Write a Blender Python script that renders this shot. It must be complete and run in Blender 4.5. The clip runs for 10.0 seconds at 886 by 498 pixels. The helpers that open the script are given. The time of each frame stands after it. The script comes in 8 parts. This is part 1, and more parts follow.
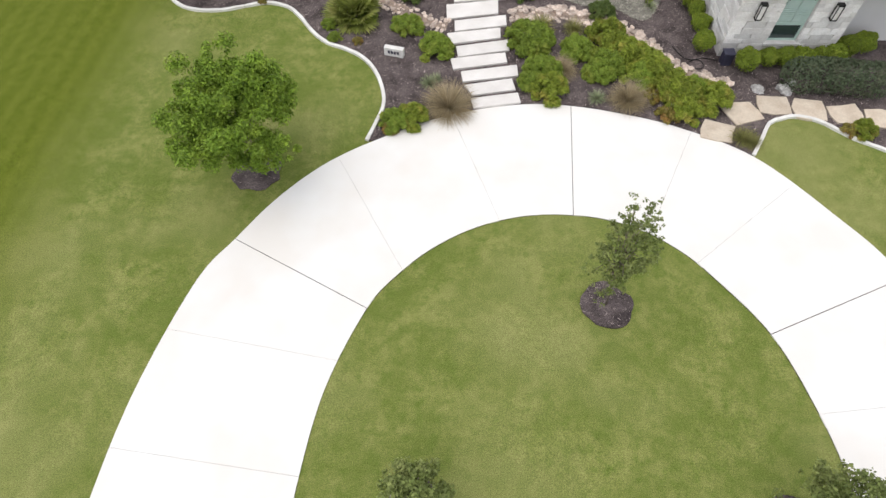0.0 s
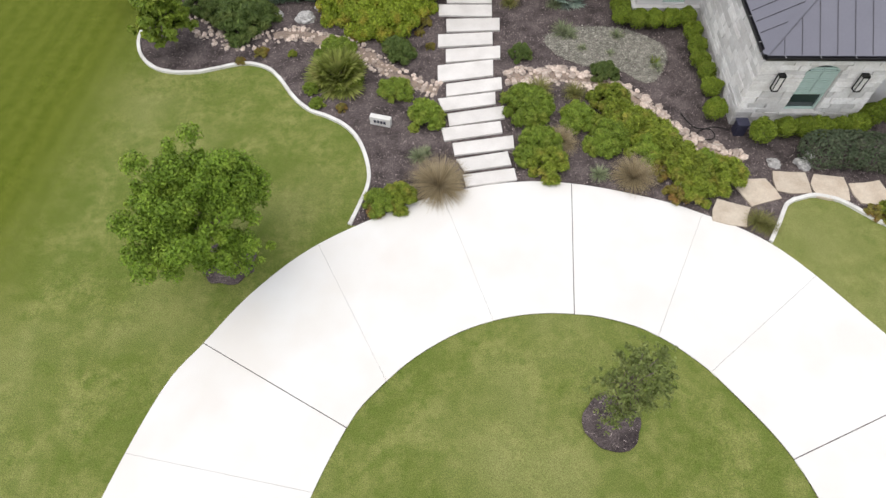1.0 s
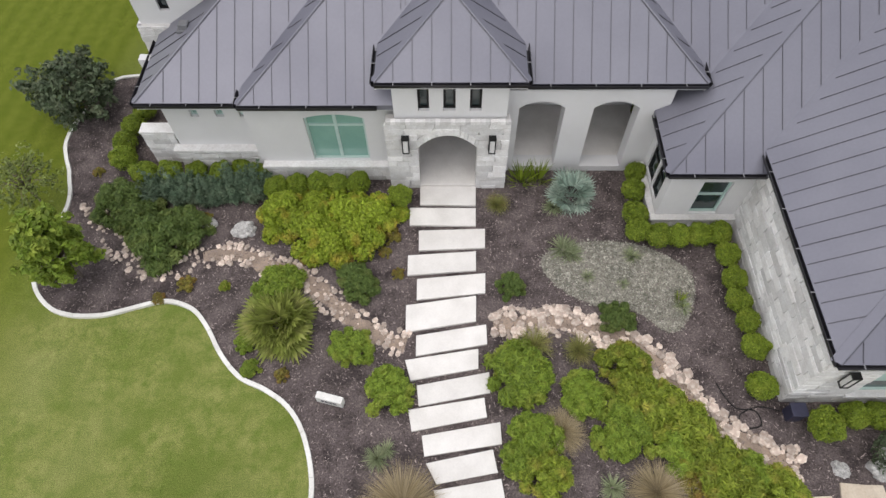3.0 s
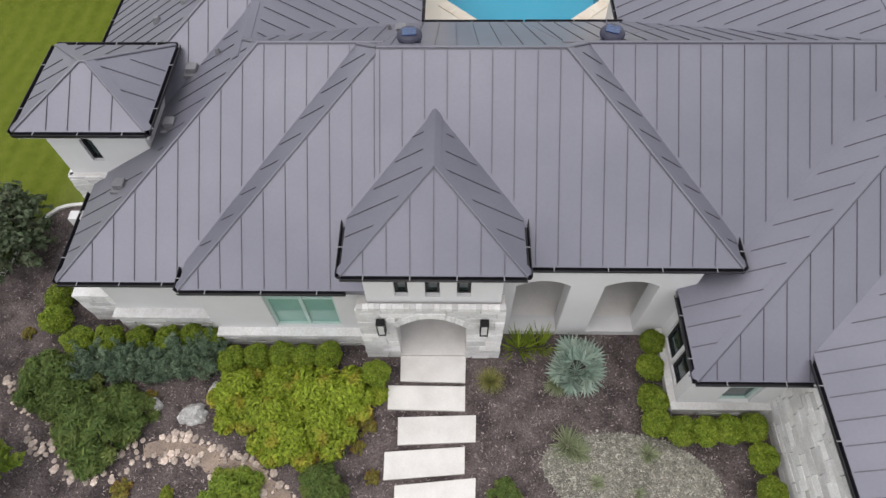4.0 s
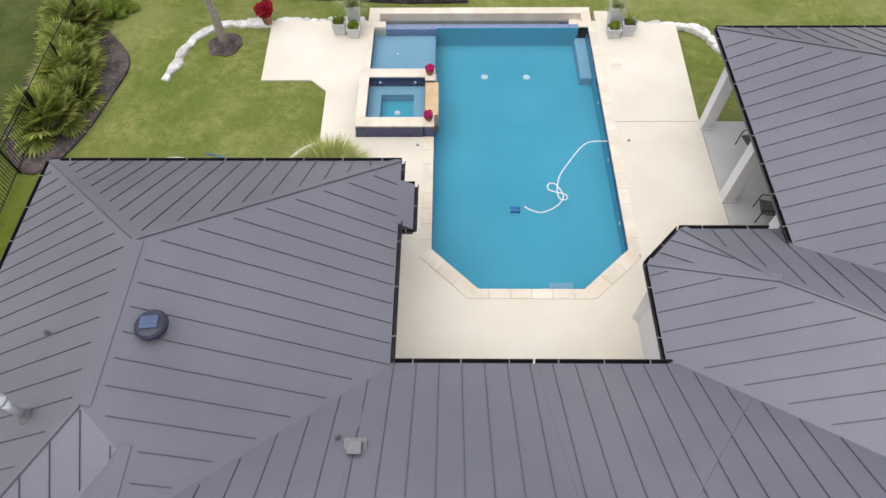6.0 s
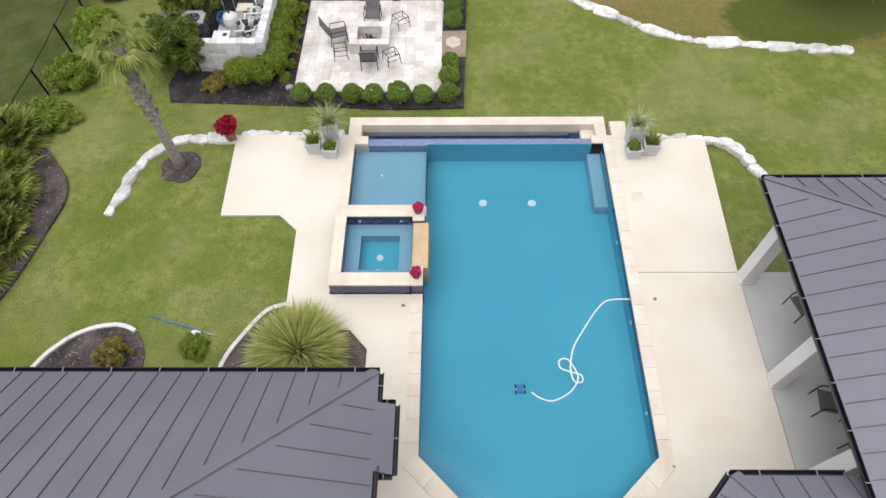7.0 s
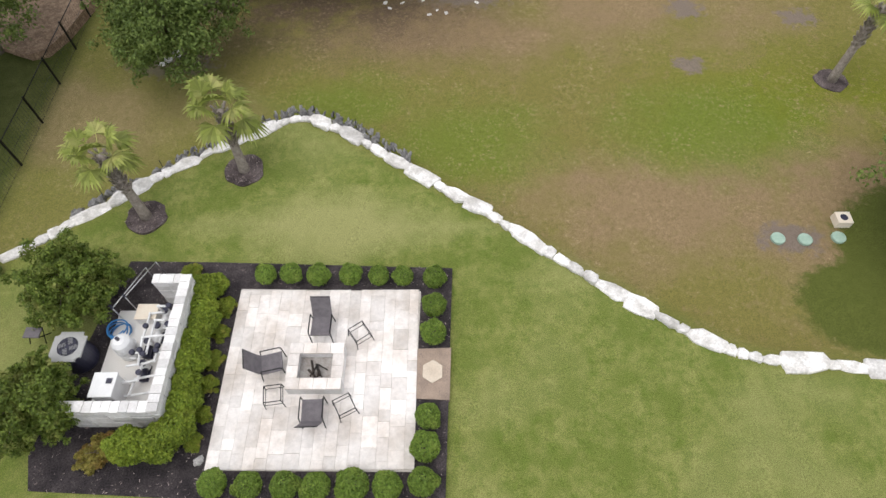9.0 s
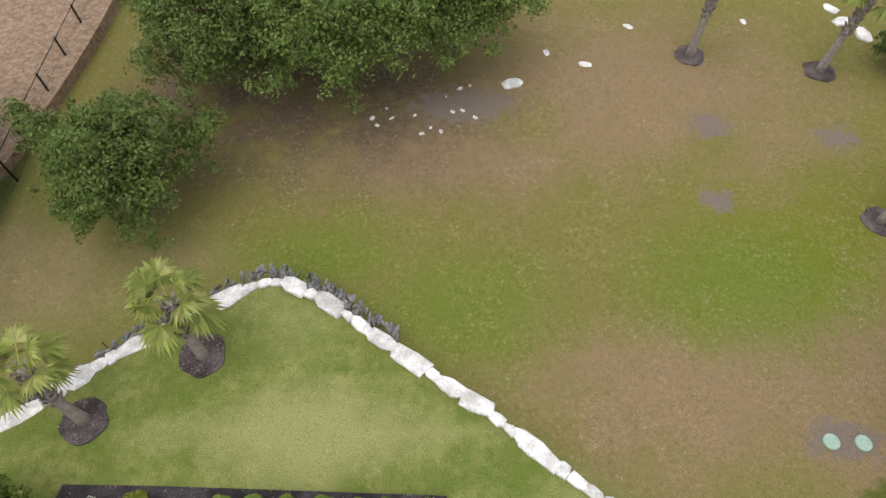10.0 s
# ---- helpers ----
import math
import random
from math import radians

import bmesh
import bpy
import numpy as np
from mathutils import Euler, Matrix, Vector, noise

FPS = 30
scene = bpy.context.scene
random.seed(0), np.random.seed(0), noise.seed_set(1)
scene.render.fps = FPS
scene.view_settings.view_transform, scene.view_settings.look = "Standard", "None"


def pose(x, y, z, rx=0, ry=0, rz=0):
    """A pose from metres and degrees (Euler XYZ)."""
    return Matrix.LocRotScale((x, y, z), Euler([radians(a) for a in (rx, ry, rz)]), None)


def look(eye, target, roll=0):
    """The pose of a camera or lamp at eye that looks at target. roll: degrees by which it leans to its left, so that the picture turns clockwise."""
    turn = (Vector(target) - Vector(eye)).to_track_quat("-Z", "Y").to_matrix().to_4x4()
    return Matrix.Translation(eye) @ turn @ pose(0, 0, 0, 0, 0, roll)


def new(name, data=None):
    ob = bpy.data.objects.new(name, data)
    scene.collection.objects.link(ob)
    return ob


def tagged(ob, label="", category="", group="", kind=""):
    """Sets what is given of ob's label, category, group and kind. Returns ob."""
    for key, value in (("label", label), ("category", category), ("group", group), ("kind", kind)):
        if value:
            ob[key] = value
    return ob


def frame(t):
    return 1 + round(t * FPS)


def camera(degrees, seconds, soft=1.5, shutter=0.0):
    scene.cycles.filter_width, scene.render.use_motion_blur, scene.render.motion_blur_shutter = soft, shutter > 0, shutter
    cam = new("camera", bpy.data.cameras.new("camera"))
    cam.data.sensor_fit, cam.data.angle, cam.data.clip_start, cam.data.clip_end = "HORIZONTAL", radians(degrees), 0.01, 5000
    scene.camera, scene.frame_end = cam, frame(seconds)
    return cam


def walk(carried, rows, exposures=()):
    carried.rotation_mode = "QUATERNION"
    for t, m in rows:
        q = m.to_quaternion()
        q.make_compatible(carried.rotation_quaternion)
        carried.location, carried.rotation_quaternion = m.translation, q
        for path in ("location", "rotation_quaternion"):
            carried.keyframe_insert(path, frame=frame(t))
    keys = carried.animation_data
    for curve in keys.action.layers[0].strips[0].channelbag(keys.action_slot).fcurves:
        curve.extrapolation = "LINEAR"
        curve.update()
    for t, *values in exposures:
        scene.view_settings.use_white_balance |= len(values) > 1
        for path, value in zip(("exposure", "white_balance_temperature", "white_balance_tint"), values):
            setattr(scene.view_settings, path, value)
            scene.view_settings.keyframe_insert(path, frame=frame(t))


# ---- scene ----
# ---- camera and its path ----
cam = camera(71.58, 10.0)
PATH = [
    (0.0, 4.459, 7.978, 14.498, 0.79, -58.37, 0.19),
    (0.5, 4.605, 9.463, 14.557, 0.77, -58.37, 0.24),
    (1.0, 4.744, 11.060, 14.600, 0.72, -58.38, 0.34),
    (1.5, 4.878, 12.831, 14.687, 0.66, -58.42, 0.46),
    (2.0, 5.065, 14.901, 14.773, 0.60, -58.49, 0.57),
    (2.5, 5.281, 17.314, 14.852, 0.56, -58.42, 0.63),
    (3.0, 5.504, 19.916, 14.952, 0.55, -58.28, 0.65),
    (3.5, 5.705, 22.579, 15.051, 0.61, -58.16, 0.63),
    (4.0, 5.866, 25.256, 15.131, 0.74, -58.10, 0.61),
    (4.5, 5.985, 27.900, 15.250, 0.71, -58.09, 0.62),
    (5.0, 6.047, 30.504, 15.327, 0.63, -58.12, 0.63),
    (5.5, 6.109, 33.149, 15.371, 0.55, -57.91, 0.55),
    (6.0, 6.170, 35.855, 15.458, 0.47, -57.64, 0.52),
    (6.5, 6.255, 38.642, 15.477, 0.40, -57.52, 0.56),
    (7.0, 6.387, 41.671, 15.344, 0.32, -57.47, 0.63),
    (7.5, 6.560, 44.852, 15.241, 0.21, -57.39, 0.67),
    (8.0, 6.753, 47.876, 15.418, 0.18, -57.32, 0.70),
    (8.5, 6.939, 51.099, 15.640, 0.15, -57.19, 0.75),
    (9.0, 6.994, 54.201, 15.812, 0.09, -57.11, 0.76),
    (9.5, 7.058, 57.291, 16.025, 0.03, -57.05, 0.72),
    (10.0, 7.136, 60.442, 16.275, -0.03, -56.98, 0.65),
]
walk(cam, [(t, pose(x, y, z, 90 + pitch, roll, yaw)) for t, x, y, z, yaw, pitch, roll in PATH])

# ---- world, sun and exposure ----
world = bpy.data.worlds.new("overcast_sky")
scene.world = world
world.use_nodes = True
wn, wl = world.node_tree.nodes, world.node_tree.links
wn.clear()
sky = wn.new("ShaderNodeTexSky")
sky.sky_type = "NISHITA"
sky.sun_disc = False
sky.sun_elevation, sky.sun_rotation = radians(70), radians(235)
cloud = wn.new("ShaderNodeMixRGB")
cloud.inputs[0].default_value = 0.72
cloud.inputs[2].default_value = (8.6, 8.5, 8.6, 1)
bg = wn.new("ShaderNodeBackground")
bg.inputs[1].default_value = 0.125
wo = wn.new("ShaderNodeOutputWorld")
wl.new(sky.outputs[0], cloud.inputs[1])
wl.new(cloud.outputs[0], bg.inputs[0])
wl.new(bg.outputs[0], wo.inputs[0])
sun = new("sun", bpy.data.lights.new("sun", "SUN"))
sun.data.energy, sun.data.angle, sun.data.color = 1.2, radians(60), (1.0, 0.96, 0.9)
sun.matrix_world = look((0, 0, 0), (0.28, 0.196, -0.94))
scene.view_settings.exposure = 0.3

# ---- materials ----


def nodes_of(m):
    m.use_nodes = True
    return m.node_tree.nodes, m.node_tree.links, m.node_tree.nodes["Principled BSDF"]


def noise_node(n, l, coord, scale, detail=3.0, rough=0.55):
    t = n.new("ShaderNodeTexNoise")
    t.inputs["Scale"].default_value, t.inputs["Detail"].default_value, t.inputs["Roughness"].default_value = scale, detail, rough
    l.new(coord, t.inputs["Vector"])
    return t.outputs["Fac"]


def ramp(n, l, fac, lo, hi):
    r = n.new("ShaderNodeMapRange")
    r.inputs[1].default_value, r.inputs[2].default_value = lo, hi
    l.new(fac, r.inputs[0])
    return r.outputs[0]


def mix(n, l, fac, a, b, mode="MIX"):
    m = n.new("ShaderNodeMixRGB")
    m.blend_type = mode
    for s, v in ((m.inputs[0], fac), (m.inputs[1], a), (m.inputs[2], b)):
        if isinstance(v, (int, float)):
            s.default_value = v
        elif isinstance(v, tuple):
            s.default_value = (*v, 1)
        else:
            l.new(v, s)
    return m.outputs[0]


def surface(name, a, b, scale=1.5, fine=40.0, rough=0.7, bump=0.25, bump_size=0.01, metallic=0.0, vary=0.0, island=0.0, fleck=0.25, spec=0.4, lo=0.35, hi=0.65, world=False):
    """Two colours blended in patches, with fine grain on top, relief, and a tone of its own for each piece."""
    m = bpy.data.materials.new(name)
    n, l, bsdf = nodes_of(m)
    coord = n.new("ShaderNodeNewGeometry").outputs["Position"] if world else n.new("ShaderNodeTexCoord").outputs["Object"]
    col = mix(n, l, ramp(n, l, noise_node(n, l, coord, scale), lo, hi), a, b)
    grain = noise_node(n, l, coord, fine, 4.0, 0.7)
    g = n.new("ShaderNodeMapRange")
    g.inputs[1].default_value, g.inputs[2].default_value = 0.3, 0.7
    g.inputs[3].default_value, g.inputs[4].default_value = 1 - fleck, 1 + fleck
    l.new(grain, g.inputs[0])
    tone = g.outputs[0]
    for amount, node, out in ((vary, "ShaderNodeObjectInfo", "Random"), (island, "ShaderNodeNewGeometry", "Random Per Island")):
        if amount:
            r = n.new("ShaderNodeMapRange")
            r.inputs[3].default_value, r.inputs[4].default_value = 1 - amount, 1 + amount
            l.new(n.new(node).outputs[out], r.inputs[0])
            p = n.new("ShaderNodeMath")
            p.operation = "MULTIPLY"
            l.new(tone, p.inputs[0])
            l.new(r.outputs[0], p.inputs[1])
            tone = p.outputs[0]
    scaled = n.new("ShaderNodeVectorMath")
    scaled.operation = "SCALE"
    l.new(col, scaled.inputs[0])
    l.new(tone, scaled.inputs["Scale"])
    l.new(scaled.outputs[0], bsdf.inputs["Base Color"])
    bsdf.inputs["Roughness"].default_value, bsdf.inputs["Metallic"].default_value = rough, metallic
    bsdf.inputs["Specular IOR Level"].default_value = spec
    if bump:
        bp = n.new("ShaderNodeBump")
        bp.inputs["Strength"].default_value, bp.inputs["Distance"].default_value = bump, bump_size
        l.new(grain, bp.inputs["Height"])
        l.new(bp.outputs[0], bsdf.inputs["Normal"])
    return m


def leafy(name, a, b, c, island=0.35, vary=0.12, rough=0.55, through_light=0.25):
    """Leaves: a hue of its own for each leaf, between a and b, with some of c; light comes through them."""
    m = bpy.data.materials.new(name)
    n, l, bsdf = nodes_of(m)
    rnd = n.new("ShaderNodeNewGeometry").outputs["Random Per Island"]
    coord = n.new("ShaderNodeTexCoord").outputs["Object"]
    col = mix(n, l, rnd, a, b)
    col = mix(n, l, ramp(n, l, noise_node(n, l, coord, 2.2), 0.5, 0.72), col, c)
    r = n.new("ShaderNodeMapRange")
    r.inputs[3].default_value, r.inputs[4].default_value = 1 - vary, 1 + vary
    l.new(n.new("ShaderNodeObjectInfo").outputs["Random"], r.inputs[0])
    r2 = n.new("ShaderNodeMapRange")
    r2.inputs[3].default_value, r2.inputs[4].default_value = 1 - island, 1 + island
    w = n.new("ShaderNodeTexWhiteNoise")
    w.noise_dimensions = "1D"
    l.new(rnd, w.inputs["W"])
    l.new(w.outputs["Value"], r2.inputs[0])
    p = n.new("ShaderNodeMath")
    p.operation = "MULTIPLY"
    l.new(r.outputs[0], p.inputs[0])
    l.new(r2.outputs[0], p.inputs[1])
    s = n.new("ShaderNodeVectorMath")
    s.operation = "SCALE"
    l.new(col, s.inputs[0])
    l.new(p.outputs[0], s.inputs["Scale"])
    l.new(s.outputs[0], bsdf.inputs["Base Color"])
    bsdf.inputs["Roughness"].default_value = rough
    bsdf.inputs["Specular IOR Level"].default_value = 0.25
    t = n.new("ShaderNodeBsdfTranslucent")
    l.new(s.outputs[0], t.inputs["Color"])
    ms = n.new("ShaderNodeMixShader")
    ms.inputs[0].default_value = through_light
    out = n["Material Output"]
    l.new(bsdf.outputs[0], ms.inputs[1])
    l.new(t.outputs[0], ms.inputs[2])
    l.new(ms.outputs[0], out.inputs["Surface"])
    return m


def lawn_material():
    m = bpy.data.materials.new("lawn_grass")
    n, l, bsdf = nodes_of(m)
    coord = n.new("ShaderNodeTexCoord").outputs["Object"]
    xyz = n.new("ShaderNodeSeparateXYZ")
    l.new(coord, xyz.inputs[0])

    def math_node(op, a, b, clamp=False):
        q = n.new("ShaderNodeMath")
        q.operation, q.use_clamp = op, clamp
        for s, v in ((q.inputs[0], a), (q.inputs[1], b)):
            if isinstance(v, (int, float)):
                s.default_value = v
            else:
                l.new(v, s)
        return q.outputs[0]

    big = noise_node(n, l, coord, 0.22, 3.0)
    mid = noise_node(n, l, coord, 0.85, 6.0, 0.68)
    small = noise_node(n, l, coord, 3.0, 5.0, 0.65)
    blade = noise_node(n, l, coord, 38.0, 3.0, 0.7)
    col = mix(n, l, ramp(n, l, mid, 0.40, 0.62), (0.134, 0.167, 0.036), (0.220, 0.234, 0.072))
    col = mix(n, l, ramp(n, l, small, 0.44, 0.68), col, (0.116, 0.157, 0.030))
    col = mix(n, l, math_node("MULTIPLY", ramp(n, l, big, 0.48, 0.7), 0.6), col, (0.27, 0.27, 0.105))
    # the side lawn beside the house: mown in stripes, deeper olive green
    side = math_node("MULTIPLY", ramp(n, l, math_node("ADD", xyz.outputs[0], math_node("MULTIPLY", xyz.outputs[1], -0.12)), -8.2, -11.0), ramp(n, l, xyz.outputs[1], 50.0, 46.0))
    tilt = math_node("ADD", xyz.outputs[0], math_node("MULTIPLY", xyz.outputs[1], -0.10))
    wob = math_node("ADD", tilt, math_node("MULTIPLY", mid, 0.5))
    stripe = math_node("SINE", math_node("MULTIPLY", wob, 9.0), 0.0)
    stripe = ramp(n, l, stripe, -0.6, 0.8)
    col = mix(n, l, side, col, mix(n, l, math_node("ADD", math_node("MULTIPLY", stripe, 0.25), math_node("MULTIPLY", ramp(n, l, small, 0.3, 0.7), 0.5)), (0.085, 0.113, 0.009), (0.145, 0.165, 0.024)))
    # the rougher lower yard: thin brown turf with bare soil
    east_side = math_node("MULTIPLY", ramp(n, l, math_node("ADD", xyz.outputs[1], math_node("MULTIPLY", xyz.outputs[0], 0.66)), 70.6, 71.8), ramp(n, l, xyz.outputs[1], 60.2, 61.4))
    west_side = ramp(n, l, math_node("ADD", xyz.outputs[1], math_node("MULTIPLY", xyz.outputs[0], -0.78)), 68.2, 69.6)
    low = math_node("MAXIMUM", east_side, math_node("MULTIPLY", west_side, 0.75))
    thin = math_node("SUBTRACT", 1.0, math_node("ADD", math_node("ABSOLUTE", math_node("MULTIPLY", math_node("SUBTRACT", xyz.outputs[0], 3.5), 0.16), 0.0), math_node("ABSOLUTE", math_node("MULTIPLY", math_node("SUBTRACT", xyz.outputs[1], 65.2), 0.5), 0.0)))
    col = mix(n, l, ramp(n, l, math_node("ADD", thin, math_node("MULTIPLY", mid, 0.8)), 0.45, 1.1), col, (0.27, 0.27, 0.105))
    # a greener hollow on the east side of it, and leaf mould under the oaks
    hollow = math_node("MULTIPLY", ramp(n, l, xyz.outputs[0], 12.5, 18.5), math_node("MULTIPLY", ramp(n, l, xyz.outputs[1], 76.0, 71.5), ramp(n, l, xyz.outputs[1], 63.5, 67.5)))
    lush = -1.0
    for cx, cy, rx, ry in ((7.6, 69.2, 3.6, 2.4), (3.0, 71.0, 3.0, 1.8), (16.5, 70.0, 4.2, 2.6)):
        u = math_node("MULTIPLY", math_node("SUBTRACT", xyz.outputs[0], cx), 1 / rx)
        v = math_node("MULTIPLY", math_node("SUBTRACT", xyz.outputs[1], cy), 1 / ry)
        far = math_node("SQRT", math_node("ADD", math_node("MULTIPLY", u, u), math_node("MULTIPLY", v, v)), 0.0)
        lush = math_node("MAXIMUM", math_node("SUBTRACT", 1.0, far), lush)
    lush = math_node("ADD", lush, math_node("MULTIPLY", math_node("SUBTRACT", mid, 0.5), 1.6))
    bare = -1.0
    for cx, cy, rx, ry in ((14.0, 79.0, 7.5, 5.0), (7.0, 75.4, 5.5, 2.4), (14.6, 66.4, 6.0, 2.6), (-6.5, 70.6, 5.0, 2.6), (21.0, 66.5, 6.0, 4.0)):
        u = math_node("MULTIPLY", math_node("SUBTRACT", xyz.outputs[0], cx), 1 / rx)
        v = math_node("MULTIPLY", math_node("SUBTRACT", xyz.outputs[1], cy), 1 / ry)
        far = math_node("SQRT", math_node("ADD", math_node("MULTIPLY", u, u), math_node("MULTIPLY", v, v)), 0.0)
        bare = math_node("MAXIMUM", math_node("SUBTRACT", 1.0, far), bare)
    patch = math_node("ADD", math_node("MULTIPLY", math_node("SUBTRACT", noise_node(n, l, coord, 0.35, 6.0, 0.66), 0.5), 2.4), bare)
    dry = mix(n, l, ramp(n, l, patch, -0.25, 0.6), mix(n, l, hollow, (0.176, 0.158, 0.046), (0.150, 0.165, 0.020)), (0.235, 0.168, 0.092))
    mould = math_node("MULTIPLY", ramp(n, l, xyz.outputs[1], 72.5, 76.5), math_node("MULTIPLY", ramp(n, l, xyz.outputs[0], -6.5, -3.5), ramp(n, l, xyz.outputs[0], 10.5, 5.0)))
    dry = mix(n, l, math_node("MULTIPLY", mould, ramp(n, l, mid, 0.3, 0.55)), dry, (0.125, 0.088, 0.06))
    dry = mix(n, l, ramp(n, l, small, 0.55, 0.8), dry, (0.24, 0.18, 0.09))
    dry = mix(n, l, math_node("MULTIPLY", ramp(n, l, lush, -0.2, 0.6), 0.8), dry, mix(n, l, small, (0.10, 0.145, 0.016), (0.155, 0.19, 0.034)))
    tuft = noise_node(n, l, coord, 7.0, 5.0, 0.75)
    dry = mix(n, l, math_node("MULTIPLY", math_node("MULTIPLY", ramp(n, l, tuft, 0.53, 0.7), ramp(n, l, mid, 0.42, 0.6)), 0.8), dry, (0.36, 0.28, 0.16))
    dry = mix(n, l, math_node("MULTIPLY", ramp(n, l, tuft, 0.47, 0.3), 0.5), dry, (0.095, 0.095, 0.025))
    soil = -1.0
    for cx, cy, rx, ry in ((16.9, 76.8, 1.0, 0.8), (21.5, 76.2, 1.0, 0.75), (16.4, 73.3, 0.8, 0.6), (7.6, 77.9, 3.0, 1.2), (17.8, 65.1, 1.35, 0.75), (-3.9, 73.3, 2.2, 0.9)):
        u = math_node("MULTIPLY", math_node("SUBTRACT", xyz.outputs[0], cx), 1 / rx)
        v = math_node("MULTIPLY", math_node("SUBTRACT", xyz.outputs[1], cy), 1 / ry)
        far = math_node("SQRT", math_node("ADD", math_node("MULTIPLY", u, u), math_node("MULTIPLY", v, v)), 0.0)
        soil = math_node("MAXIMUM", math_node("SUBTRACT", 1.0, far), soil)
    soil = math_node("ADD", soil, math_node("MULTIPLY", math_node("SUBTRACT", small, 0.5), 2.2))
    dry = mix(n, l, math_node("MULTIPLY", ramp(n, l, soil, 0.1, 0.5), 0.85), dry, (0.185, 0.148, 0.128))
    # a darker green patch by the stone border
    green_patch = -1.0
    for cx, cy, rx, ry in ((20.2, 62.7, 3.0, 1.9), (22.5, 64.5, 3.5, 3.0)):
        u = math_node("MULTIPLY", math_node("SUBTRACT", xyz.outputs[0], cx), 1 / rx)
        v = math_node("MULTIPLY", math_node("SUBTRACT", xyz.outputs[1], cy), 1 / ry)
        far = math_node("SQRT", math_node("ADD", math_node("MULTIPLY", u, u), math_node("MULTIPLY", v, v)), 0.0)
        green_patch = math_node("MAXIMUM", math_node("SUBTRACT", 1.0, far), green_patch)
    green_patch = math_node("ADD", green_patch, math_node("MULTIPLY", math_node("SUBTRACT", small, 0.5), 0.5))
    dry = mix(n, l, ramp(n, l, green_patch, -0.02, 0.12), dry, mix(n, l, small, (0.07, 0.085, 0.016), (0.11, 0.125, 0.03)))
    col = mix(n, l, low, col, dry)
    # darker green on the ground outside the fence
    outside = math_node("MULTIPLY", ramp(n, l, xyz.outputs[0], -7.3, -8.0), ramp(n, l, xyz.outputs[1], 46.5, 49.0))
    col = mix(n, l, math_node("MULTIPLY", outside, 0.9), col, mix(n, l, ramp(n, l, mid, 0.35, 0.65), (0.045, 0.062, 0.014), (0.085, 0.10, 0.03)))
    speck = n.new("ShaderNodeMapRange")
    speck.inputs[1].default_value, speck.inputs[2].default_value = 0.3, 0.7
    speck.inputs[3].default_value, speck.inputs[4].default_value = 0.56, 1.44
    l.new(blade, speck.inputs[0])
    s = n.new("ShaderNodeVectorMath")
    s.operation = "SCALE"
    l.new(col, s.inputs[0])
    l.new(speck.outputs[0], s.inputs["Scale"])
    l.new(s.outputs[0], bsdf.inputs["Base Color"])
    bsdf.inputs["Roughness"].default_value, bsdf.inputs["Specular IOR Level"].default_value = 0.9, 0.1
    bp = n.new("ShaderNodeBump")
    bp.inputs["Strength"].default_value, bp.inputs["Distance"].default_value = 0.6, 0.03
    l.new(blade, bp.inputs["Height"])
    l.new(bp.outputs[0], bsdf.inputs["Normal"])
    return m


def water_material(name, tint):
    m = bpy.data.materials.new(name)
    n, l, bsdf = nodes_of(m)
    n.remove(bsdf)
    t = n.new("ShaderNodeBsdfTransparent")
    t.inputs[0].default_value = (*tint, 1)
    g = n.new("ShaderNodeBsdfGlossy")
    g.inputs["Roughness"].default_value = 0.04
    coord = n.new("ShaderNodeTexCoord").outputs["Object"]
    bp = n.new("ShaderNodeBump")
    bp.inputs["Strength"].default_value, bp.inputs["Distance"].default_value = 0.12, 0.02
    l.new(noise_node(n, l, coord, 3.0, 3.0), bp.inputs["Height"])
    l.new(bp.outputs[0], g.inputs["Normal"])
    f = n.new("ShaderNodeFresnel")
    f.inputs[0].default_value = 1.33
    ms = n.new("ShaderNodeMixShader")
    l.new(f.outputs[0], ms.inputs[0])
    l.new(t.outputs[0], ms.inputs[1])
    l.new(g.outputs[0], ms.inputs[2])
    l.new(ms.outputs[0], n["Material Output"].inputs["Surface"])
    return m


LAWN = lawn_material()
CONCRETE = surface("pale_concrete", (0.70, 0.67, 0.63), (0.74, 0.73, 0.71), 0.5, 55, 0.85, 0.12, 0.004, fleck=0.05)
DECK = surface("cream_deck_concrete", (0.68, 0.62, 0.52), (0.74, 0.69, 0.60), 0.45, 60, 0.85, 0.12, 0.004, fleck=0.05)
SLAB = surface("pale_limestone_slab", (0.72, 0.69, 0.66), (0.62, 0.59, 0.56), 1.3, 35, 0.8, 0.15, 0.004, vary=0.05, fleck=0.07)
MULCH = surface("dark_hardwood_mulch", (0.066, 0.053, 0.053), (0.165, 0.134, 0.13), 1.6, 26, 0.95, 1.0, 0.05, fleck=0.6, spec=0.1)
BLACK_MULCH = surface("black_dyed_mulch", (0.038, 0.033, 0.035), (0.085, 0.072, 0.074), 2.2, 26, 0.95, 1.0, 0.05, fleck=0.6, spec=0.1)
GREY_CHIPS = surface("grey_gravel", (0.15, 0.145, 0.115), (0.27, 0.255, 0.21), 1.1, 30, 0.95, 1.0, 0.03, fleck=0.35)
SAND = surface("tan_creek_gravel", (0.36, 0.275, 0.215), (0.24, 0.185, 0.15), 2.2, 34, 0.95, 0.8, 0.02, fleck=0.3)
COBBLE = surface("river_cobble", (0.44, 0.345, 0.29), (0.62, 0.54, 0.47), 3, 30, 0.8, 0.3, 0.01, vary=0.4, fleck=0.12)
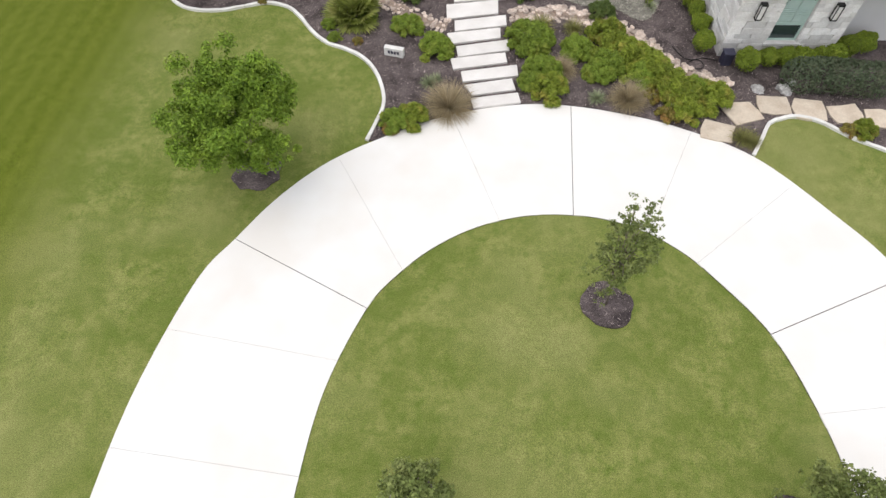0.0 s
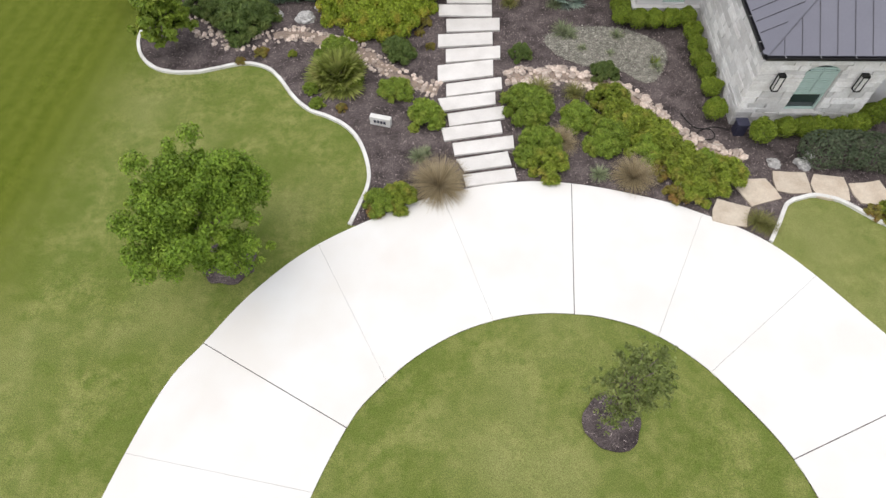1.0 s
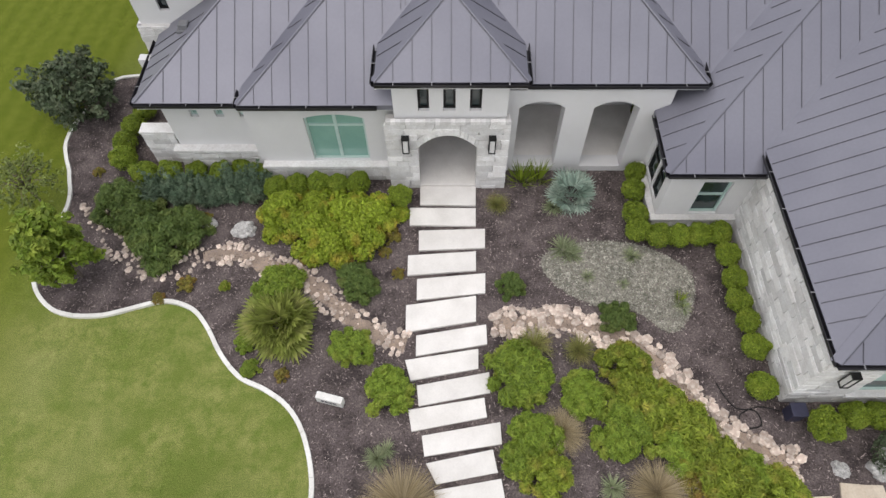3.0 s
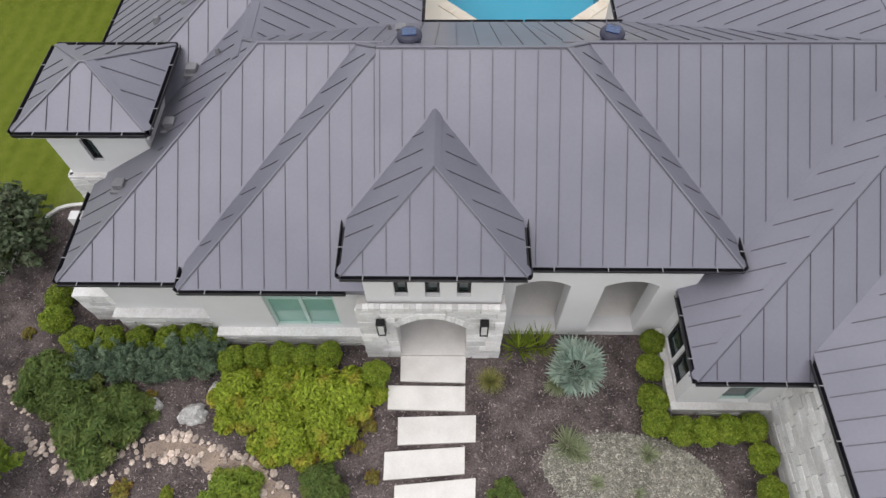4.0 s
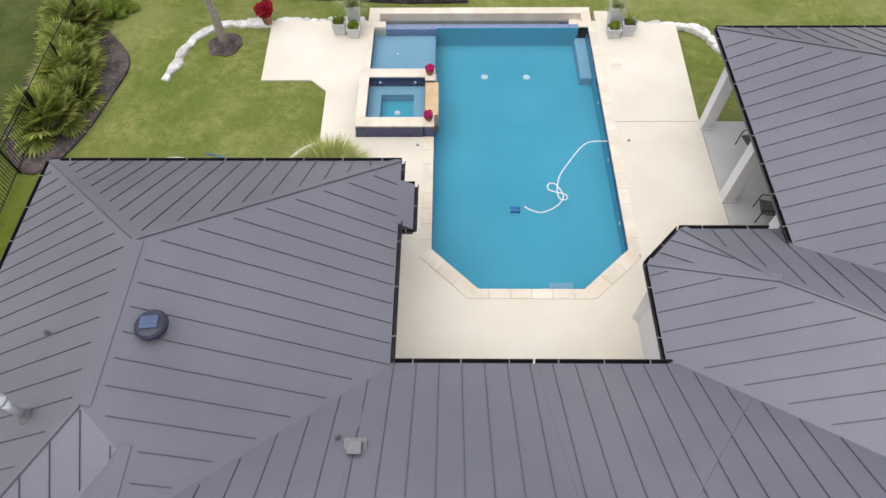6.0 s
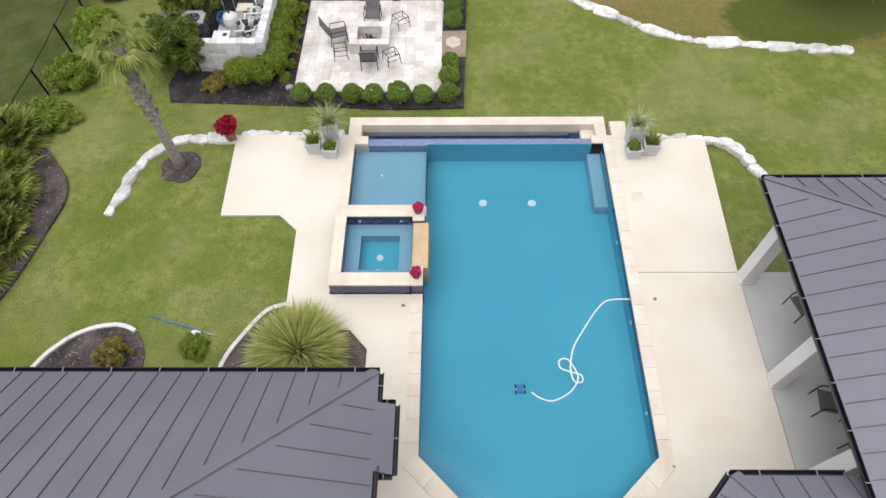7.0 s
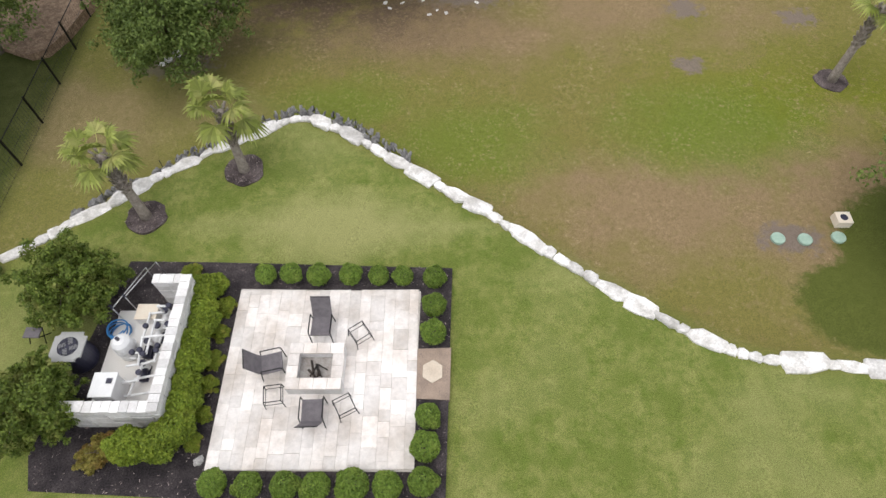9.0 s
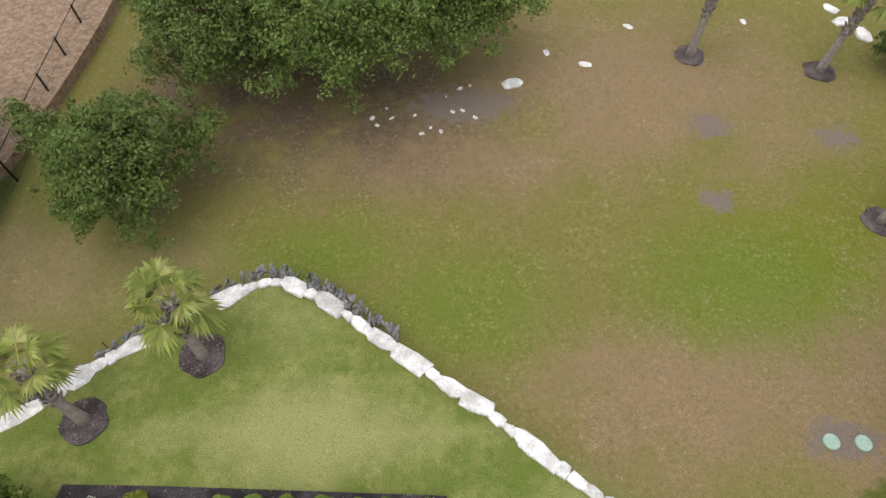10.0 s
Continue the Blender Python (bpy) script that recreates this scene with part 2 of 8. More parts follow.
LIMESTONE = surface("white_limestone_boulder", (0.50, 0.48, 0.45), (0.80, 0.78, 0.76), 2.4, 14, 0.85, 0.8, 0.03, vary=0.14, fleck=0.22, world=True)
WEATHERED = surface("grey_weathered_rock", (0.36, 0.35, 0.34), (0.62, 0.60, 0.58), 6, 22, 0.9, 0.9, 0.04, fleck=0.35)
FLAG = surface("tan_flagstone", (0.50, 0.41, 0.32), (0.60, 0.52, 0.42), 2, 20, 0.85, 0.4, 0.01, vary=0.12, fleck=0.12)
EDGING = surface("white_concrete_edging", (0.72, 0.71, 0.68), (0.60, 0.58, 0.55), 2, 30, 0.85, 0.2, 0.005, fleck=0.1)
FROSTED = surface("frosted_lantern_glass", (0.62, 0.61, 0.60), (0.7, 0.69, 0.68), 6, 40, 0.3, 0, fleck=0.03)
STUCCO = surface("white_stucco", (0.60, 0.59, 0.59), (0.64, 0.63, 0.63), 0.8, 45, 0.9, 0.3, 0.004, fleck=0.04)
BLOCK = surface("white_cut_limestone", (0.62, 0.60, 0.585), (0.72, 0.71, 0.70), 3, 24, 0.85, 0.6, 0.015, vary=0.2, fleck=0.12, world=True)
MORTAR = surface("pale_mortar", (0.56, 0.54, 0.52), (0.60, 0.58, 0.56), 4, 60, 0.95, 0.3, 0.004, fleck=0.1)
ROOF = surface("grey_painted_steel_roof", (0.150, 0.148, 0.182), (0.182, 0.180, 0.214), 0.3, 14, 0.42, 0.04, 0.002, metallic=0.25, fleck=0.04, spec=0.55)
# roof metal in a darker tone: the shade beside seams put into colour
SEAM = surface("shade_toned_roof_seam", (0.088, 0.086, 0.10), (0.108, 0.106, 0.122), 2, 20, 0.45, 0, metallic=0.3, fleck=0.05)
GUTTER = surface("black_metal_gutter", (0.018, 0.017, 0.022), (0.028, 0.026, 0.03), 2, 20, 0.4, 0, metallic=0.3, fleck=0.1)
FASCIA = surface("white_fascia", (0.55, 0.54, 0.54), (0.6, 0.59, 0.59), 2, 30, 0.6, 0.1, 0.002, fleck=0.04)
BLACK = surface("black_iron", (0.012, 0.012, 0.013), (0.02, 0.02, 0.02), 5, 50, 0.45, 0.1, 0.002, metallic=0.5, fleck=0.1)
STEEL = surface("galvanised_steel", (0.55, 0.55, 0.56), (0.68, 0.68, 0.7), 5, 40, 0.35, 0.05, 0.002, metallic=0.8, fleck=0.08)
GREY_METAL = surface("grey_roof_vent_paint", (0.16, 0.16, 0.17), (0.2, 0.2, 0.21), 5, 40, 0.45, 0, metallic=0.2, fleck=0.08)
PANE = surface("green_tinted_glass", (0.20, 0.36, 0.31), (0.25, 0.42, 0.36), 0.8, 20, 0.12, 0, fleck=0.03, spec=0.8)
DARK_PANE = surface("dark_window_glass", (0.02, 0.035, 0.035), (0.035, 0.05, 0.05), 1, 20, 0.1, 0, fleck=0.05, spec=0.8)
SOLAR = surface("blue_solar_cell", (0.03, 0.06, 0.15), (0.042, 0.085, 0.19), 6, 60, 0.2, 0, fleck=0.08, spec=0.8)
FAN_DARK = surface("dark_vent_hood", (0.026, 0.026, 0.048), (0.036, 0.036, 0.062), 6, 40, 0.35, 0, fleck=0.1)
PLASTER = surface("blue_pool_plaster", (0.06, 0.36, 0.49), (0.085, 0.41, 0.54), 0.35, 20, 0.8, 0.1, 0.005, fleck=0.06)
PLASTER_PALE = surface("pale_blue_shelf_plaster", (0.24, 0.40, 0.52), (0.28, 0.44, 0.56), 0.7, 20, 0.8, 0.1, 0.005, fleck=0.05)
TILE = surface("dark_blue_glass_tile", (0.012, 0.016, 0.07), (0.03, 0.045, 0.15), 8, 30, 0.15, 0.1, 0.002, vary=0.3, fleck=0.2, spec=0.8)
MOSAIC = surface("shimmering_blue_mosaic", (0.03, 0.06, 0.2), (0.3, 0.36, 0.5), 28, 60, 0.2, 0.2, 0.004, fleck=0.4, spec=0.8)
COPING = surface("cream_travertine_coping", (0.66, 0.57, 0.46), (0.74, 0.68, 0.58), 1.5, 30, 0.75, 0.2, 0.004, vary=0.05, fleck=0.08)
PAVER = surface("travertine_paver", (0.56, 0.50, 0.45), (0.78, 0.74, 0.71), 1.1, 9, 0.75, 0.25, 0.004, vary=0.14, fleck=0.12, world=True)
WATER = water_material("pool_water", (0.80, 0.93, 0.97))
BARK = surface("grey_brown_bark", (0.14, 0.11, 0.09), (0.24, 0.2, 0.17), 8, 40, 0.95, 1.0, 0.02, fleck=0.3)
PALM_BARK = surface("grey_palm_trunk", (0.24, 0.2, 0.17), (0.36, 0.32, 0.28), 9, 40, 0.95, 1.0, 0.03, fleck=0.3)
WHITE_PLASTIC = surface("white_pvc", (0.72, 0.72, 0.72), (0.78, 0.78, 0.78), 5, 40, 0.4, 0, fleck=0.04)
BLUE_PLASTIC = surface("blue_plastic", (0.03, 0.16, 0.40), (0.05, 0.22, 0.5), 5, 40, 0.4, 0, fleck=0.08)
GREY_PLASTIC = surface("grey_resin_planter", (0.48, 0.48, 0.485), (0.55, 0.55, 0.56), 3, 30, 0.6, 0.1, 0.003, fleck=0.06)
SLING = surface("grey_sling_fabric", (0.125, 0.112, 0.122), (0.165, 0.15, 0.158), 6, 120, 0.9, 0.3, 0.002, fleck=0.12)
TERRACOTTA = surface("brown_clay_pot", (0.22, 0.10, 0.06), (0.3, 0.15, 0.1), 5, 40, 0.8, 0.2, 0.003, fleck=0.12)
GREEN_LID = surface("pale_green_lid", (0.28, 0.40, 0.32), (0.34, 0.46, 0.38), 5, 30, 0.7, 0.1, 0.003, fleck=0.1)
LEAF_LIVE = leafy("young_oak_leaf", (0.12, 0.20, 0.02), (0.19, 0.285, 0.03), (0.25, 0.34, 0.042))
LEAF_OAK = leafy("live_oak_leaf", (0.10, 0.15, 0.034), (0.16, 0.22, 0.05), (0.21, 0.26, 0.065))
LEAF_BOX = leafy("boxwood_leaf", (0.11, 0.185, 0.026), (0.19, 0.27, 0.045), (0.24, 0.31, 0.06))
LEAF_HEDGE = leafy("yellow_green_hedge_leaf", (0.12, 0.18, 0.018), (0.225, 0.285, 0.03), (0.265, 0.31, 0.042))
LEAF_SCREEN = leafy("screening_shrub_leaf", (0.085, 0.13, 0.02), (0.15, 0.20, 0.032), (0.19, 0.20, 0.05))
LEAF_GOLD = leafy("golden_green_leaf", (0.14, 0.195, 0.02), (0.245, 0.29, 0.035), (0.34, 0.30, 0.06))
LEAF_SPIKE = leafy("pale_yucca_leaf", (0.27, 0.32, 0.14), (0.38, 0.42, 0.2), (0.42, 0.44, 0.24))
LEAF_LIME = leafy("lime_green_leaf", (0.19, 0.26, 0.02), (0.29, 0.36, 0.035), (0.42, 0.33, 0.05))
LEAF_DARK = leafy("dark_green_leaf", (0.075, 0.12, 0.03), (0.135, 0.185, 0.045), (0.18, 0.215, 0.06))
LEAF_BLUE = leafy("blue_green_rosemary", (0.07, 0.115, 0.07), (0.14, 0.19, 0.12), (0.18, 0.22, 0.14))
LEAF_MID = leafy("mid_green_leaf", (0.14, 0.21, 0.025), (0.22, 0.295, 0.038), (0.29, 0.33, 0.055))
LEAF_RED = leafy("russet_new_leaf", (0.20, 0.16, 0.04), (0.26, 0.24, 0.05), (0.30, 0.16, 0.05))
LEAF_AIRY = leafy("airy_young_oak_leaf", (0.13, 0.17, 0.045), (0.21, 0.25, 0.075), (0.28, 0.31, 0.11))
LEAF_SILVER = leafy("silver_blue_leaf", (0.24, 0.33, 0.27), (0.36, 0.44, 0.37), (0.42, 0.48, 0.40))
LEAF_SAGE = leafy("pale_sage_leaf", (0.20, 0.24, 0.13), (0.28, 0.31, 0.18), (0.32, 0.33, 0.20))
LEAF_TAN = leafy("tan_plume_grass", (0.28, 0.22, 0.12), (0.40, 0.33, 0.22), (0.33, 0.27, 0.16))
LEAF_STRAW = leafy("olive_straw_grass", (0.17, 0.18, 0.05), (0.27, 0.26, 0.09), (0.30, 0.25, 0.10))
LEAF_PALM = leafy("palm_frond_green", (0.185, 0.225, 0.042), (0.30, 0.335, 0.085), (0.38, 0.37, 0.13))
LEAF_HEDGE_GREY = leafy("grey_green_clipped_leaf", (0.06, 0.085, 0.045), (0.10, 0.125, 0.07), (0.12, 0.13, 0.08))
LEAF_SAGO = leafy("sunlit_cycad_green", (0.28, 0.32, 0.08), (0.46, 0.48, 0.16), (0.52, 0.50, 0.2))
LEAF_MAGENTA = leafy("magenta_bract", (0.45, 0.01, 0.10), (0.6, 0.03, 0.18), (0.5, 0.02, 0.12))
LEAF_CRIMSON = leafy("crimson_leaf", (0.28, 0.008, 0.02), (0.4, 0.015, 0.035), (0.33, 0.01, 0.03))

# ---- building helpers ----


def link_mesh(name, verts, faces, material, parent=None, label="", smooth=False):
    me = bpy.data.meshes.new(name)
    me.from_pydata([tuple(v) for v in verts], [], faces)
    me.materials.append(material)
    if smooth:
        me.shade_smooth()
    ob = new(name, me)
    ob.parent = parent
    if label:
        tagged(ob, label)
    return ob


def part(name, bm, material, parent=None, label="", smooth=False):
    me = bpy.data.meshes.new(name)
    bm.to_mesh(me)
    bm.free()
    me.materials.append(material)
    if smooth:
        me.shade_smooth()
    ob = new(name, me)
    ob.parent = parent
    if label:
        tagged(ob, label)
    return ob


def thing(name, label, category, group="", at=(0, 0, 0), kind=""):
    ob = new(name)
    ob.empty_display_size = 0.2
    ob.matrix_basis = Matrix.Translation(at)
    return tagged(ob, label, category, group, kind)


def add_box(bm, x0, x1, y0, y1, z0, z1, m=None):
    v = [bm.verts.new((x, y, z)) for z in (z0, z1) for y in (y0, y1) for x in (x0, x1)]
    for f in ((0, 2, 3, 1), (4, 5, 7, 6), (0, 1, 5, 4), (2, 6, 7, 3), (1, 3, 7, 5), (0, 4, 6, 2)):
        bm.faces.new([v[i] for i in f])
    if m is not None:
        bmesh.ops.transform(bm, matrix=m, verts=v)
    return v


def box(name, x0, x1, y0, y1, z0, z1, material, parent=None, label="", bevel=0.0):
    bm = bmesh.new()
    add_box(bm, x0, x1, y0, y1, z0, z1)
    if bevel:
        bmesh.ops.bevel(bm, geom=bm.edges[:], offset=bevel, segments=2, affect="EDGES", profile=0.6)
    return part(name, bm, material, parent, label)


def add_tube(bm, points, radii, sides=8, cap=True):
    """A tube through points; radii: one or one for each point."""
    pts = [Vector(p) for p in points]
    if isinstance(radii, (int, float)):
        radii = [radii] * len(pts)
    rings = []
    for i, p in enumerate(pts):
        d = (pts[min(i + 1, len(pts) - 1)] - pts[max(i - 1, 0)]).normalized()
        u = d.orthogonal().normalized() if i == 0 else (u - d * u.dot(d)).normalized()
        w = d.cross(u)
        rings.append([bm.verts.new(p + radii[i] * (math.cos(a) * u + math.sin(a) * w)) for a in (2 * math.pi * k / sides for k in range(sides))])
    for a, b in zip(rings, rings[1:]):
        for k in range(sides):
            bm.faces.new((a[k], a[(k + 1) % sides], b[(k + 1) % sides], b[k]))
    if cap:
        bm.faces.new(rings[0][::-1])
        bm.faces.new(rings[-1])


def tube(name, points, radii, material, parent=None, label="", sides=8):
    bm = bmesh.new()
    add_tube(bm, points, radii, sides)
    return part(name, bm, material, parent, label, True)


def lathe(name, profile, material, parent=None, label="", sides=24, at=(0, 0, 0)):
    """A turned shape from (radius, height) pairs."""
    verts, faces = [], []
    for r, z in profile:
        for k in range(sides):
            a = 2 * math.pi * k / sides
            verts.append((at[0] + r * math.cos(a), at[1] + r * math.sin(a), at[2] + z))
    for i in range(len(profile) - 1):
        for k in range(sides):
            faces.append((i * sides + k, i * sides + (k + 1) % sides, (i + 1) * sides + (k + 1) % sides, (i + 1) * sides + k))
    faces.append(tuple(range(sides))[::-1])
    faces.append(tuple(range((len(profile) - 1) * sides, len(profile) * sides)))
    return link_mesh(name, verts, faces, material, parent, label, False)


def prism(name, poly, z0, z1, material, parent=None, label="", bevel=0.0):
    """A flat piece with the outline poly (counter-clockwise) from z0 up to z1."""
    bm = bmesh.new()
    top = [bm.verts.new((x, y, z1)) for x, y in poly]
    low = [bm.verts.new((x, y, z0)) for x, y in poly]
    face = bm.faces.new(top)
    bm.faces.new(low[::-1])
    for i in range(len(poly)):
        j = (i + 1) % len(poly)
        bm.faces.new((low[i], low[j], top[j], top[i]))
    bm.normal_update()
    if face.normal.z < 0:
        bmesh.ops.reverse_faces(bm, faces=bm.faces[:])
    if bevel:
        bmesh.ops.bevel(bm, geom=[e for e in bm.edges if all(v.co.z == z1 for v in e.verts)], offset=bevel, segments=2, affect="EDGES", profile=0.6)
    return part(name, bm, material, parent, label)


def smooth_line(points, step=0.25, closed=False):
    """Points along a Catmull-Rom curve through the given ones."""
    p = [Vector((*q, 0)[:3]) for q in points]
    n, out = len(p), []
    for i in range(n if closed else n - 1):
        a, b, c, d = (p[(i + k) % n] if closed else p[min(max(i + k, 0), n - 1)] for k in (-1, 0, 1, 2))
        m = max(1, round((c - b).length / step))
        for k in range(m):
            t = k / m
            out.append(0.5 * (2 * b + (c - a) * t + (2 * a - 5 * b + 4 * c - d) * t * t + (3 * b - a - 3 * c + d) * t ** 3))
    if not closed:
        out.append(p[-1])
    return [(v.x, v.y) for v in out]


def lump_mesh(name, seed, material, rough=0.3, squash=0.6, subdiv=2):
    """An uneven boulder of about unit size, standing on z = 0."""
    bm = bmesh.new()
    bmesh.ops.create_icosphere(bm, subdivisions=subdiv, radius=0.5)
    for v in bm.verts:
        k = 1 + rough * noise.noise(v.co * 2.1 + Vector((seed * 3.7, seed, 0))) + 0.4 * rough * noise.noise(v.co * 6 + Vector((0, seed * 2.3, 1)))
        v.co *= k
        v.co.z = max(v.co.z * squash, -0.22) + 0.2
    me = bpy.data.meshes.new(name)
    bm.to_mesh(me)
    bm.free()
    me.materials.append(material)
    return me


def place(name, me, m, parent=None, label="", category="", group="", kind=""):
    ob = new(name, me)
    ob.parent = parent
    ob.matrix_basis = m
    return tagged(ob, label, category, group, kind)


def turned(x, y, z, rz=0.0, sx=1.0, sy=None, sz=None, rx=0.0, ry=0.0):
    return pose(x, y, z, rx, ry, rz) @ Matrix.Diagonal((sx, sy or sx, sz or sx, 1))


def inside(poly, x, y):
    hit = False
    for (x0, y0), (x1, y1) in zip(poly, poly[1:] + poly[:1]):
        if (y0 > y) != (y1 > y) and x < (x1 - x0) * (y - y0) / (y1 - y0) + x0:
            hit = not hit
    return hit


def along(line, x):
    """The height at x of a line that runs from left to right."""
    for (x0, y0), (x1, y1) in zip(line, line[1:]):
        if x0 <= x <= x1:
            return y0 + (y1 - y0) * (x - x0) / (x1 - x0)
    return line[0][1] if x < line[0][0] else line[-1][1]

# ---- ground, drive, beds ----
STONE_LINE = [(-30, 52), (-6.6, 63.95), (-4.4, 65.6), (-2.0, 67.45), (0.4, 69.0), (1.8, 69.65), (3.4, 69.1), (5.8, 67.4), (8.1, 65.8), (9.8, 64.4), (12.8, 62.2), (14.8, 61.05), (16.9, 60.7), (21.4, 60.35), (60, 58)]


def ease(v, a, b):
    t = min(max((v - a) / (b - a), 0), 1)
    return t * t * (3 - 2 * t)


def ground_height(x, y):
    upper = 0.38 * ease(y, 43, 48) - 0.17 * ease(y, 55.8, 57.2) + 0.15 * ease(y, 63.8, 67) * ease(x, 5, 1)
    upper -= 0.022 * min(max(x - 2, 0), 22) * ease(y, 50, 57)
    lower = -0.47 - 0.012 * (x - 8) if x > -6 else -0.3 + 0.12 * min(-6 - x, 4)
    z = upper + (lower - upper) * ease(y, along(STONE_LINE, x) - 0.1, along(STONE_LINE, x) + 0.9)
    if 3.2 < x < 11.6 and 43.6 < y < 56.2:
        z = -2.6
    return z


def axis(lo, hi, step):
    inner = list(np.arange(lo, hi + 1e-6, step))
    return [lo - 1500, lo - 400, lo - 100, lo - 30] + inner + [hi + 30, hi + 100, hi + 400, hi + 1500]


gx, gy = axis(-22, 38, 0.5), axis(-4, 96, 0.5)
verts = [(x, y, ground_height(x, y) + 0.02 * noise.noise(Vector((x * 0.4, y * 0.4, 0)))) for y in gy for x in gx]
w = len(gx)
faces = [(j * w + i, j * w + i + 1, (j + 1) * w + i + 1, (j + 1) * w + i) for j in range(len(gy) - 1) for i in range(w - 1)]
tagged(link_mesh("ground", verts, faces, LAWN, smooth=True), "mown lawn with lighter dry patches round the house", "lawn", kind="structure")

OUTER = smooth_line([(-3.6, 4.0), (-3.5, 8.0), (-3.45, 10.31), (-3.11, 12.94), (-2.3, 15.86), (-1.53, 17.15), (-0.45, 18.72), (1.07, 20.17), (3.44, 21.5), (5.14, 22.12), (6.88, 22.41), (8.34, 22.35), (9.93, 22.02), (11.62, 21.46), (13.71, 20.27), (15.5, 18.1), (16.6, 16.3), (17.6, 13.0), (17.9, 10.0), (17.9, 4.0)], 0.3)
INNER = smooth_line([(0.9, 4.0), (0.95, 8.0), (1.07, 10.37), (1.47, 12.86), (2.33, 15.06), (3.02, 16.01), (3.91, 16.85), (5.01, 17.53), (6.14, 17.93), (7.12, 18.08), (7.99, 18.07), (8.73, 17.98), (9.8, 17.63), (10.78, 16.95), (11.54, 16.12), (12.67, 14.44), (13.27, 12.39), (13.51, 10.54), (13.6, 8.0), (13.6, 4.0)], 0.3)
CUTS = [((-2.85, 14.42), (1.95, 13.55)), ((-1.54, 17.16), (2.32, 15.05)), ((1.05, 20.15), (3.2, 16.2)), ((4.5, 21.9), (5.9, 17.8)), ((8.34, 22.35), (8.0, 18.07)), ((12.0, 21.3), (10.1, 17.5)), ((14.67, 19.3), (11.2, 16.5)), ((16.7, 16.15), (12.67, 14.44)), ((17.7, 12.9), (13.25, 12.4)), ((-3.25, 11.4), (1.3, 10.8))]


def split_line(line, p, q):
    """Where the straight cut from p to q crosses a line: the index after the crossing and the point."""
    best = None
    for i, ((x0, y0), (x1, y1)) in enumerate(zip(line, line[1:])):
        a, b = Vector((x0, y0)), Vector((x1, y1))
        d, e = b - a, Vector(q) - Vector(p)
        den = d.x * e.y - d.y * e.x
        if abs(den) < 1e-9:
            continue
        t = ((p[0] - x0) * e.y - (p[1] - y0) * e.x) / den
        if 0 <= t <= 1:
            s = (a + d * t)
            gap = min((s - Vector(p)).length, (s - Vector(q)).length)
            if best is None or gap < best[2]:
                best = (i + 1, (s.x, s.y), gap)
    return best[:2]


driveway = thing("driveway", "pale concrete circular driveway with sawn control joints", "driveway", kind="structure")
order = sorted((split_line(OUTER, *c) + split_line(INNER, *c) for c in CUTS), key=lambda s: s[0])
marks = [(0, OUTER[0], 0, INNER[0])] + order + [(len(OUTER), OUTER[-1], len(INNER), INNER[-1])]


def shrink(poly, gap):
    c = sum((Vector(p) for p in poly), Vector((0, 0))) / len(poly)
    return [tuple(Vector(p) + (c - Vector(p)).normalized() * gap) for p in poly]


for (a, pa, b, pb), (c, pc, d, pd) in zip(marks, marks[1:]):
    o = [pa] + [p for p in OUTER[a:c] if (Vector(p) - Vector(pa)).length > 0.05 and (Vector(p) - Vector(pc)).length > 0.05] + [pc]
    i = [pb] + [p for p in INNER[b:d] if (Vector(p) - Vector(pb)).length > 0.05 and (Vector(p) - Vector(pd)).length > 0.05] + [pd]
    poly = o + i[::-1]
    # joints 10 mm wide: draw both ends in along the drive
    first, last = Vector(o[1]) - Vector(o[0]), Vector(o[-2]) - Vector(o[-1])
    for e, way, mark in ((0, first, (a, pa)), (len(o) - 1, last, (c, pc)), (len(o), last, (c, pc)), (len(poly) - 1, first, (a, pa))):
        wide = any((Vector(mark[1]) - Vector(q)).length < 0.4 for q in ((-1.54, 17.16), (8.34, 22.35), (16.7, 16.15)))
        poly[e] = tuple(Vector(poly[e]) + way.normalized() * (0.011 if wide else 0.003))
    prism("concrete_panel", poly, -0.1, 0.035, CONCRETE, driveway)
prism("joint_filler", OUTER + INNER[::-1], -0.1, 0.022, MULCH, driveway, "dark soil in the joints")

# planting bed to the left of the path, edged with white concrete
EDGE_LEFT = smooth_line([(-5.2, 36.2), (-6.31, 35.8), (-6.95, 33.4), (-6.38, 31.8), (-6.05, 30.6), (-6.34, 29.0), (-6.11, 27.99), (-5.55, 27.32), (-4.86, 27.02), (-3.91, 27.01), (-2.94, 27.29), (-2.28, 27.44), (-1.54, 27.22), (-1.02, 26.7), (-0.46, 25.88), (0.13, 25.29), (0.82, 24.97), (1.44, 24.55), (1.9, 23.92), (2.21, 23.06), (2.29, 22.32), (2.12, 21.6), (1.87, 20.82)], 0.2)
drive_top = [p for p in OUTER if 1.9 < p[0] < 13.7 and p[1] > 19]
EDGE_RIGHT = smooth_line([(13.7, 20.35), (14.11, 21.0), (14.52, 21.66), (14.96, 21.87), (15.48, 21.97), (16.15, 21.75), (16.65, 21.32), (17.3, 20.85), (19, 20.2), (24, 19.6)], 0.2)
BED_FRONT = EDGE_LEFT + [(x, y + 0.01) for x, y in drive_top] + EDGE_RIGHT + [(24, 33), (8, 34), (-3, 36.3)]


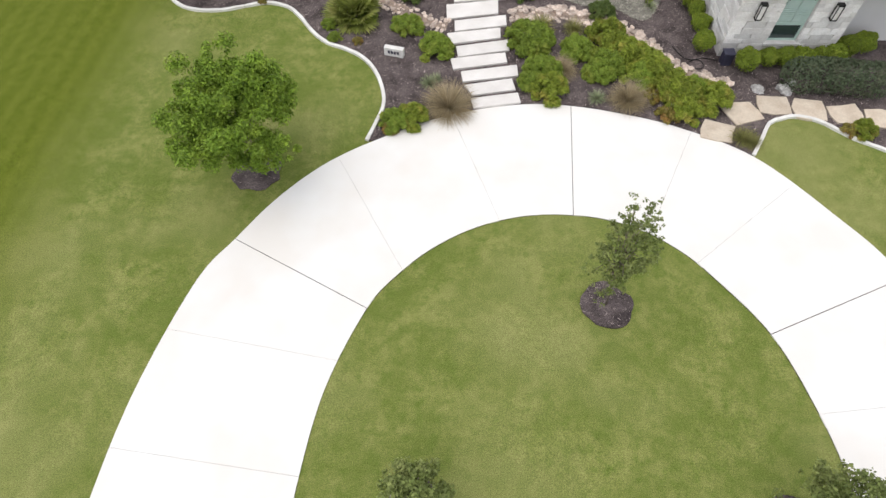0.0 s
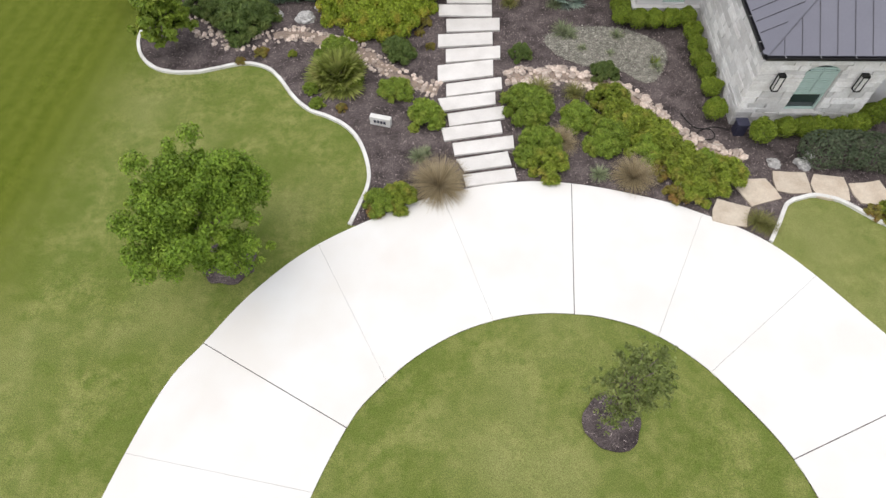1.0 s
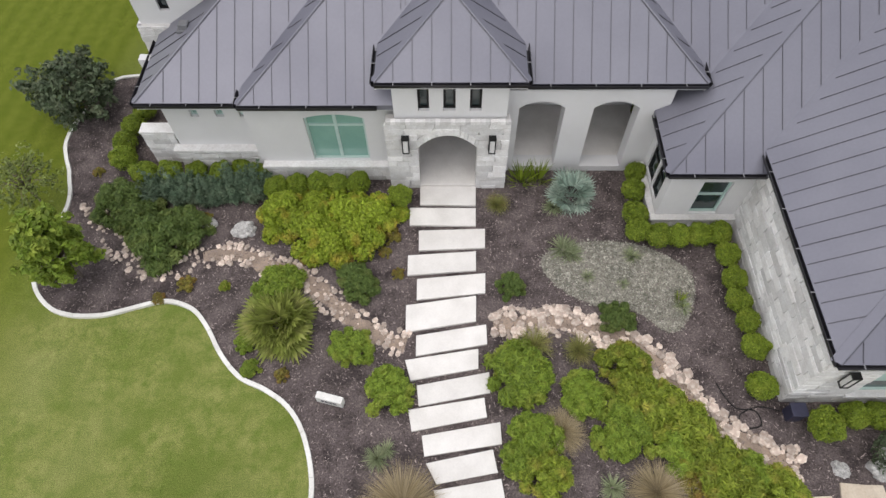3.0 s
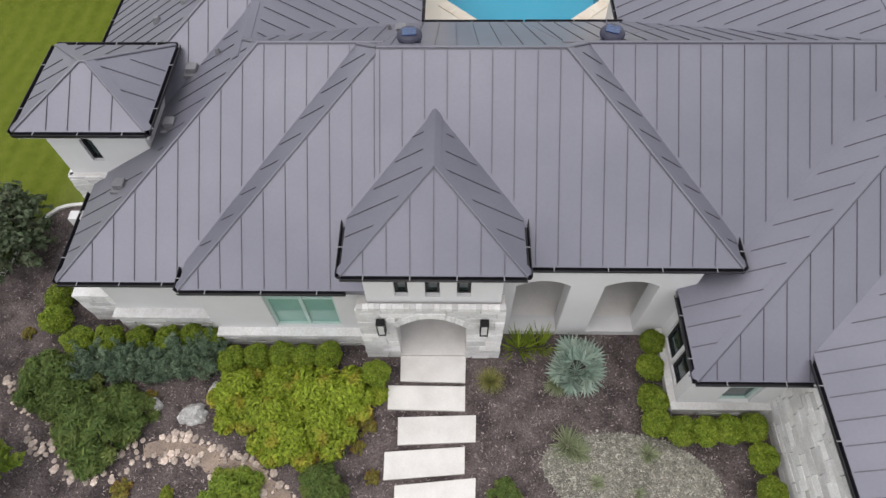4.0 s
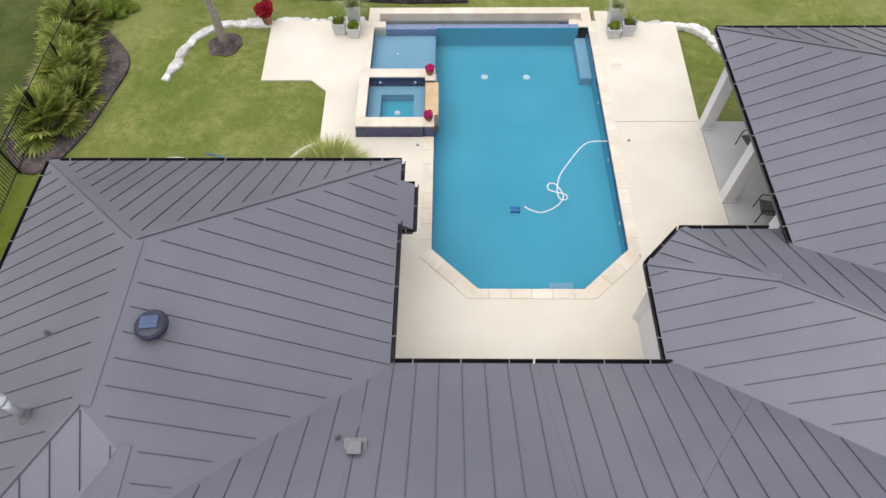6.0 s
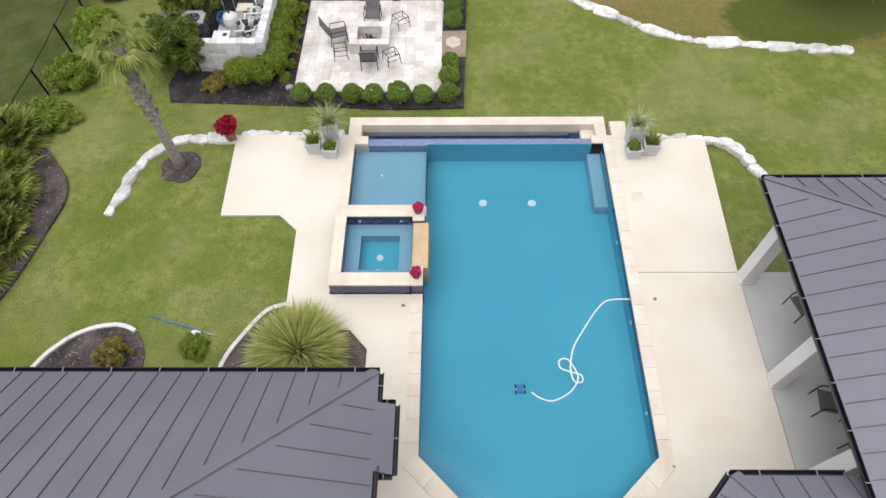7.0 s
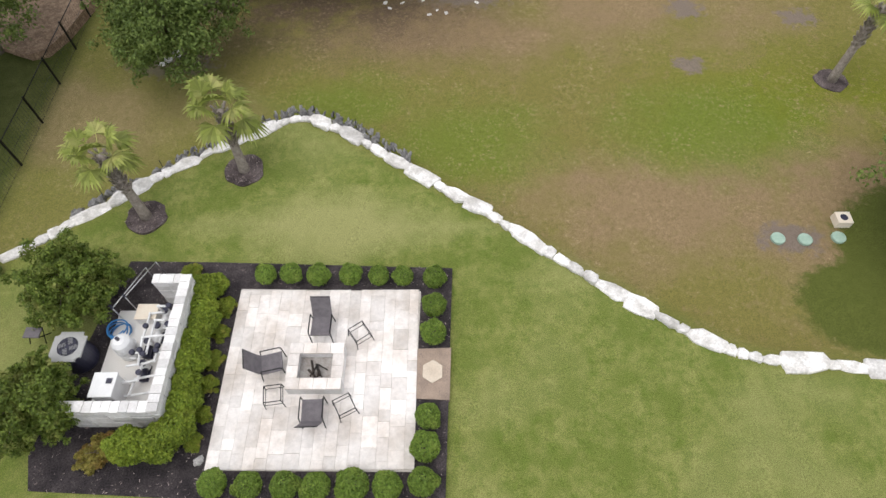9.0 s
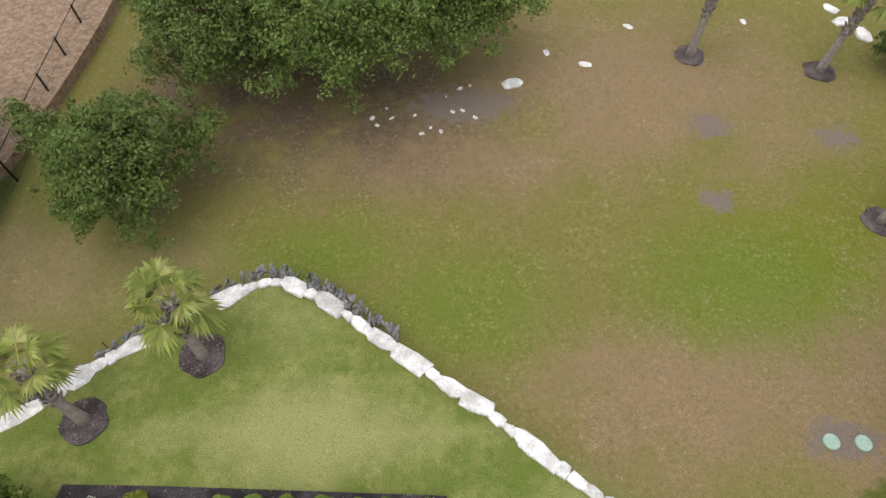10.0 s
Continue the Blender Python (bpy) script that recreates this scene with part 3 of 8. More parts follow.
def mulch_bed(name, poly, z, label, chips, seed, soil=MULCH):
    """A bed of bark mulch with loose chips lying on it."""
    bed = thing(name, label, "mulch bed", kind="structure")
    prism("soil", poly, z - 0.3, z, soil, bed)
    rng = random.Random(seed)
    xs, ys = [p[0] for p in poly], [p[1] for p in poly]
    v, f = [], []
    while chips:
        x, y = rng.uniform(min(xs), min(max(xs), 18)), rng.uniform(min(ys), max(ys))
        if not inside(poly, x, y):
            chips -= 0.2
            chips = max(chips, 0) if chips > 0.5 else 0
            continue
        chips = max(chips - 1, 0)
        a, ln, wd = rng.uniform(0, 6.28), rng.uniform(0.012, 0.04), rng.uniform(0.005, 0.012)
        c, s, k = math.cos(a), math.sin(a), len(v)
        h = rng.uniform(0.003, 0.03)
        tip = rng.uniform(-0.015, 0.02)
        v += [(x - c * ln - s * wd, y - s * ln + c * wd, z + h - tip), (x - c * ln + s * wd, y - s * ln - c * wd, z + h - tip), (x + c * ln + s * wd, y + s * ln - c * wd, z + h + tip), (x + c * ln - s * wd, y + s * ln + c * wd, z + h + tip)]
        f.append((k, k + 1, k + 2, k + 3))
    tagged(link_mesh("bark_chip", v, f, CHIP, bed, "loose grey-brown bark chips"), kind="stuff")
    return bed


CHIP = surface("bark_chip", (0.11, 0.088, 0.083), (0.32, 0.265, 0.25), 9, 40, 0.95, 0.2, 0.005, island=0.6, fleck=0.3, spec=0.1)
mulch_bed("mulch_bed", BED_FRONT, 0.03, "dark bark mulch bed before the house", 42000, 3)


def edging(line, label, z=0.0):
    ob = thing("bed_edging", label, "edging", kind="structure")
    rng = random.Random(5)
    i = 0
    while i < len(line) - 1:
        j = min(i + rng.choice((6, 7, 8)), len(line) - 1)
        v, f = [], []
        for k in range(i, j + 1):
            a, b = Vector(line[max(k - 1, 0)]), Vector(line[min(k + 1, len(line) - 1)])
            nrm = (b - a).normalized().orthogonal() * 0.065
            p = Vector(line[k])
            if k == j and j < len(line) - 1:
                p -= (b - a).normalized() * 0.012
            hgt = z + 0.085 + 0.006 * math.sin(k * 1.7)
            n0 = len(v)
            v += [(*(p - nrm), z - 0.1), (*(p - nrm * 0.85), hgt), (*(p + nrm * 0.85), hgt), (*(p + nrm), z - 0.1)]
            if k > i:
                f += [(n0 - 4 + q, n0 - 3 + q, n0 + 1 + q, n0 + q) for q in range(3)]
        f += [(0, 3, 2, 1), (len(v) - 4, len(v) - 3, len(v) - 2, len(v) - 1)]
        f = [tuple(reversed(q)) for q in f]
        link_mesh("edging_segment", v, f, EDGING, ob)
        i = j
    return ob


edging(EDGE_LEFT, "white poured concrete edging curving between lawn and mulch")
edging(EDGE_RIGHT, "white poured concrete edging beside the drive")

# stepping slabs up to the door
SLABS = [((4.53, 31.33), (6.22, 31.33), (6.2, 30.62), (4.55, 30.65)), ((4.25, 30.53), (6.2, 30.52), (6.19, 29.89), (4.27, 29.92)), ((4.54, 29.72), (6.46, 29.79), (6.44, 29.14), (4.56, 29.05)), ((4.26, 28.88), (6.18, 29.02), (6.17, 28.40), (4.27, 28.24)), ((4.54, 28.12), (6.43, 28.31), (6.41, 27.70), (4.55, 27.48)), ((4.27, 27.31), (6.16, 27.61), (6.14, 26.85), (4.29, 26.53)), ((4.57, 26.43), (6.41, 26.76), (6.42, 26.20), (4.58, 25.87)), ((4.31, 25.75), (6.19, 26.07), (6.18, 25.54), (4.47, 25.21)), ((4.63, 25.08), (6.45, 25.44), (6.46, 24.91), (4.69, 24.56)), ((4.44, 24.46), (6.31, 24.78), (6.36, 24.30), (4.54, 23.94))]
SLABS += [((4.79, 23.84), (6.68, 24.18), (6.7, 23.66), (4.86, 23.36)), ((4.91, 23.2), (6.48, 23.53), (6.58, 23.01), (5.16, 22.74)), ((5.1, 22.6), (6.65, 22.87), (6.72, 22.44), (5.2, 22.18))]
for s in SLABS:
    tagged(prism("stepping_slab", s[::-1], -0.02, 0.1, SLAB, bevel=0.012), "pale rectangular limestone stepping slab set in mulch", "stepping stone", "path slabs")

# ---- house ----
house = thing("house", "single-storey white limestone and stucco house with grey standing-seam roof", "house")


def wall(name, x0, x1, y, z0, z1, material=STUCCO, holes=(), depth=0.25, arch=0.0, parent=None, turn=None, label=""):
    """A wall whose front lies at y, from x0 to x1, with openings (xa, xb, za, zb), arched by arch at their tops. turn: a matrix for walls along other lines."""
    bm = bmesh.new()
    cuts = sorted(holes)
    xs = [x0] + [v for h in cuts for v in h[:2]] + [x1]
    for a, b in zip(xs[::2], xs[1::2]):
        if b - a > 1e-3:
            add_box(bm, a, b, y, y + depth, z0, z1)
    for xa, xb, za, zb in cuts:
        if za > z0 + 1e-3:
            add_box(bm, xa, xb, y, y + depth, z0, za)
        n = 14 if arch else 1
        for k in range(n):
            u0, u1 = k / n, (k + 1) / n
            h0, h1 = (zb - arch * (2 * u - 1) ** 2 for u in (u0, u1)) if arch else (zb, zb)
            a, b = xa + (xb - xa) * u0, xa + (xb - xa) * u1
            v = [bm.verts.new(p) for p in ((a, y, h0), (b, y, h1), (b, y, z1), (a, y, z1), (a, y + depth, h0), (b, y + depth, h1), (b, y + depth, z1), (a, y + depth, z1))]
            for f in ((0, 1, 2, 3), (4, 7, 6, 5), (0, 4, 5, 1), (3, 2, 6, 7)):
                bm.faces.new([v[i] for i in f])
    bmesh.ops.remove_doubles(bm, verts=bm.verts[:], dist=1e-4)
    if turn is not None:
        bmesh.ops.transform(bm, matrix=turn, verts=bm.verts[:])
    return part(name, bm, material, parent or house, label)


def window(x0, x1, y, z0, z1, arch=0.0, mullions=1, transom=None, pane=None, rim=None, turn=None, label="green-framed window"):
    """A frame, its glazing and its bars, set back in a wall's opening."""
    bm = bmesh.new()
    n = 12
    top = [(x0 + (x1 - x0) * k / n, z1 - arch * (2 * k / n - 1) ** 2) for k in range(n + 1)]
    ring = [(x0, z0), (x1, z0)] + top[::-1]
    cx, cz = (x0 + x1) / 2, (z0 + z1) / 2
    t = 0.06
    inner = [(cx + (x - cx) * (1 - 2 * t / (x1 - x0)), cz + (z - cz) * (1 - 2 * t / (z1 - z0))) for x, z in ring]
    vo = [[bm.verts.new((x, yy, z)) for x, z in r] for yy in (y, y + 0.07) for r in (ring, inner)]
    m = len(ring)
    for k in range(m):
        j = (k + 1) % m
        bm.faces.new((vo[0][k], vo[0][j], vo[1][j], vo[1][k]))
        bm.faces.new((vo[1][k], vo[1][j], vo[3][j], vo[3][k]))
    if turn is not None:
        bmesh.ops.transform(bm, matrix=turn, verts=bm.verts[:])
    frame_part = part("window", bm, rim or FRAME_GREEN, house, label)
    bm = bmesh.new()
    bm.faces.new([bm.verts.new((x, y + 0.05, z)) for x, z in inner])
    if turn is not None:
        bmesh.ops.transform(bm, matrix=turn, verts=bm.verts[:])
    part("pane", bm, pane or PANE, frame_part)
    bm = bmesh.new()
    for k in range(mullions):
        c = x0 + (x1 - x0) * (k + 1) / (mullions + 1)
        add_box(bm, c - 0.045, c + 0.045, y + 0.01, y + 0.06, z0 + 0.05, z1 - 0.05)
    if transom:
        add_box(bm, x0 + 0.05, x1 - 0.05, y + 0.012, y + 0.058, transom - 0.035, transom + 0.035)
    if bm.verts:
        if turn is not None:
            bmesh.ops.transform(bm, matrix=turn, verts=bm.verts[:])
        part("mullion", bm, rim or FRAME_GREEN, frame_part)
    else:
        bm.free()
    return frame_part


FRAME_GREEN = surface("sage_green_window_frame", (0.40, 0.52, 0.48), (0.44, 0.56, 0.52), 4, 40, 0.5, 0, fleck=0.04)
FRAME_BLACK = BLACK

block_boxes = []
for k in range(5):
    bm = bmesh.new()
    add_box(bm, -0.5, 0.5, -0.5, 0.5, -0.5, 0.5)
    rng = random.Random(k)
    for v in bm.verts:
        v.co += Vector([rng.uniform(-0.03, 0.03) for _ in range(3)])
    bmesh.ops.bevel(bm, geom=bm.edges[:], offset=0.035, segments=1, affect="EDGES")
    me = bpy.data.meshes.new("stone_block")
    bm.to_mesh(me)
    bm.free()
    me.materials.append(BLOCK)
    block_boxes.append(me)


def stone_face(host, x0, x1, y, z0, z1, seed, holes=(), turn=None, arch=0.0, course=0.19, cap=False):
    """Courses of cut stone of uneven length laid proud of a wall's face."""
    rng = random.Random(seed)
    z = z0
    while z < z1 - 0.05:
        h = min(course * rng.choice((0.75, 1.0, 1.0, 1.3)), z1 - z)
        if z1 - z - h < 0.07:
            h = z1 - z
        x = x0 - rng.uniform(0, 0.2)
        while x < x1 - 0.02:
            ln = rng.uniform(0.32, 0.78)
            a, b = max(x, x0), min(x + ln, x1)
            if x1 - b < 0.12:
                b = x1
            x = b
            spans = [(a, b)]
            for xa, xb, za, zb in holes:
                mid = (xa + xb) / 2
                if z + h > za + 0.02:
                    u = [s for s in spans]
                    spans = []
                    for p, q in u:
                        top = zb
                        if arch:
                            e = min(abs(max(p, min(q, mid)) - mid) / ((xb - xa) / 2), 1)
                            top = zb - arch * e * e
                        if z + 0.03 < top:
                            if p < xa:
                                spans.append((p, min(q, xa)))
                            if q > xb:
                                spans.append((max(p, xb), q))
                        else:
                            spans.append((p, q))
            for p, q in spans:
                if q - p < 0.05:
                    continue
                out = 0.05 + rng.uniform(0, 0.03)
                m = Matrix.Translation(((p + q) / 2, y - out / 2 + 0.02, z + h / 2)) @ Matrix.Diagonal((q - p - 0.012, out + 0.04, h - 0.012, 1))
                place("stone_block", rng.choice(block_boxes), turn @ m if turn is not None else m, host)
        z += h


def lantern(x, y, z, s=1.0):
    ob = thing("wall_lantern", "open black iron wall lantern on white stone", "lantern", "wall lanterns", (x, y, z))
    for a in (-0.105, 0.105):
        for b in (-0.2, -0.02):
            box("cage_bar", a - 0.015, a + 0.015, b - 0.012, b + 0.012, -0.33, 0.3, BLACK, ob)
    for zz in (-0.34, 0.28):
        for b in (-0.2, -0.02):
            box("cage_rail", -0.12, 0.12, b - 0.014, b + 0.014, zz, zz + 0.035, BLACK, ob)
        for a in (-0.105, 0.105):
            box("cage_rail", a - 0.014, a + 0.014, -0.19, -0.03, zz, zz + 0.035, BLACK, ob)
    box("cap", -0.13, 0.13, -0.215, 0.0, 0.315, 0.345, BLACK, ob, "", 0.01)
    box("mounting_arm", -0.03, 0.03, -0.03, 0.1, 0.1, 0.2, BLACK, ob)
    box("glass", -0.085, 0.085, -0.185, -0.035, -0.29, 0.27, FROSTED, ob, "frosted white glass")
    ob.scale = (0.8, 0.8, 0.85)
    return ob


# west wing front, with three small high windows and a stone base
small = [(-1.9, -1.67, 2.18, 2.44), (-1.19, -0.95, 2.18, 2.44), (-0.5, -0.26, 2.18, 2.44)]
wall("wall", -2.65, 0.05, 32.2, 0, 2.98, holes=small)
for a, b, c, d in small:
    window(a, b, 32.3, c, d, 0, 0)
base = box("stone_base", -2.75, -0.02, 32.06, 32.2, 0, 0.92, MORTAR, house)
stone_face(base, -2.75, -0.02, 32.06, 0.0, 0.92, 11)
box("stone_cap", -2.8, 0.0, 31.94, 32.22, 0.92, 1.02, BLOCK, house, "white stone ledge", 0.015)
porch = box("porch_wall", -3.76, -2.78, 32.4, 32.7, 0, 1.3, MORTAR, house)
stone_face(porch, -3.76, -2.78, 32.4, 0, 1.3, 12)
box("porch_cap", -3.8, -2.7, 32.34, 32.74, 1.3, 1.38, BLOCK, house, "white stone ledge", 0.015)
wall("wall", -3.45, 0.0, 33.6, 0, 3.0)
# projecting front room with the large window
wall("wall", -0.05, 3.9, 31.85, 0, 3.16, holes=[(1.38, 3.06, 0.72, 2.62)], arch=0.14)
wall("wall", 31.9, 34.0, 0.05, 0, 3.12, depth=0.2, turn=Matrix.Rotation(radians(90), 4, "Z"))
window(1.38, 3.06, 31.93, 0.72, 2.62, 0.14, 1, 2.12)
base = box("stone_base", -0.12, 3.65, 31.72, 31.85, 0, 0.56, MORTAR, house)
stone_face(base, -0.12, 3.65, 31.72, 0, 0.56, 13)
box("stone_cap", -0.16, 3.7, 31.62, 31.88, 0.56, 0.68, BLOCK, house, "white stone ledge", 0.015)
# entrance tower
tower_hole = (4.55, 6.2, 0.0, 2.38)
tower = wall("tower_wall", 3.7, 7.05, 31.38, 0, 2.78, MORTAR, [tower_hole], 0.35, 0.5)
stone_face(tower, 3.66, 7.08, 31.38, 0.0, 2.78, 14, [tower_hole], arch=0.5, course=0.22)
ring_ob = new("arch_ring")
ring_ob.parent = house
for k in range(17):
    bm = bmesh.new()
    u0, u1 = k / 17 * 2 - 1, (k + 1) / 17 * 2 - 1
    q = [(5.375 + 0.825 * u, 2.38 - 0.5 * u * u) for u in (u0 + 0.006, u1 - 0.006)]
    v = [bm.verts.new(p) for p in ((q[0][0], 31.305, q[0][1]), (q[1][0], 31.305, q[1][1]), (q[1][0] * 1.0 + u1 * 0.06, 31.305, q[1][1] + 0.24), (q[0][0] + u0 * 0.06, 31.305, q[0][1] + 0.24))]
    w4 = [bm.verts.new(x.co + Vector((0, 0.3, 0))) for x in v]
    bm.faces.new(v)
    for i in range(4):
        bm.faces.new((v[i], w4[i], w4[(i + 1) % 4], v[(i + 1) % 4]))
    part("arch_stone", bm, BLOCK, ring_ob)
cap = new("belt_course")
cap.parent = house
for k in range(25):
    x = 3.72 + k * 0.1335
    place("stone_block", block_boxes[k % 5], Matrix.Translation((x + 0.066, 31.36, 2.85)) @ Matrix.Diagonal((0.128, 0.13, 0.12, 1)), cap)
three = [(4.6, 4.9, 3.12, 4.05), (5.27, 5.59, 3.12, 4.05), (5.96, 6.27, 3.12, 4.05)]
wall("tower_wall", 3.95, 6.95, 31.5, 2.78, 4.16, holes=three, arch=0.1)
for a, b, c, d in three:
    window(a, b, 31.6, c, d, 0.1, 0, None, DARK_PANE, BLACK, label="small arched window in a black frame")
for x in (3.95, 6.7):
    box("tower_wall", x, x + 0.25, 31.76, 34.2, 0, 4.16, STUCCO, house)
for x in (4.22, 6.6):
    lantern(x, 31.3, 2.1)
box("porch_floor", 4.2, 6.7, 31.35, 34.2, -0.05, 0.16, SLAB, house)
box("entry_back_wall", 3.9, 7.0, 34.2, 34.4, 0, 4.0, STUCCO, house)
box("front_door", 4.75, 5.99, 34.12, 34.2, 0.16, 2.6, FASCIA, house, "white panelled double front door", 0.01)
box("entry_ceiling", 3.95, 6.95, 31.75, 34.2, 2.9, 3.0, STUCCO, house)
# arcade
arcs = [(7.33, 8.58, 0.24, 2.95), (9.36, 10.6, 0.24, 2.95)]
wall("arcade_wall", 7.0, 11.4, 32.0, 0, 3.35, holes=arcs, arch=0.24, depth=0.45)
box("arcade_floor", 7.06, 11.3, 32.46, 34.6, -0.05, 0.22, SLAB, house)
box("arcade_back_wall", 7.0, 11.4, 34.6, 34.8, 0, 3.4, STUCCO, house)
box("arcade_ceiling", 7.0, 11.4, 32.45, 34.6, 3.2, 3.3, STUCCO, house)
# east room
wall("wall", 11.3, 13.75, 30.05, 0, 2.55, holes=[(12.2, 13.0, 0.52, 1.95)])
window(12.2, 13.0, 30.13, 0.52, 1.95, 0, 0, 1.3, DARK_PANE)
SIDE = Matrix.Translation((11.3, 0, 0)) @ Matrix.Rotation(radians(-90), 4, "Z")
wall("wall", -32.2, -30.3, 0.0, 0, 2.55, holes=[(-31.7, -31.05, 0.6, 2.0), (-30.95, -30.4, 0.6, 2.0)], turn=SIDE)
window(-31.7, -31.05, 0.05, 0.6, 2.0, 0, 0, 1.3, DARK_PANE, BLACK, turn=SIDE, label="dark window with a black frame")
window(-30.95, -30.4, 0.05, 0.6, 2.0, 0, 0, 1.3, DARK_PANE, BLACK, turn=SIDE, label="dark window with a black frame")
box("stone_cap", 11.14, 13.6, 29.86, 30.07, 0.38, 0.48, BLOCK, house, "white stone ledge", 0.015)
base = box("stone_base", 11.22, 13.6, 29.94, 30.05, 0, 0.38, MORTAR, house)
stone_face(base, 11.22, 13.6, 29.94, 0, 0.38, 15)
box("stone_cap", 11.12, 11.3, 30.07, 32.0, 0.38, 0.48, BLOCK, house, "white stone ledge", 0.015)
box("stone_base", 11.2, 11.3, 30.05, 32.0, 0, 0.38, BLOCK, house)
# garage wing of white stone
gar = [(14.95, 15.95, 0.62, 2.4)]
front = wall("garage_wall", 13.6, 17.3, 24.8, 0, 2.86, MORTAR, gar, arch=0.2)
stone_face(front, 13.55, 17.3, 24.8, 0, 2.86, 16, gar, arch=0.2)
window(14.95, 15.95, 24.86, 0.62, 2.4, 0.2, 0, 1.25, DARK_PANE, label="arched green shuttered window")
shutter = new("shutter")
shutter.parent = house
for k in range(14):
    zz = 1.32 + k * 0.07
    half = 0.44 if zz < 2.15 else 0.36
    for c in (-1, 1):
        box("slat", 15.45 + (0.01 if c > 0 else -half), 15.45 + (half if c > 0 else -0.01), 24.83, 24.87, zz, zz + 0.05, FRAME_GREEN, shutter)
box("window_sill", 14.85, 16.05, 24.68, 24.82, 0.52, 0.62, BLOCK, house, "white stone sill", 0.012)
GSIDE = Matrix.Translation((13.6, 0, 0)) @ Matrix.Rotation(radians(-90), 4, "Z")
side_wall = wall("garage_wall", -30.3, -25.05, 0.0, 0, 2.86, MORTAR, turn=GSIDE)
stone_face(side_wall, -30.3, -24.76, 0.0, 0, 2.86, 17, turn=GSIDE)
wall("garage_wall", 17.3, 24.0, 25.6, 0, 2.86)
box("garage_wall", 17.2, 17.4, 24.9, 25.7, 0, 2.86, STUCCO, house)
for x in (14.2, 16.58):
    lantern(x, 24.7, 1.92)
# stair tower on the west side
for x0, x1, y0, y1 in ((-3.55, -1.25, 34.8, 35.0), (-3.55, -3.35, 35.0, 37.0), (-1.45, -1.25, 35.0, 37.0), (-3.55, -1.25, 37.0, 37.2)):
    if y1 == 35.0:
        wall("stair_tower_wall", x0, x1, y0, 0, 5.02, holes=[(-2.82, -2.52, 3.75, 4.55)], depth=0.2, arch=0.1)
    else:
        box("stair_tower_wall", x0, x1, y0, y1, 0, 5.02, STUCCO, house)
window(-2.82, -2.52, 34.88, 3.75, 4.55, 0.1, 0, None, DARK_PANE, BLACK, label="small arched dark window")
base = box("stone_base", -3.62, -1.2, 34.7, 34.8, 0, 3.3, MORTAR, house)
stone_face(base, -3.64, -1.2, 34.7, 1.5, 3.3, 18)
box("stone_base", -3.66, -3.55, 34.72, 37.2, 0, 3.3, BLOCK, house)
# west, back and courtyard walls
for x0, x1, y0, y1, h in ((-4.05, -3.85, 37.2, 46.05, 3.0), (-4.05, 4.4, 45.95, 46.15, 3.0), (4.4, 4.6, 40.5, 46.1, 3.0), (4.4, 11.3, 40.4, 40.6, 3.0), (11.2, 11.4, 40.5, 43.2, 2.85), (12.0, 14.5, 43.95, 44.15, 2.85), (-3.45, -3.25, 34.8, 37.2, 3.0)):
    box("wall", x0, x1, y0, y1, 0, h, STUCCO, house)
bm = bmesh.new()
add_box(bm, -0.7, 0.7, -0.1, 0.1, 0, 2.85, pose(11.62, 43.6, 0, 0, 0, 45))
part("wall", bm, STUCCO, house)

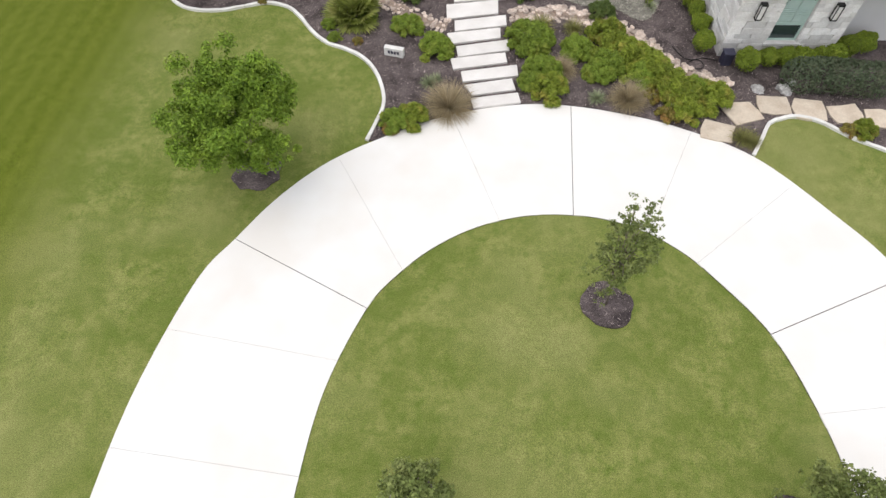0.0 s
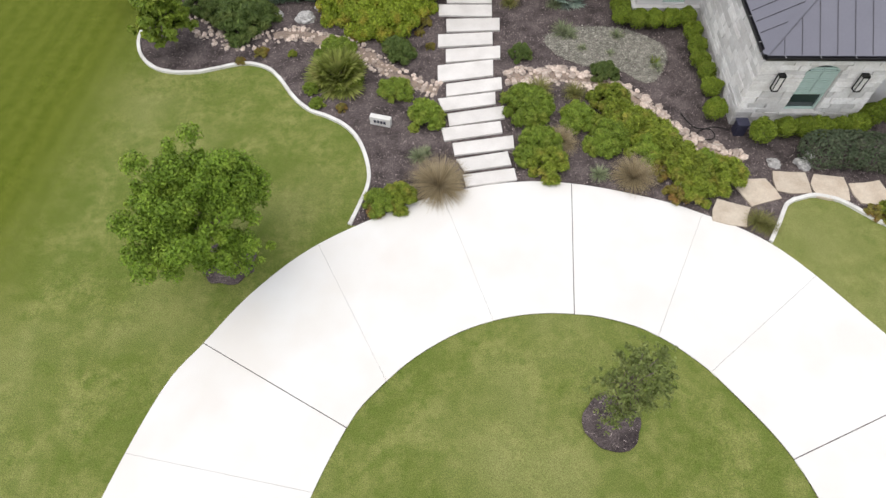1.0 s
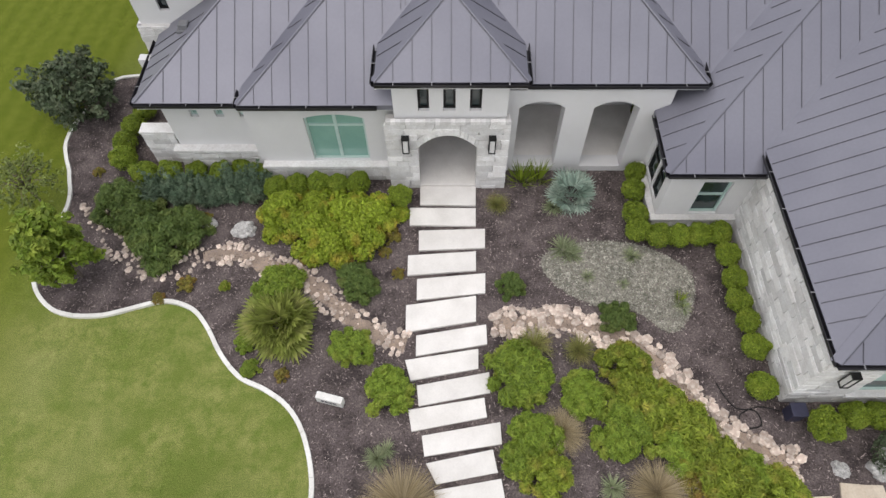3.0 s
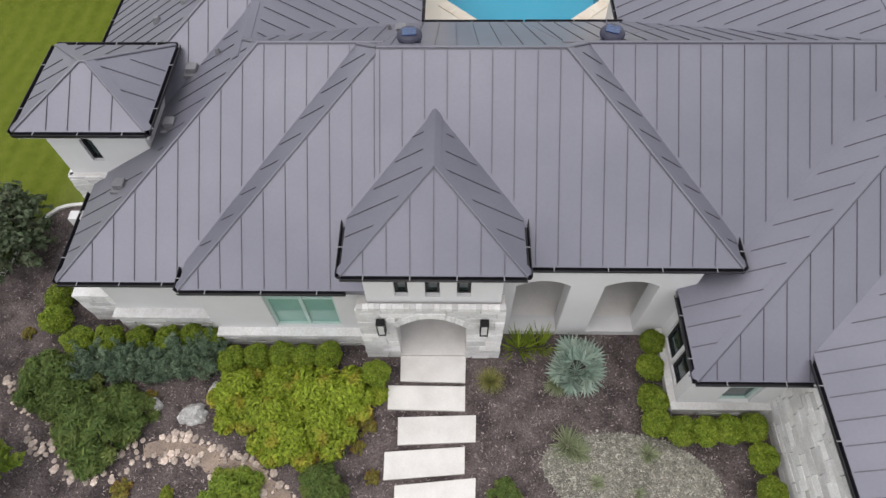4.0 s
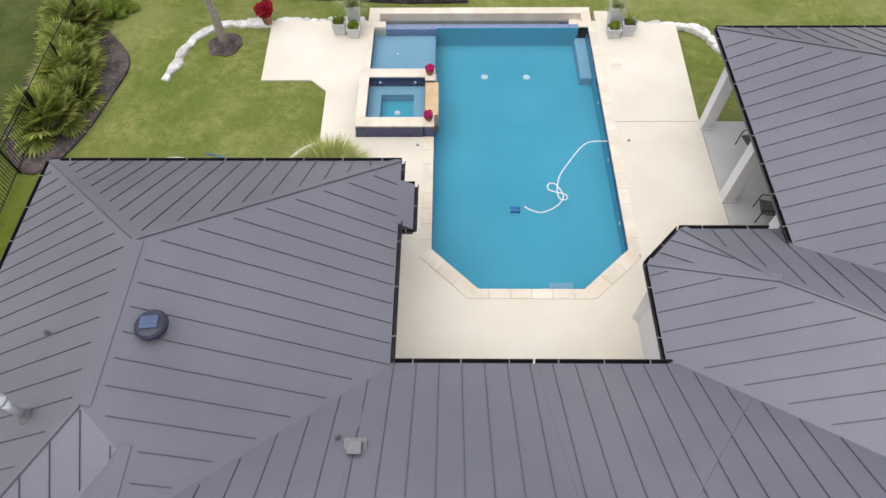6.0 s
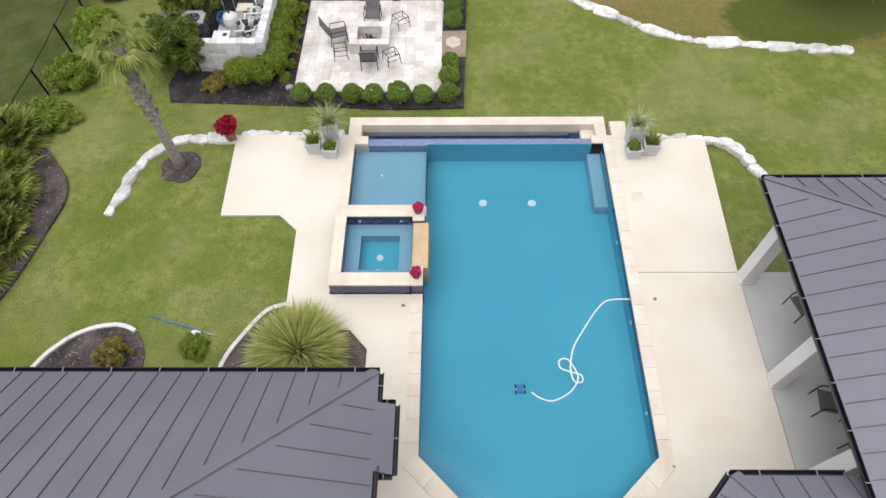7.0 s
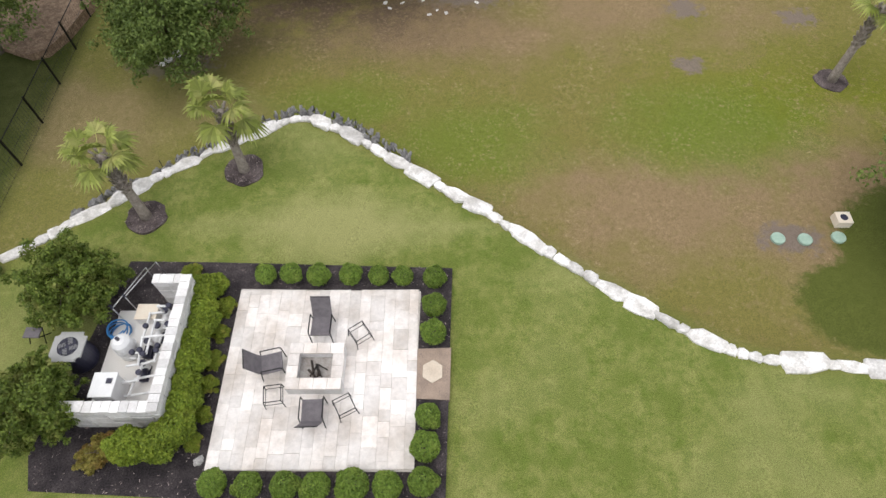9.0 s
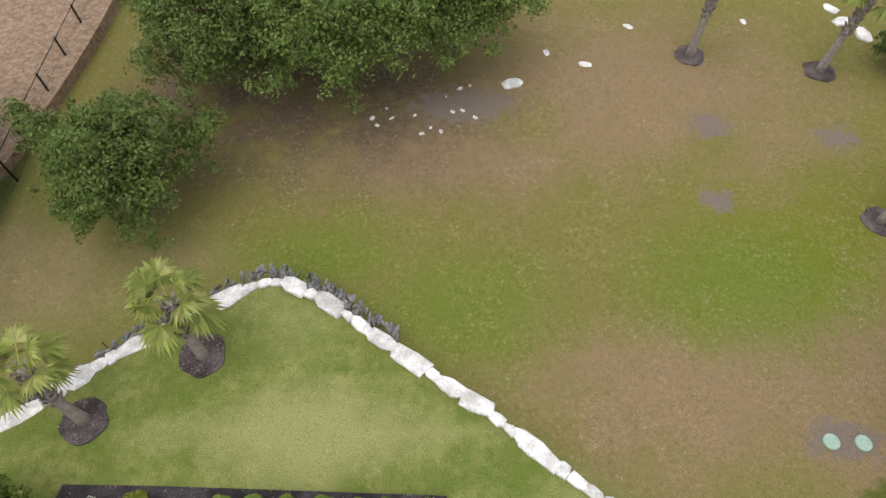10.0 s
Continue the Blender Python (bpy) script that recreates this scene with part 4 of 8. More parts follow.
# ---- standing-seam roofs ----
# each: outline (counter-clockwise, from the front left corner), eave height, slope of the plane over each edge
ROOFS = {
    "main_roof": ([(3.9, 31.98), (12.15, 31.98), (12.15, 39.96), (3.9, 39.96)], 3.6, (0.70, 0.696, 0.65, 9.0)),
    "front_room_roof": ([(-0.17, 31.53), (3.97, 31.53), (4.5, 33.0), (4.5, 40.42), (-0.17, 40.42)], 3.287, (0.70, 9.0, 9.0, 0.65, 0.673)),
    "wing_roof": ([(-3.09, 31.85), (0.1, 31.85), (4.6, 36.3), (4.6, 40.83), (-3.09, 40.83)], 3.05, (0.617, 9.0, 9.0, 0.65, 0.627)),
    "rear_roof": ([(3.95, 35.43), (8.66, 35.43), (8.66, 40.83), (3.95, 40.83)], 3.044, (9.0, 9.0, 0.65, 9.0)),
    "east_wing_roof": ([(12.35, 31.9), (24.0, 31.9), (24.0, 40.83), (8.0, 40.83), (8.0, 36.25)], 3.05, (0.617, 0.6, 0.65, 9.0, 9.0)),
    "link_roof": ([(-3.08, 36.1), (4.971, 36.1), (4.971, 38.7), (-3.08, 38.7)], 3.056, (9.0, 0.618, 9.0, 0.628)),
    "west_roof": ([(-1.5, 34.4), (4.89, 34.4), (4.89, 46.42), (-4.4, 46.42), (-4.4, 37.3)], 3.1, (0.628, 0.618, 0.658, 0.609, 5.0)),
    "bay_roof": ([(4.8, 44.4), (5.24, 44.4), (5.24, 45.8), (4.8, 45.8)], 2.89, (9.0, 0.618, 9.0, 9.0)),
    "tower_roof": ([(3.55, 31.4), (7.4, 31.4), (7.4, 36.6), (3.55, 36.6)], 4.2, (0.74, 0.695, 9.0, 0.695)),
    "stair_roof": ([(-3.9, 34.5), (-0.92, 34.5), (-0.92, 37.35), (-3.9, 37.35)], 5.08, (0.52, 0.52, 0.52, 0.52)),
    "east_roof": ([(11.03, 29.79), (22.0, 29.79), (22.0, 40.0), (11.03, 40.0)], 2.62, (0.62, 0.62, 9.0, 0.62)),
    "garage_roof": ([(13.45, 24.58), (25.0, 24.58), (25.0, 38.0), (13.45, 38.0)], 2.93, (0.62, 0.62, 9.0, 0.62)),
    "court_roof": ([(10.83, 36.0), (22.0, 36.0), (22.0, 44.4), (11.81, 44.4), (10.83, 43.38)], 2.93, (9.0, 0.5, 0.58, 0.52, 0.56)),
    "patio_roof": ([(14.15, 38.0), (22.0, 38.0), (22.0, 51.4), (14.15, 51.4)], 3.36, (9.0, 0.5, 0.5, 0.5)),
}


def planes_of(poly, ze, slopes):
    out = []
    for i, s in enumerate(slopes):
        a, b = Vector(poly[i]), Vector(poly[(i + 1) % len(poly)])
        d = (b - a).normalized()
        nrm = Vector((-d.y, d.x))
        out.append((s * nrm.x, s * nrm.y, ze - s * nrm.dot(a)))
    return out


PLANES = {k: planes_of(*v) for k, v in ROOFS.items()}


def roof_height(k, x, y):
    poly = ROOFS[k][0]
    for i in range(len(poly)):
        a, b = poly[i], poly[(i + 1) % len(poly)]
        if (b[0] - a[0]) * (y - a[1]) - (b[1] - a[1]) * (x - a[0]) < -1e-6:
            return -9.0
    return min(p[0] * x + p[1] * y + p[2] for p in PLANES[k])


def roof_gradient(k, p):
    """How steeply the roof k rises eastward and northward at p."""
    return min(PLANES[k], key=lambda q: q[0] * p.x + q[1] * p.y + q[2])[:2]


def on_top(k, x, y, tol=0.03):
    z = roof_height(k, x, y)
    return all(roof_height(o, x, y) <= z + tol for o in ROOFS if o != k)


def clip(poly, f):
    out = []
    for i in range(len(poly)):
        p, q = poly[i], poly[(i + 1) % len(poly)]
        a, b = f(p), f(q)
        if a >= 0:
            out.append(p)
        if a * b < 0:
            t = a / (a - b)
            out.append((p[0] + (q[0] - p[0]) * t, p[1] + (q[1] - p[1]) * t))
    return out


def strip_along(p, q, half_w, height, up):
    """A flat bar from p to q standing on a plane with the normal up."""
    d = (q - p).normalized()
    s = d.cross(up).normalized() * half_w
    u = up * height
    low = up * -0.01
    v = [p - s + low, p + s + low, q + s + low, q - s + low, p - s + u, p + s + u, q + s + u, q - s + u]
    return v, [(0, 3, 2, 1), (4, 5, 6, 7), (0, 1, 5, 4), (1, 2, 6, 5), (2, 3, 7, 6), (3, 0, 4, 7)]


def runs(k, p, q, tol=0.03, n=40):
    """The stretches of the line from p to q on which the roof k lies above all the others."""
    state, start, out = False, 0, []
    for i in range(n + 1):
        c = p.lerp(q, min(max(i / n, 0.004), 0.996))
        ok = on_top(k, c.x, c.y, tol)
        if ok and not state:
            start = i
        if state and not ok:
            out.append((p.lerp(q, start / n), p.lerp(q, (i - 0.5) / n)))
        state = ok
    if state:
        out.append((p.lerp(q, start / n), q))
    return [r for r in out if (r[1] - r[0]).length > 0.12]


SPACING = 0.483
# where along an eave one of its seams stands
SEAM_AT = {("wing_roof", 0): 2.75, ("front_room_roof", 0): 2.4, ("main_roof", 0): 5.21, ("main_roof", 1): 2.545, ("east_wing_roof", 0): 0.471, ("front_room_roof", 4): 5.98, ("wing_roof", 4): 4.35, ("tower_roof", 3): 3.31, ("tower_roof", 1): 1.833, ("tower_roof", 0): 1.925,
           ("west_roof", 1): 4.43, ("west_roof", 3): 8.28, ("west_roof", 0): 1.314, ("rear_roof", 2): 1.277, ("court_roof", 4): 2.73, ("wing_roof", 3): 0.598, ("east_wing_roof", 2): 16.617, ("link_roof", 3): 2.22, ("link_roof", 1): 2.73}
bm = bmesh.new()
add_box(bm, -0.012, 0.012, -0.125, 0.02, -0.005, 0.004)
HANGER_ME = bpy.data.meshes.new("hanger")
bm.to_mesh(HANGER_ME)
bm.free()
HANGER_ME.materials.append(GREY_METAL)
for k, (poly, ze, slopes) in ROOFS.items():
    faces3, verts3, seams, hips = [], [], [], []
    for i, pl in enumerate(PLANES[k]):
        region = list(poly)
        for j, other in enumerate(PLANES[k]):
            if j != i:
                region = clip(region, lambda p: (other[0] - pl[0]) * p[0] + (other[1] - pl[1]) * p[1] + other[2] - pl[2])
        if len(region) < 3:
            continue
        lift = lambda p: Vector((p[0], p[1], pl[0] * p[0] + pl[1] * p[1] + pl[2]))
        n0 = len(verts3)
        verts3 += [lift(p) for p in region]
        faces3.append(tuple(range(n0, len(verts3))))
        if slopes[i] > 3:
            continue
        up = Vector((-pl[0], -pl[1], 1)).normalized()
        a, b = Vector(poly[i]), Vector(poly[(i + 1) % len(poly)])
        d = (b - a).normalized()
        nrm = Vector((-d.y, d.x))
        length = (b - a).length
        count = max(int(length / SPACING), 1)
        first = SEAM_AT.get((k, i), (length - (count - 1) * SPACING) / 2)
        sideways = abs(nrm.x) > abs(nrm.y)
        # caps lie on the side and rear planes, so their seams stop short of hips and valleys
        top_gap = 0.24 if sideways else (0.3 if nrm.y < 0 else 0.05)
        foot_gap = 0.16 if sideways else 0.03
        reach = [(Vector(p) - a).dot(d) for p in region]
        for c in range(math.ceil((min(reach) - first) / SPACING), math.floor((max(reach) - first) / SPACING) + 1):
            s = a + d * (first + c * SPACING)
            # the stretch of this line inside the plane's region
            lo, hi = 0.0, 30.0
            for e in range(len(region)):
                p, q = region[e], region[(e + 1) % len(region)]
                ex, ey = q[0] - p[0], q[1] - p[1]
                f0 = ex * (s.y - p[1]) - ey * (s.x - p[0])
                f1 = ex * nrm.y - ey * nrm.x
                if abs(f1) < 1e-9:
                    if f0 < -1e-6:
                        hi = -1
                elif f1 > 0:
                    lo = max(lo, -f0 / f1)
                else:
                    hi = min(hi, -f0 / f1)
            if hi - lo > 0.3 + top_gap:
                p, q = lift(s + nrm * (lo + 0.03)), lift(s + nrm * (hi - top_gap))
                for r0, r1 in runs(k, p, q, 0.002):
                    if (r1 - r0).length > foot_gap + 0.15 and r0.z > ze + 0.1:
                        r0 = r0 + (r1 - r0).normalized() * foot_gap
                    seams.append((r0, r1, up))
        for e in range(len(region)):
            p, q = lift(region[e]), lift(region[(e + 1) % len(region)])
            c = (p + q) / 2
            hidden = any(slopes[j] > 3 and abs(o[0] * c.x + o[1] * c.y + o[2] - c.z) < 0.02 for j, o in enumerate(PLANES[k]))
            if max(p.z, q.z) > ze + 0.05 and not hidden:
                hips.append((p, q))
    n0 = len(verts3)
    verts3 += [Vector((x, y, ze)) for x, y in poly] + [Vector((x, y, ze - 0.16)) for x, y in poly]
    m = len(poly)
    faces3 += [(n0 + i, n0 + m + i, n0 + m + (i + 1) % m, n0 + (i + 1) % m)[::-1] for i in range(m)]
    faces3.append(tuple(range(n0 + m, n0 + 2 * m))[::-1])
    bm = bmesh.new()
    made = [bm.verts.new(c) for c in verts3]
    for fc in faces3:
        bm.faces.new([made[q] for q in fc])
    bmesh.ops.remove_doubles(bm, verts=bm.verts[:], dist=0.003)
    roof = part(k, bm, ROOF, house, "grey standing-seam metal roof")
    # seams take the darker tone, which draws their shadowed sides
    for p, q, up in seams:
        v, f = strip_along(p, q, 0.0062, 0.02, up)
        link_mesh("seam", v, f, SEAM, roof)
    done = set()
    for p, q in hips:
        key = tuple(sorted((tuple(round(c, 2) for c in p), tuple(round(c, 2) for c in q))))
        if key in done:
            continue
        done.add(key)
        for r0, r1 in runs(k, p, q, 0.03):
            d = (r1 - r0).normalized()
            flat = Vector((d.y, -d.x, 0)).normalized()
            c = (r0 + r1) / 2
            if k == "west_roof" and c.x > 0.6 and c.y < 39:
                continue  # level with the roof beside it
            if k == "wing_roof" and c.x < 1.45 and c.y > 36.5:
                low_end, high_end = (r0, r1) if r0.y > r1.y else (r1, r0)
                if low_end.y > 37.05:
                    r0, r1 = high_end, high_end.lerp(low_end, (37.03 - high_end.y) / (low_end.y - high_end.y))
                    d = (r1 - r0).normalized()
                    flat = Vector((d.y, -d.x, 0)).normalized()
                    c = (r0 + r1) / 2
            if roof_gradient(k, c + flat * 0.25)[1] > roof_gradient(k, c - flat * 0.25)[1]:
                flat = -flat
            # flat points away from the front plane: the cap laps far over the plane behind it
            ahead, behind = roof_gradient(k, c - flat * 0.25), roof_gradient(k, c + flat * 0.25)
            even = abs(ahead[1] - behind[1]) < 0.05
            near_w, far_w = (0.15, 0.15) if even else (0.02, 0.2)
            v = []
            for c in (r0, r1):
                lip, fold, lap = c - flat * near_w, c, c + flat * far_w
                lip_z = c.z - near_w * (ahead[0] * flat.x + ahead[1] * flat.y)
                lap_z = c.z + far_w * (behind[0] * flat.x + behind[1] * flat.y)
                v += [(lip.x, lip.y, lip_z + 0.006), (lip.x, lip.y, lip_z + 0.026), (fold.x, fold.y, c.z + 0.03), (lap.x, lap.y, lap_z + 0.024), (lap.x, lap.y, lap_z + 0.004)]
            link_mesh("ridge_cap", v, [(q, q + 1, q + 6, q + 5) for q in range(4)], ROOF, roof, "folded metal ridge cap")
            # a dark strip drawn for the shadow gap along the cap
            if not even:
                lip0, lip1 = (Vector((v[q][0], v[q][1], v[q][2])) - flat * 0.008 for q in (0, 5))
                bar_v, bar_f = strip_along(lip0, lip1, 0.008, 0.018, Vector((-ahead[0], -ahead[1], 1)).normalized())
                link_mesh("cap_shade_lip", bar_v, bar_f, SEAM, roof, "lip along the cap, coloured dark for its shadow line")
    # gutters with strap hangers along the visible eaves
    for i in range(m):
        if slopes[i] > 3 and k != "bay_roof":
            continue
        a, b = Vector((*poly[i], ze)), Vector((*poly[(i + 1) % m], ze))
        d = (b - a).normalized()
        out = Vector((d.y, -d.x, 0))
        for r0, r1 in runs(k, a + out * -0.02, b + out * -0.02, 0.0, 60):
            bm = bmesh.new()
            prof = [(0.0, -0.01), (0.0, -0.12), (0.03, -0.14), (0.09, -0.13), (0.12, -0.04), (0.125, 0.0), (0.11, 0.0), (0.1, -0.04), (0.08, -0.11), (0.03, -0.11), (0.02, -0.02)]
            rows = [[bm.verts.new(c + out * o + Vector((0, 0, zz))) for o, zz in prof] for c in (r0 - out * 0.0 - d * 0.0, r1)]
            for q in range(len(prof)):
                bm.faces.new((rows[0][q], rows[0][(q + 1) % len(prof)], rows[1][(q + 1) % len(prof)], rows[1][q]))
            bm.faces.new(rows[0][::-1])
            bm.faces.new(rows[1])
            gut = part("gutter", bm, GUTTER, roof, "black metal gutter")
            n = max(int((r1 - r0).length / 0.95), 1)
            for q in range(n):
                c = r0.lerp(r1, (q + 0.5) / n)
                place("hanger", HANGER_ME, Matrix.Translation(c) @ Matrix.Rotation(math.atan2(d.y, d.x), 4, "Z"), gut)
            bm = bmesh.new()
            rows = [[bm.verts.new(c + Vector((0, 0, zz)) - out * o) for o, zz in ((0.0, -0.15), (0.0, -0.24), (0.03, -0.24), (0.03, -0.15))] for c in (r0, r1)]
            for q in range(4):
                bm.faces.new((rows[0][q], rows[0][(q + 1) % 4], rows[1][(q + 1) % 4], rows[1][q]))
            bm.faces.new(rows[0][::-1])
            bm.faces.new(rows[1])
            part("fascia", bm, FASCIA, roof, "white fascia board")


def roof_point(x, y):
    return max(roof_height(k, x, y) for k in ROOFS)


def solar_fan(x, y, nx, ny, spin):
    """A round solar attic fan whose dish follows the slope."""
    z = roof_point(x, y)
    ob = thing("solar_roof_fan", "round dark roof ventilator with a blue solar panel", "roof vent", "roof fans", (x, y, z))
    tilt = Matrix.Rotation(radians(spin), 4, "Z")
    lathe("base_flashing", [(0.18, -0.1), (0.18, 0.08), (0.17, 0.1)], GREY_METAL, ob)
    dome = lathe("hood", [(0.18, 0.08), (0.275, 0.1), (0.29, 0.15), (0.285, 0.2), (0.25, 0.245), (0.17, 0.27), (0.05, 0.275)], FAN_DARK, ob, "", 28)
    bm = bmesh.new()
    add_box(bm, -0.155, 0.155, -0.12, 0.12, 0.27, 0.295, tilt)
    part("solar_panel", bm, SOLAR, ob, "blue solar cell panel")
    for q in (-0.08, 0.0, 0.08):
        bm = bmesh.new()
        add_box(bm, -0.145, 0.145, q - 0.003, q + 0.003, 0.292, 0.299, tilt)
        part("cell_line", bm, GREY_METAL, ob)
    return ob


for x, y, spin in ((4.87, 36.58, 4), (9.5, 36.95, -20), (0.94, 40.45, 6)):
    solar_fan(x, y, 0, 0, spin)


def roof_pipe(x, y, h, r, bright=True):
    z = roof_point(x, y)
    ob = thing("roof_flue", "galvanised flue pipe with a rain cap" if bright else "short grey vent pipe", "vent pipe", "roof pipes", (x, y, z))
    tube("pipe", [(0, 0, -0.1), (0, 0, h)], r, STEEL if bright else GREY_METAL, ob, "", 14)
    lathe("flashing", [(r * 2.2, -0.05), (r * 1.8, 0.05), (r * 1.05, 0.14)], GREY_METAL, ob, "", 16)
    if bright:
        lathe("rain_cap", [(r * 1.6, h), (r * 1.7, h + 0.06), (r * 1.1, h + 0.13), (0.01, h + 0.15)], STEEL, ob, "", 18)


roof_pipe(-1.05, 39.0, 0.75, 0.075)
roof_pipe(-2.0, 38.9, 0.12, 0.06, False)
roof_pipe(-1.35, 40.6, 0.16, 0.03, False)
roof_pipe(4.15, 38.9, 0.16, 0.028, False)
roof_pipe(16.1, 39.9, 0.2, 0.04, False)
roof_pipe(0.2, 37.0, 0.16, 0.04, False)


def box_vent(x, y):
    z = roof_point(x, y)
    ob = thing("box_vent", "small square pale metal roof vent", "roof vent", "box vents", (x, y, z))
    box("hood", -0.13, 0.13, -0.12, 0.12, -0.05, 0.16, GREY_METAL, ob, "", 0.02)
    box("flange", -0.2, 0.2, -0.2, 0.2, -0.06, 0.01, GREY_METAL, ob)


for x, y in ((4.5, 38.65), (-0.75, 35.25), (-1.9, 34.0), (-0.55, 36.9)):
    box_vent(x, y)

# ---- pool terrace ----
Z_DECK = 0.45
deck = thing("pool_deck", "cream concrete pool deck", "pool deck", kind="structure")
DECK_LINE = [(-0.6, 55.6), (-0.5, 52.38), (1.28, 52.38), (1.85, 51.83), (1.9, 49.35), (2.6, 49.0), (3.4, 48.63), (3.7, 48.63), (4.2, 48.07), (4.2, 46.2), (4.62, 46.2), (4.62, 40.6), (11.2, 40.6), (11.2, 43.3), (12.0, 44.0), (14.4, 44.0), (14.4, 50.38), (11.62, 50.38), (11.62, 45.08), (10.18, 43.75), (6.65, 43.75), (5.3, 45.08), (5.3, 49.7), (3.05, 49.7), (3.05, 55.6)]
prism("deck_panel", DECK_LINE, -0.6, Z_DECK, DECK, deck, bevel=0.012)
prism("deck_panel", [(11.62, 50.4), (14.4, 50.4), (14.58, 55.4), (11.62, 55.4)], -0.6, Z_DECK, DECK, deck, bevel=0.012)
prism("covered_patio_floor", [(14.42, 43.9), (22, 43.9), (22, 50.4), (14.42, 50.4)], -0.6, Z_DECK - 0.012, surface("grey_patio_concrete", (0.5, 0.49, 0.48), (0.57, 0.56, 0.56), 0.6, 50, 0.7, 0.1, 0.004, fleck=0.05), deck, "grey troweled concrete under the patio roof")

pool = thing("swimming_pool", "blue plastered swimming pool with raised spa and vanishing edge", "swimming pool")
POOL = [(5.62, 45.2), (6.8, 44.05), (10.03, 44.05), (11.3, 45.2), (11.3, 55.2), (5.62, 55.2)]


def basin(name, poly, z_top, z_low, material, parent, label=""):
    """A tank open at the top."""
    n = len(poly)
    v = [(x, y, z_top) for x, y in poly] + [(x, y, z_low) for x, y in poly]
    f = [(i, (i + 1) % n, n + (i + 1) % n, n + i)[::-1] for i in range(n)] + [tuple(range(n, 2 * n))]
    return link_mesh(name, v, f, material, parent, label)


rows_y = [44.05, 45.2, 47.5, 50.0, 52.5, 55.2]
deep = {44.05: -0.15, 45.2: -0.18, 47.5: -0.24, 50.0: -0.3, 52.5: -0.36, 55.2: -0.4}
v, f = [], []
for y in rows_y:
    xa, xb = (6.8, 10.03) if y == 44.05 else (5.62, 11.3)
    v += [(xa, y, deep[y]), (xb, y, deep[y]), (xa, y, 0.42), (xb, y, 0.42)]
for i in range(len(rows_y) - 1):
    a, b = 4 * i, 4 * i + 4
    f += [(a, a + 1, b + 1, b), (a + 2, a, b, b + 2), (a + 1, a + 3, b + 3, b + 1)]
f += [(2, 3, 1, 0), (len(v) - 4, len(v) - 3, len(v) - 1, len(v) - 2)]
link_mesh("pool_shell", v, f, PLASTER, pool, "blue plaster shell")
box("tanning_shelf", 3.3, 5.62, 52.7, 55.2, -0.5, 0.06, PLASTER_PALE, pool, "shallow pale blue sunning shelf")
box("underwater_bench", 10.85, 11.3, 53.0, 55.2, -1.5, -0.02, PLASTER_PALE, pool, "pale underwater bench", 0.08)
box("shelf_wall", 3.24, 3.3, 52.7, 55.2, -0.5, 0.43, TILE, pool)
box("shelf_wall", 3.3, 5.62, 52.64, 52.7, -0.5, 0.43, TILE, pool)
for k, (x, y, wd) in enumerate(((9.2, 44.12, 0.9), (9.35, 44.34, 0.7))):
    box("entry_step", x - wd / 2, x + wd / 2, y - 0.06, y + 0.18, -0.4, 0.1 - 0.12 * k, PLASTER_PALE, pool, "", 0.02)
tile_rows = [(5.625, 45.2, 5.625, 49.7), (11.295, 45.2, 11.295, 55.2), (6.8, 44.055, 10.03, 44.055)]
for x0, y0, x1, y1 in tile_rows:
    box("waterline_tile", min(x0, x1) - 0.004, max(x0, x1) + 0.004, min(y0, y1) - 0.004, max(y0, y1) + 0.004, 0.2, 0.42, TILE, pool, "dark blue tile at the waterline")
water_v = POOL[:4] + [(11.3, 55.2), (3.3, 55.2), (3.3, 52.7), (5.62, 52.7)]
w_top = link_mesh("water_surface", [(x, y, 0.37) for x, y in water_v], [tuple(range(len(water_v)))], WATER, pool, "still clear water")
w_top.visible_shadow = False
for x, y in ((7.42, 53.42), (8.97, 53.4)):
    lathe("pool_drain", [(0.13, -0.42), (0.13, -0.35), (0.09, -0.34)], WHITE_PLASTIC, pool, "white round drain cover", 18, (x, y, 0))
for x, y in ((4.2, 54.2), (4.3, 52.95)):
    lathe("return_fitting", [(0.045, 0.05), (0.045, 0.075), (0.02, 0.08)], WHITE_PLASTIC, pool, "small white water fitting", 12, (x, y, 0))
for y in (46.5, 49.0, 51.6):
    tube("return_fitting", [(11.3, y, 0.12), (11.27, y, 0.12)], 0.045, WHITE_PLASTIC, pool, "small white water fitting", 12)
# coping stones
coping = [((5.3, 45.08), (5.3, 49.7), 0.32, -1), ((11.3, 45.15), (11.3, 55.4), 0.32, -1), ((3.0, 52.4), (3.0, 55.55), 0.3, -1), ((6.65, 43.75), (10.18, 43.75), 0.3, 1), ((5.3, 45.08), (6.65, 43.75), 0.42, 1), ((10.18, 43.75), (11.62, 45.08), 0.42, 1)]
for (x0, y0), (x1, y1), wd, side in coping:
    a, b = Vector((x0, y0)), Vector((x1, y1))
    d = (b - a).normalized()
    o = Vector((-d.y, d.x)) * wd * side
    n = max(round((b - a).length / 0.6), 1)
    for k in range(n):
        p, q = a.lerp(b, k / n) + d * 0.004, a.lerp(b, (k + 1) / n) - d * 0.004
        prism("coping_stone", [tuple(p), tuple(q), tuple(q + o), tuple(p + o)], 0.38, Z_DECK + (0.022 if wd < 0.4 else 0.027), COPING, pool, bevel=0.012)
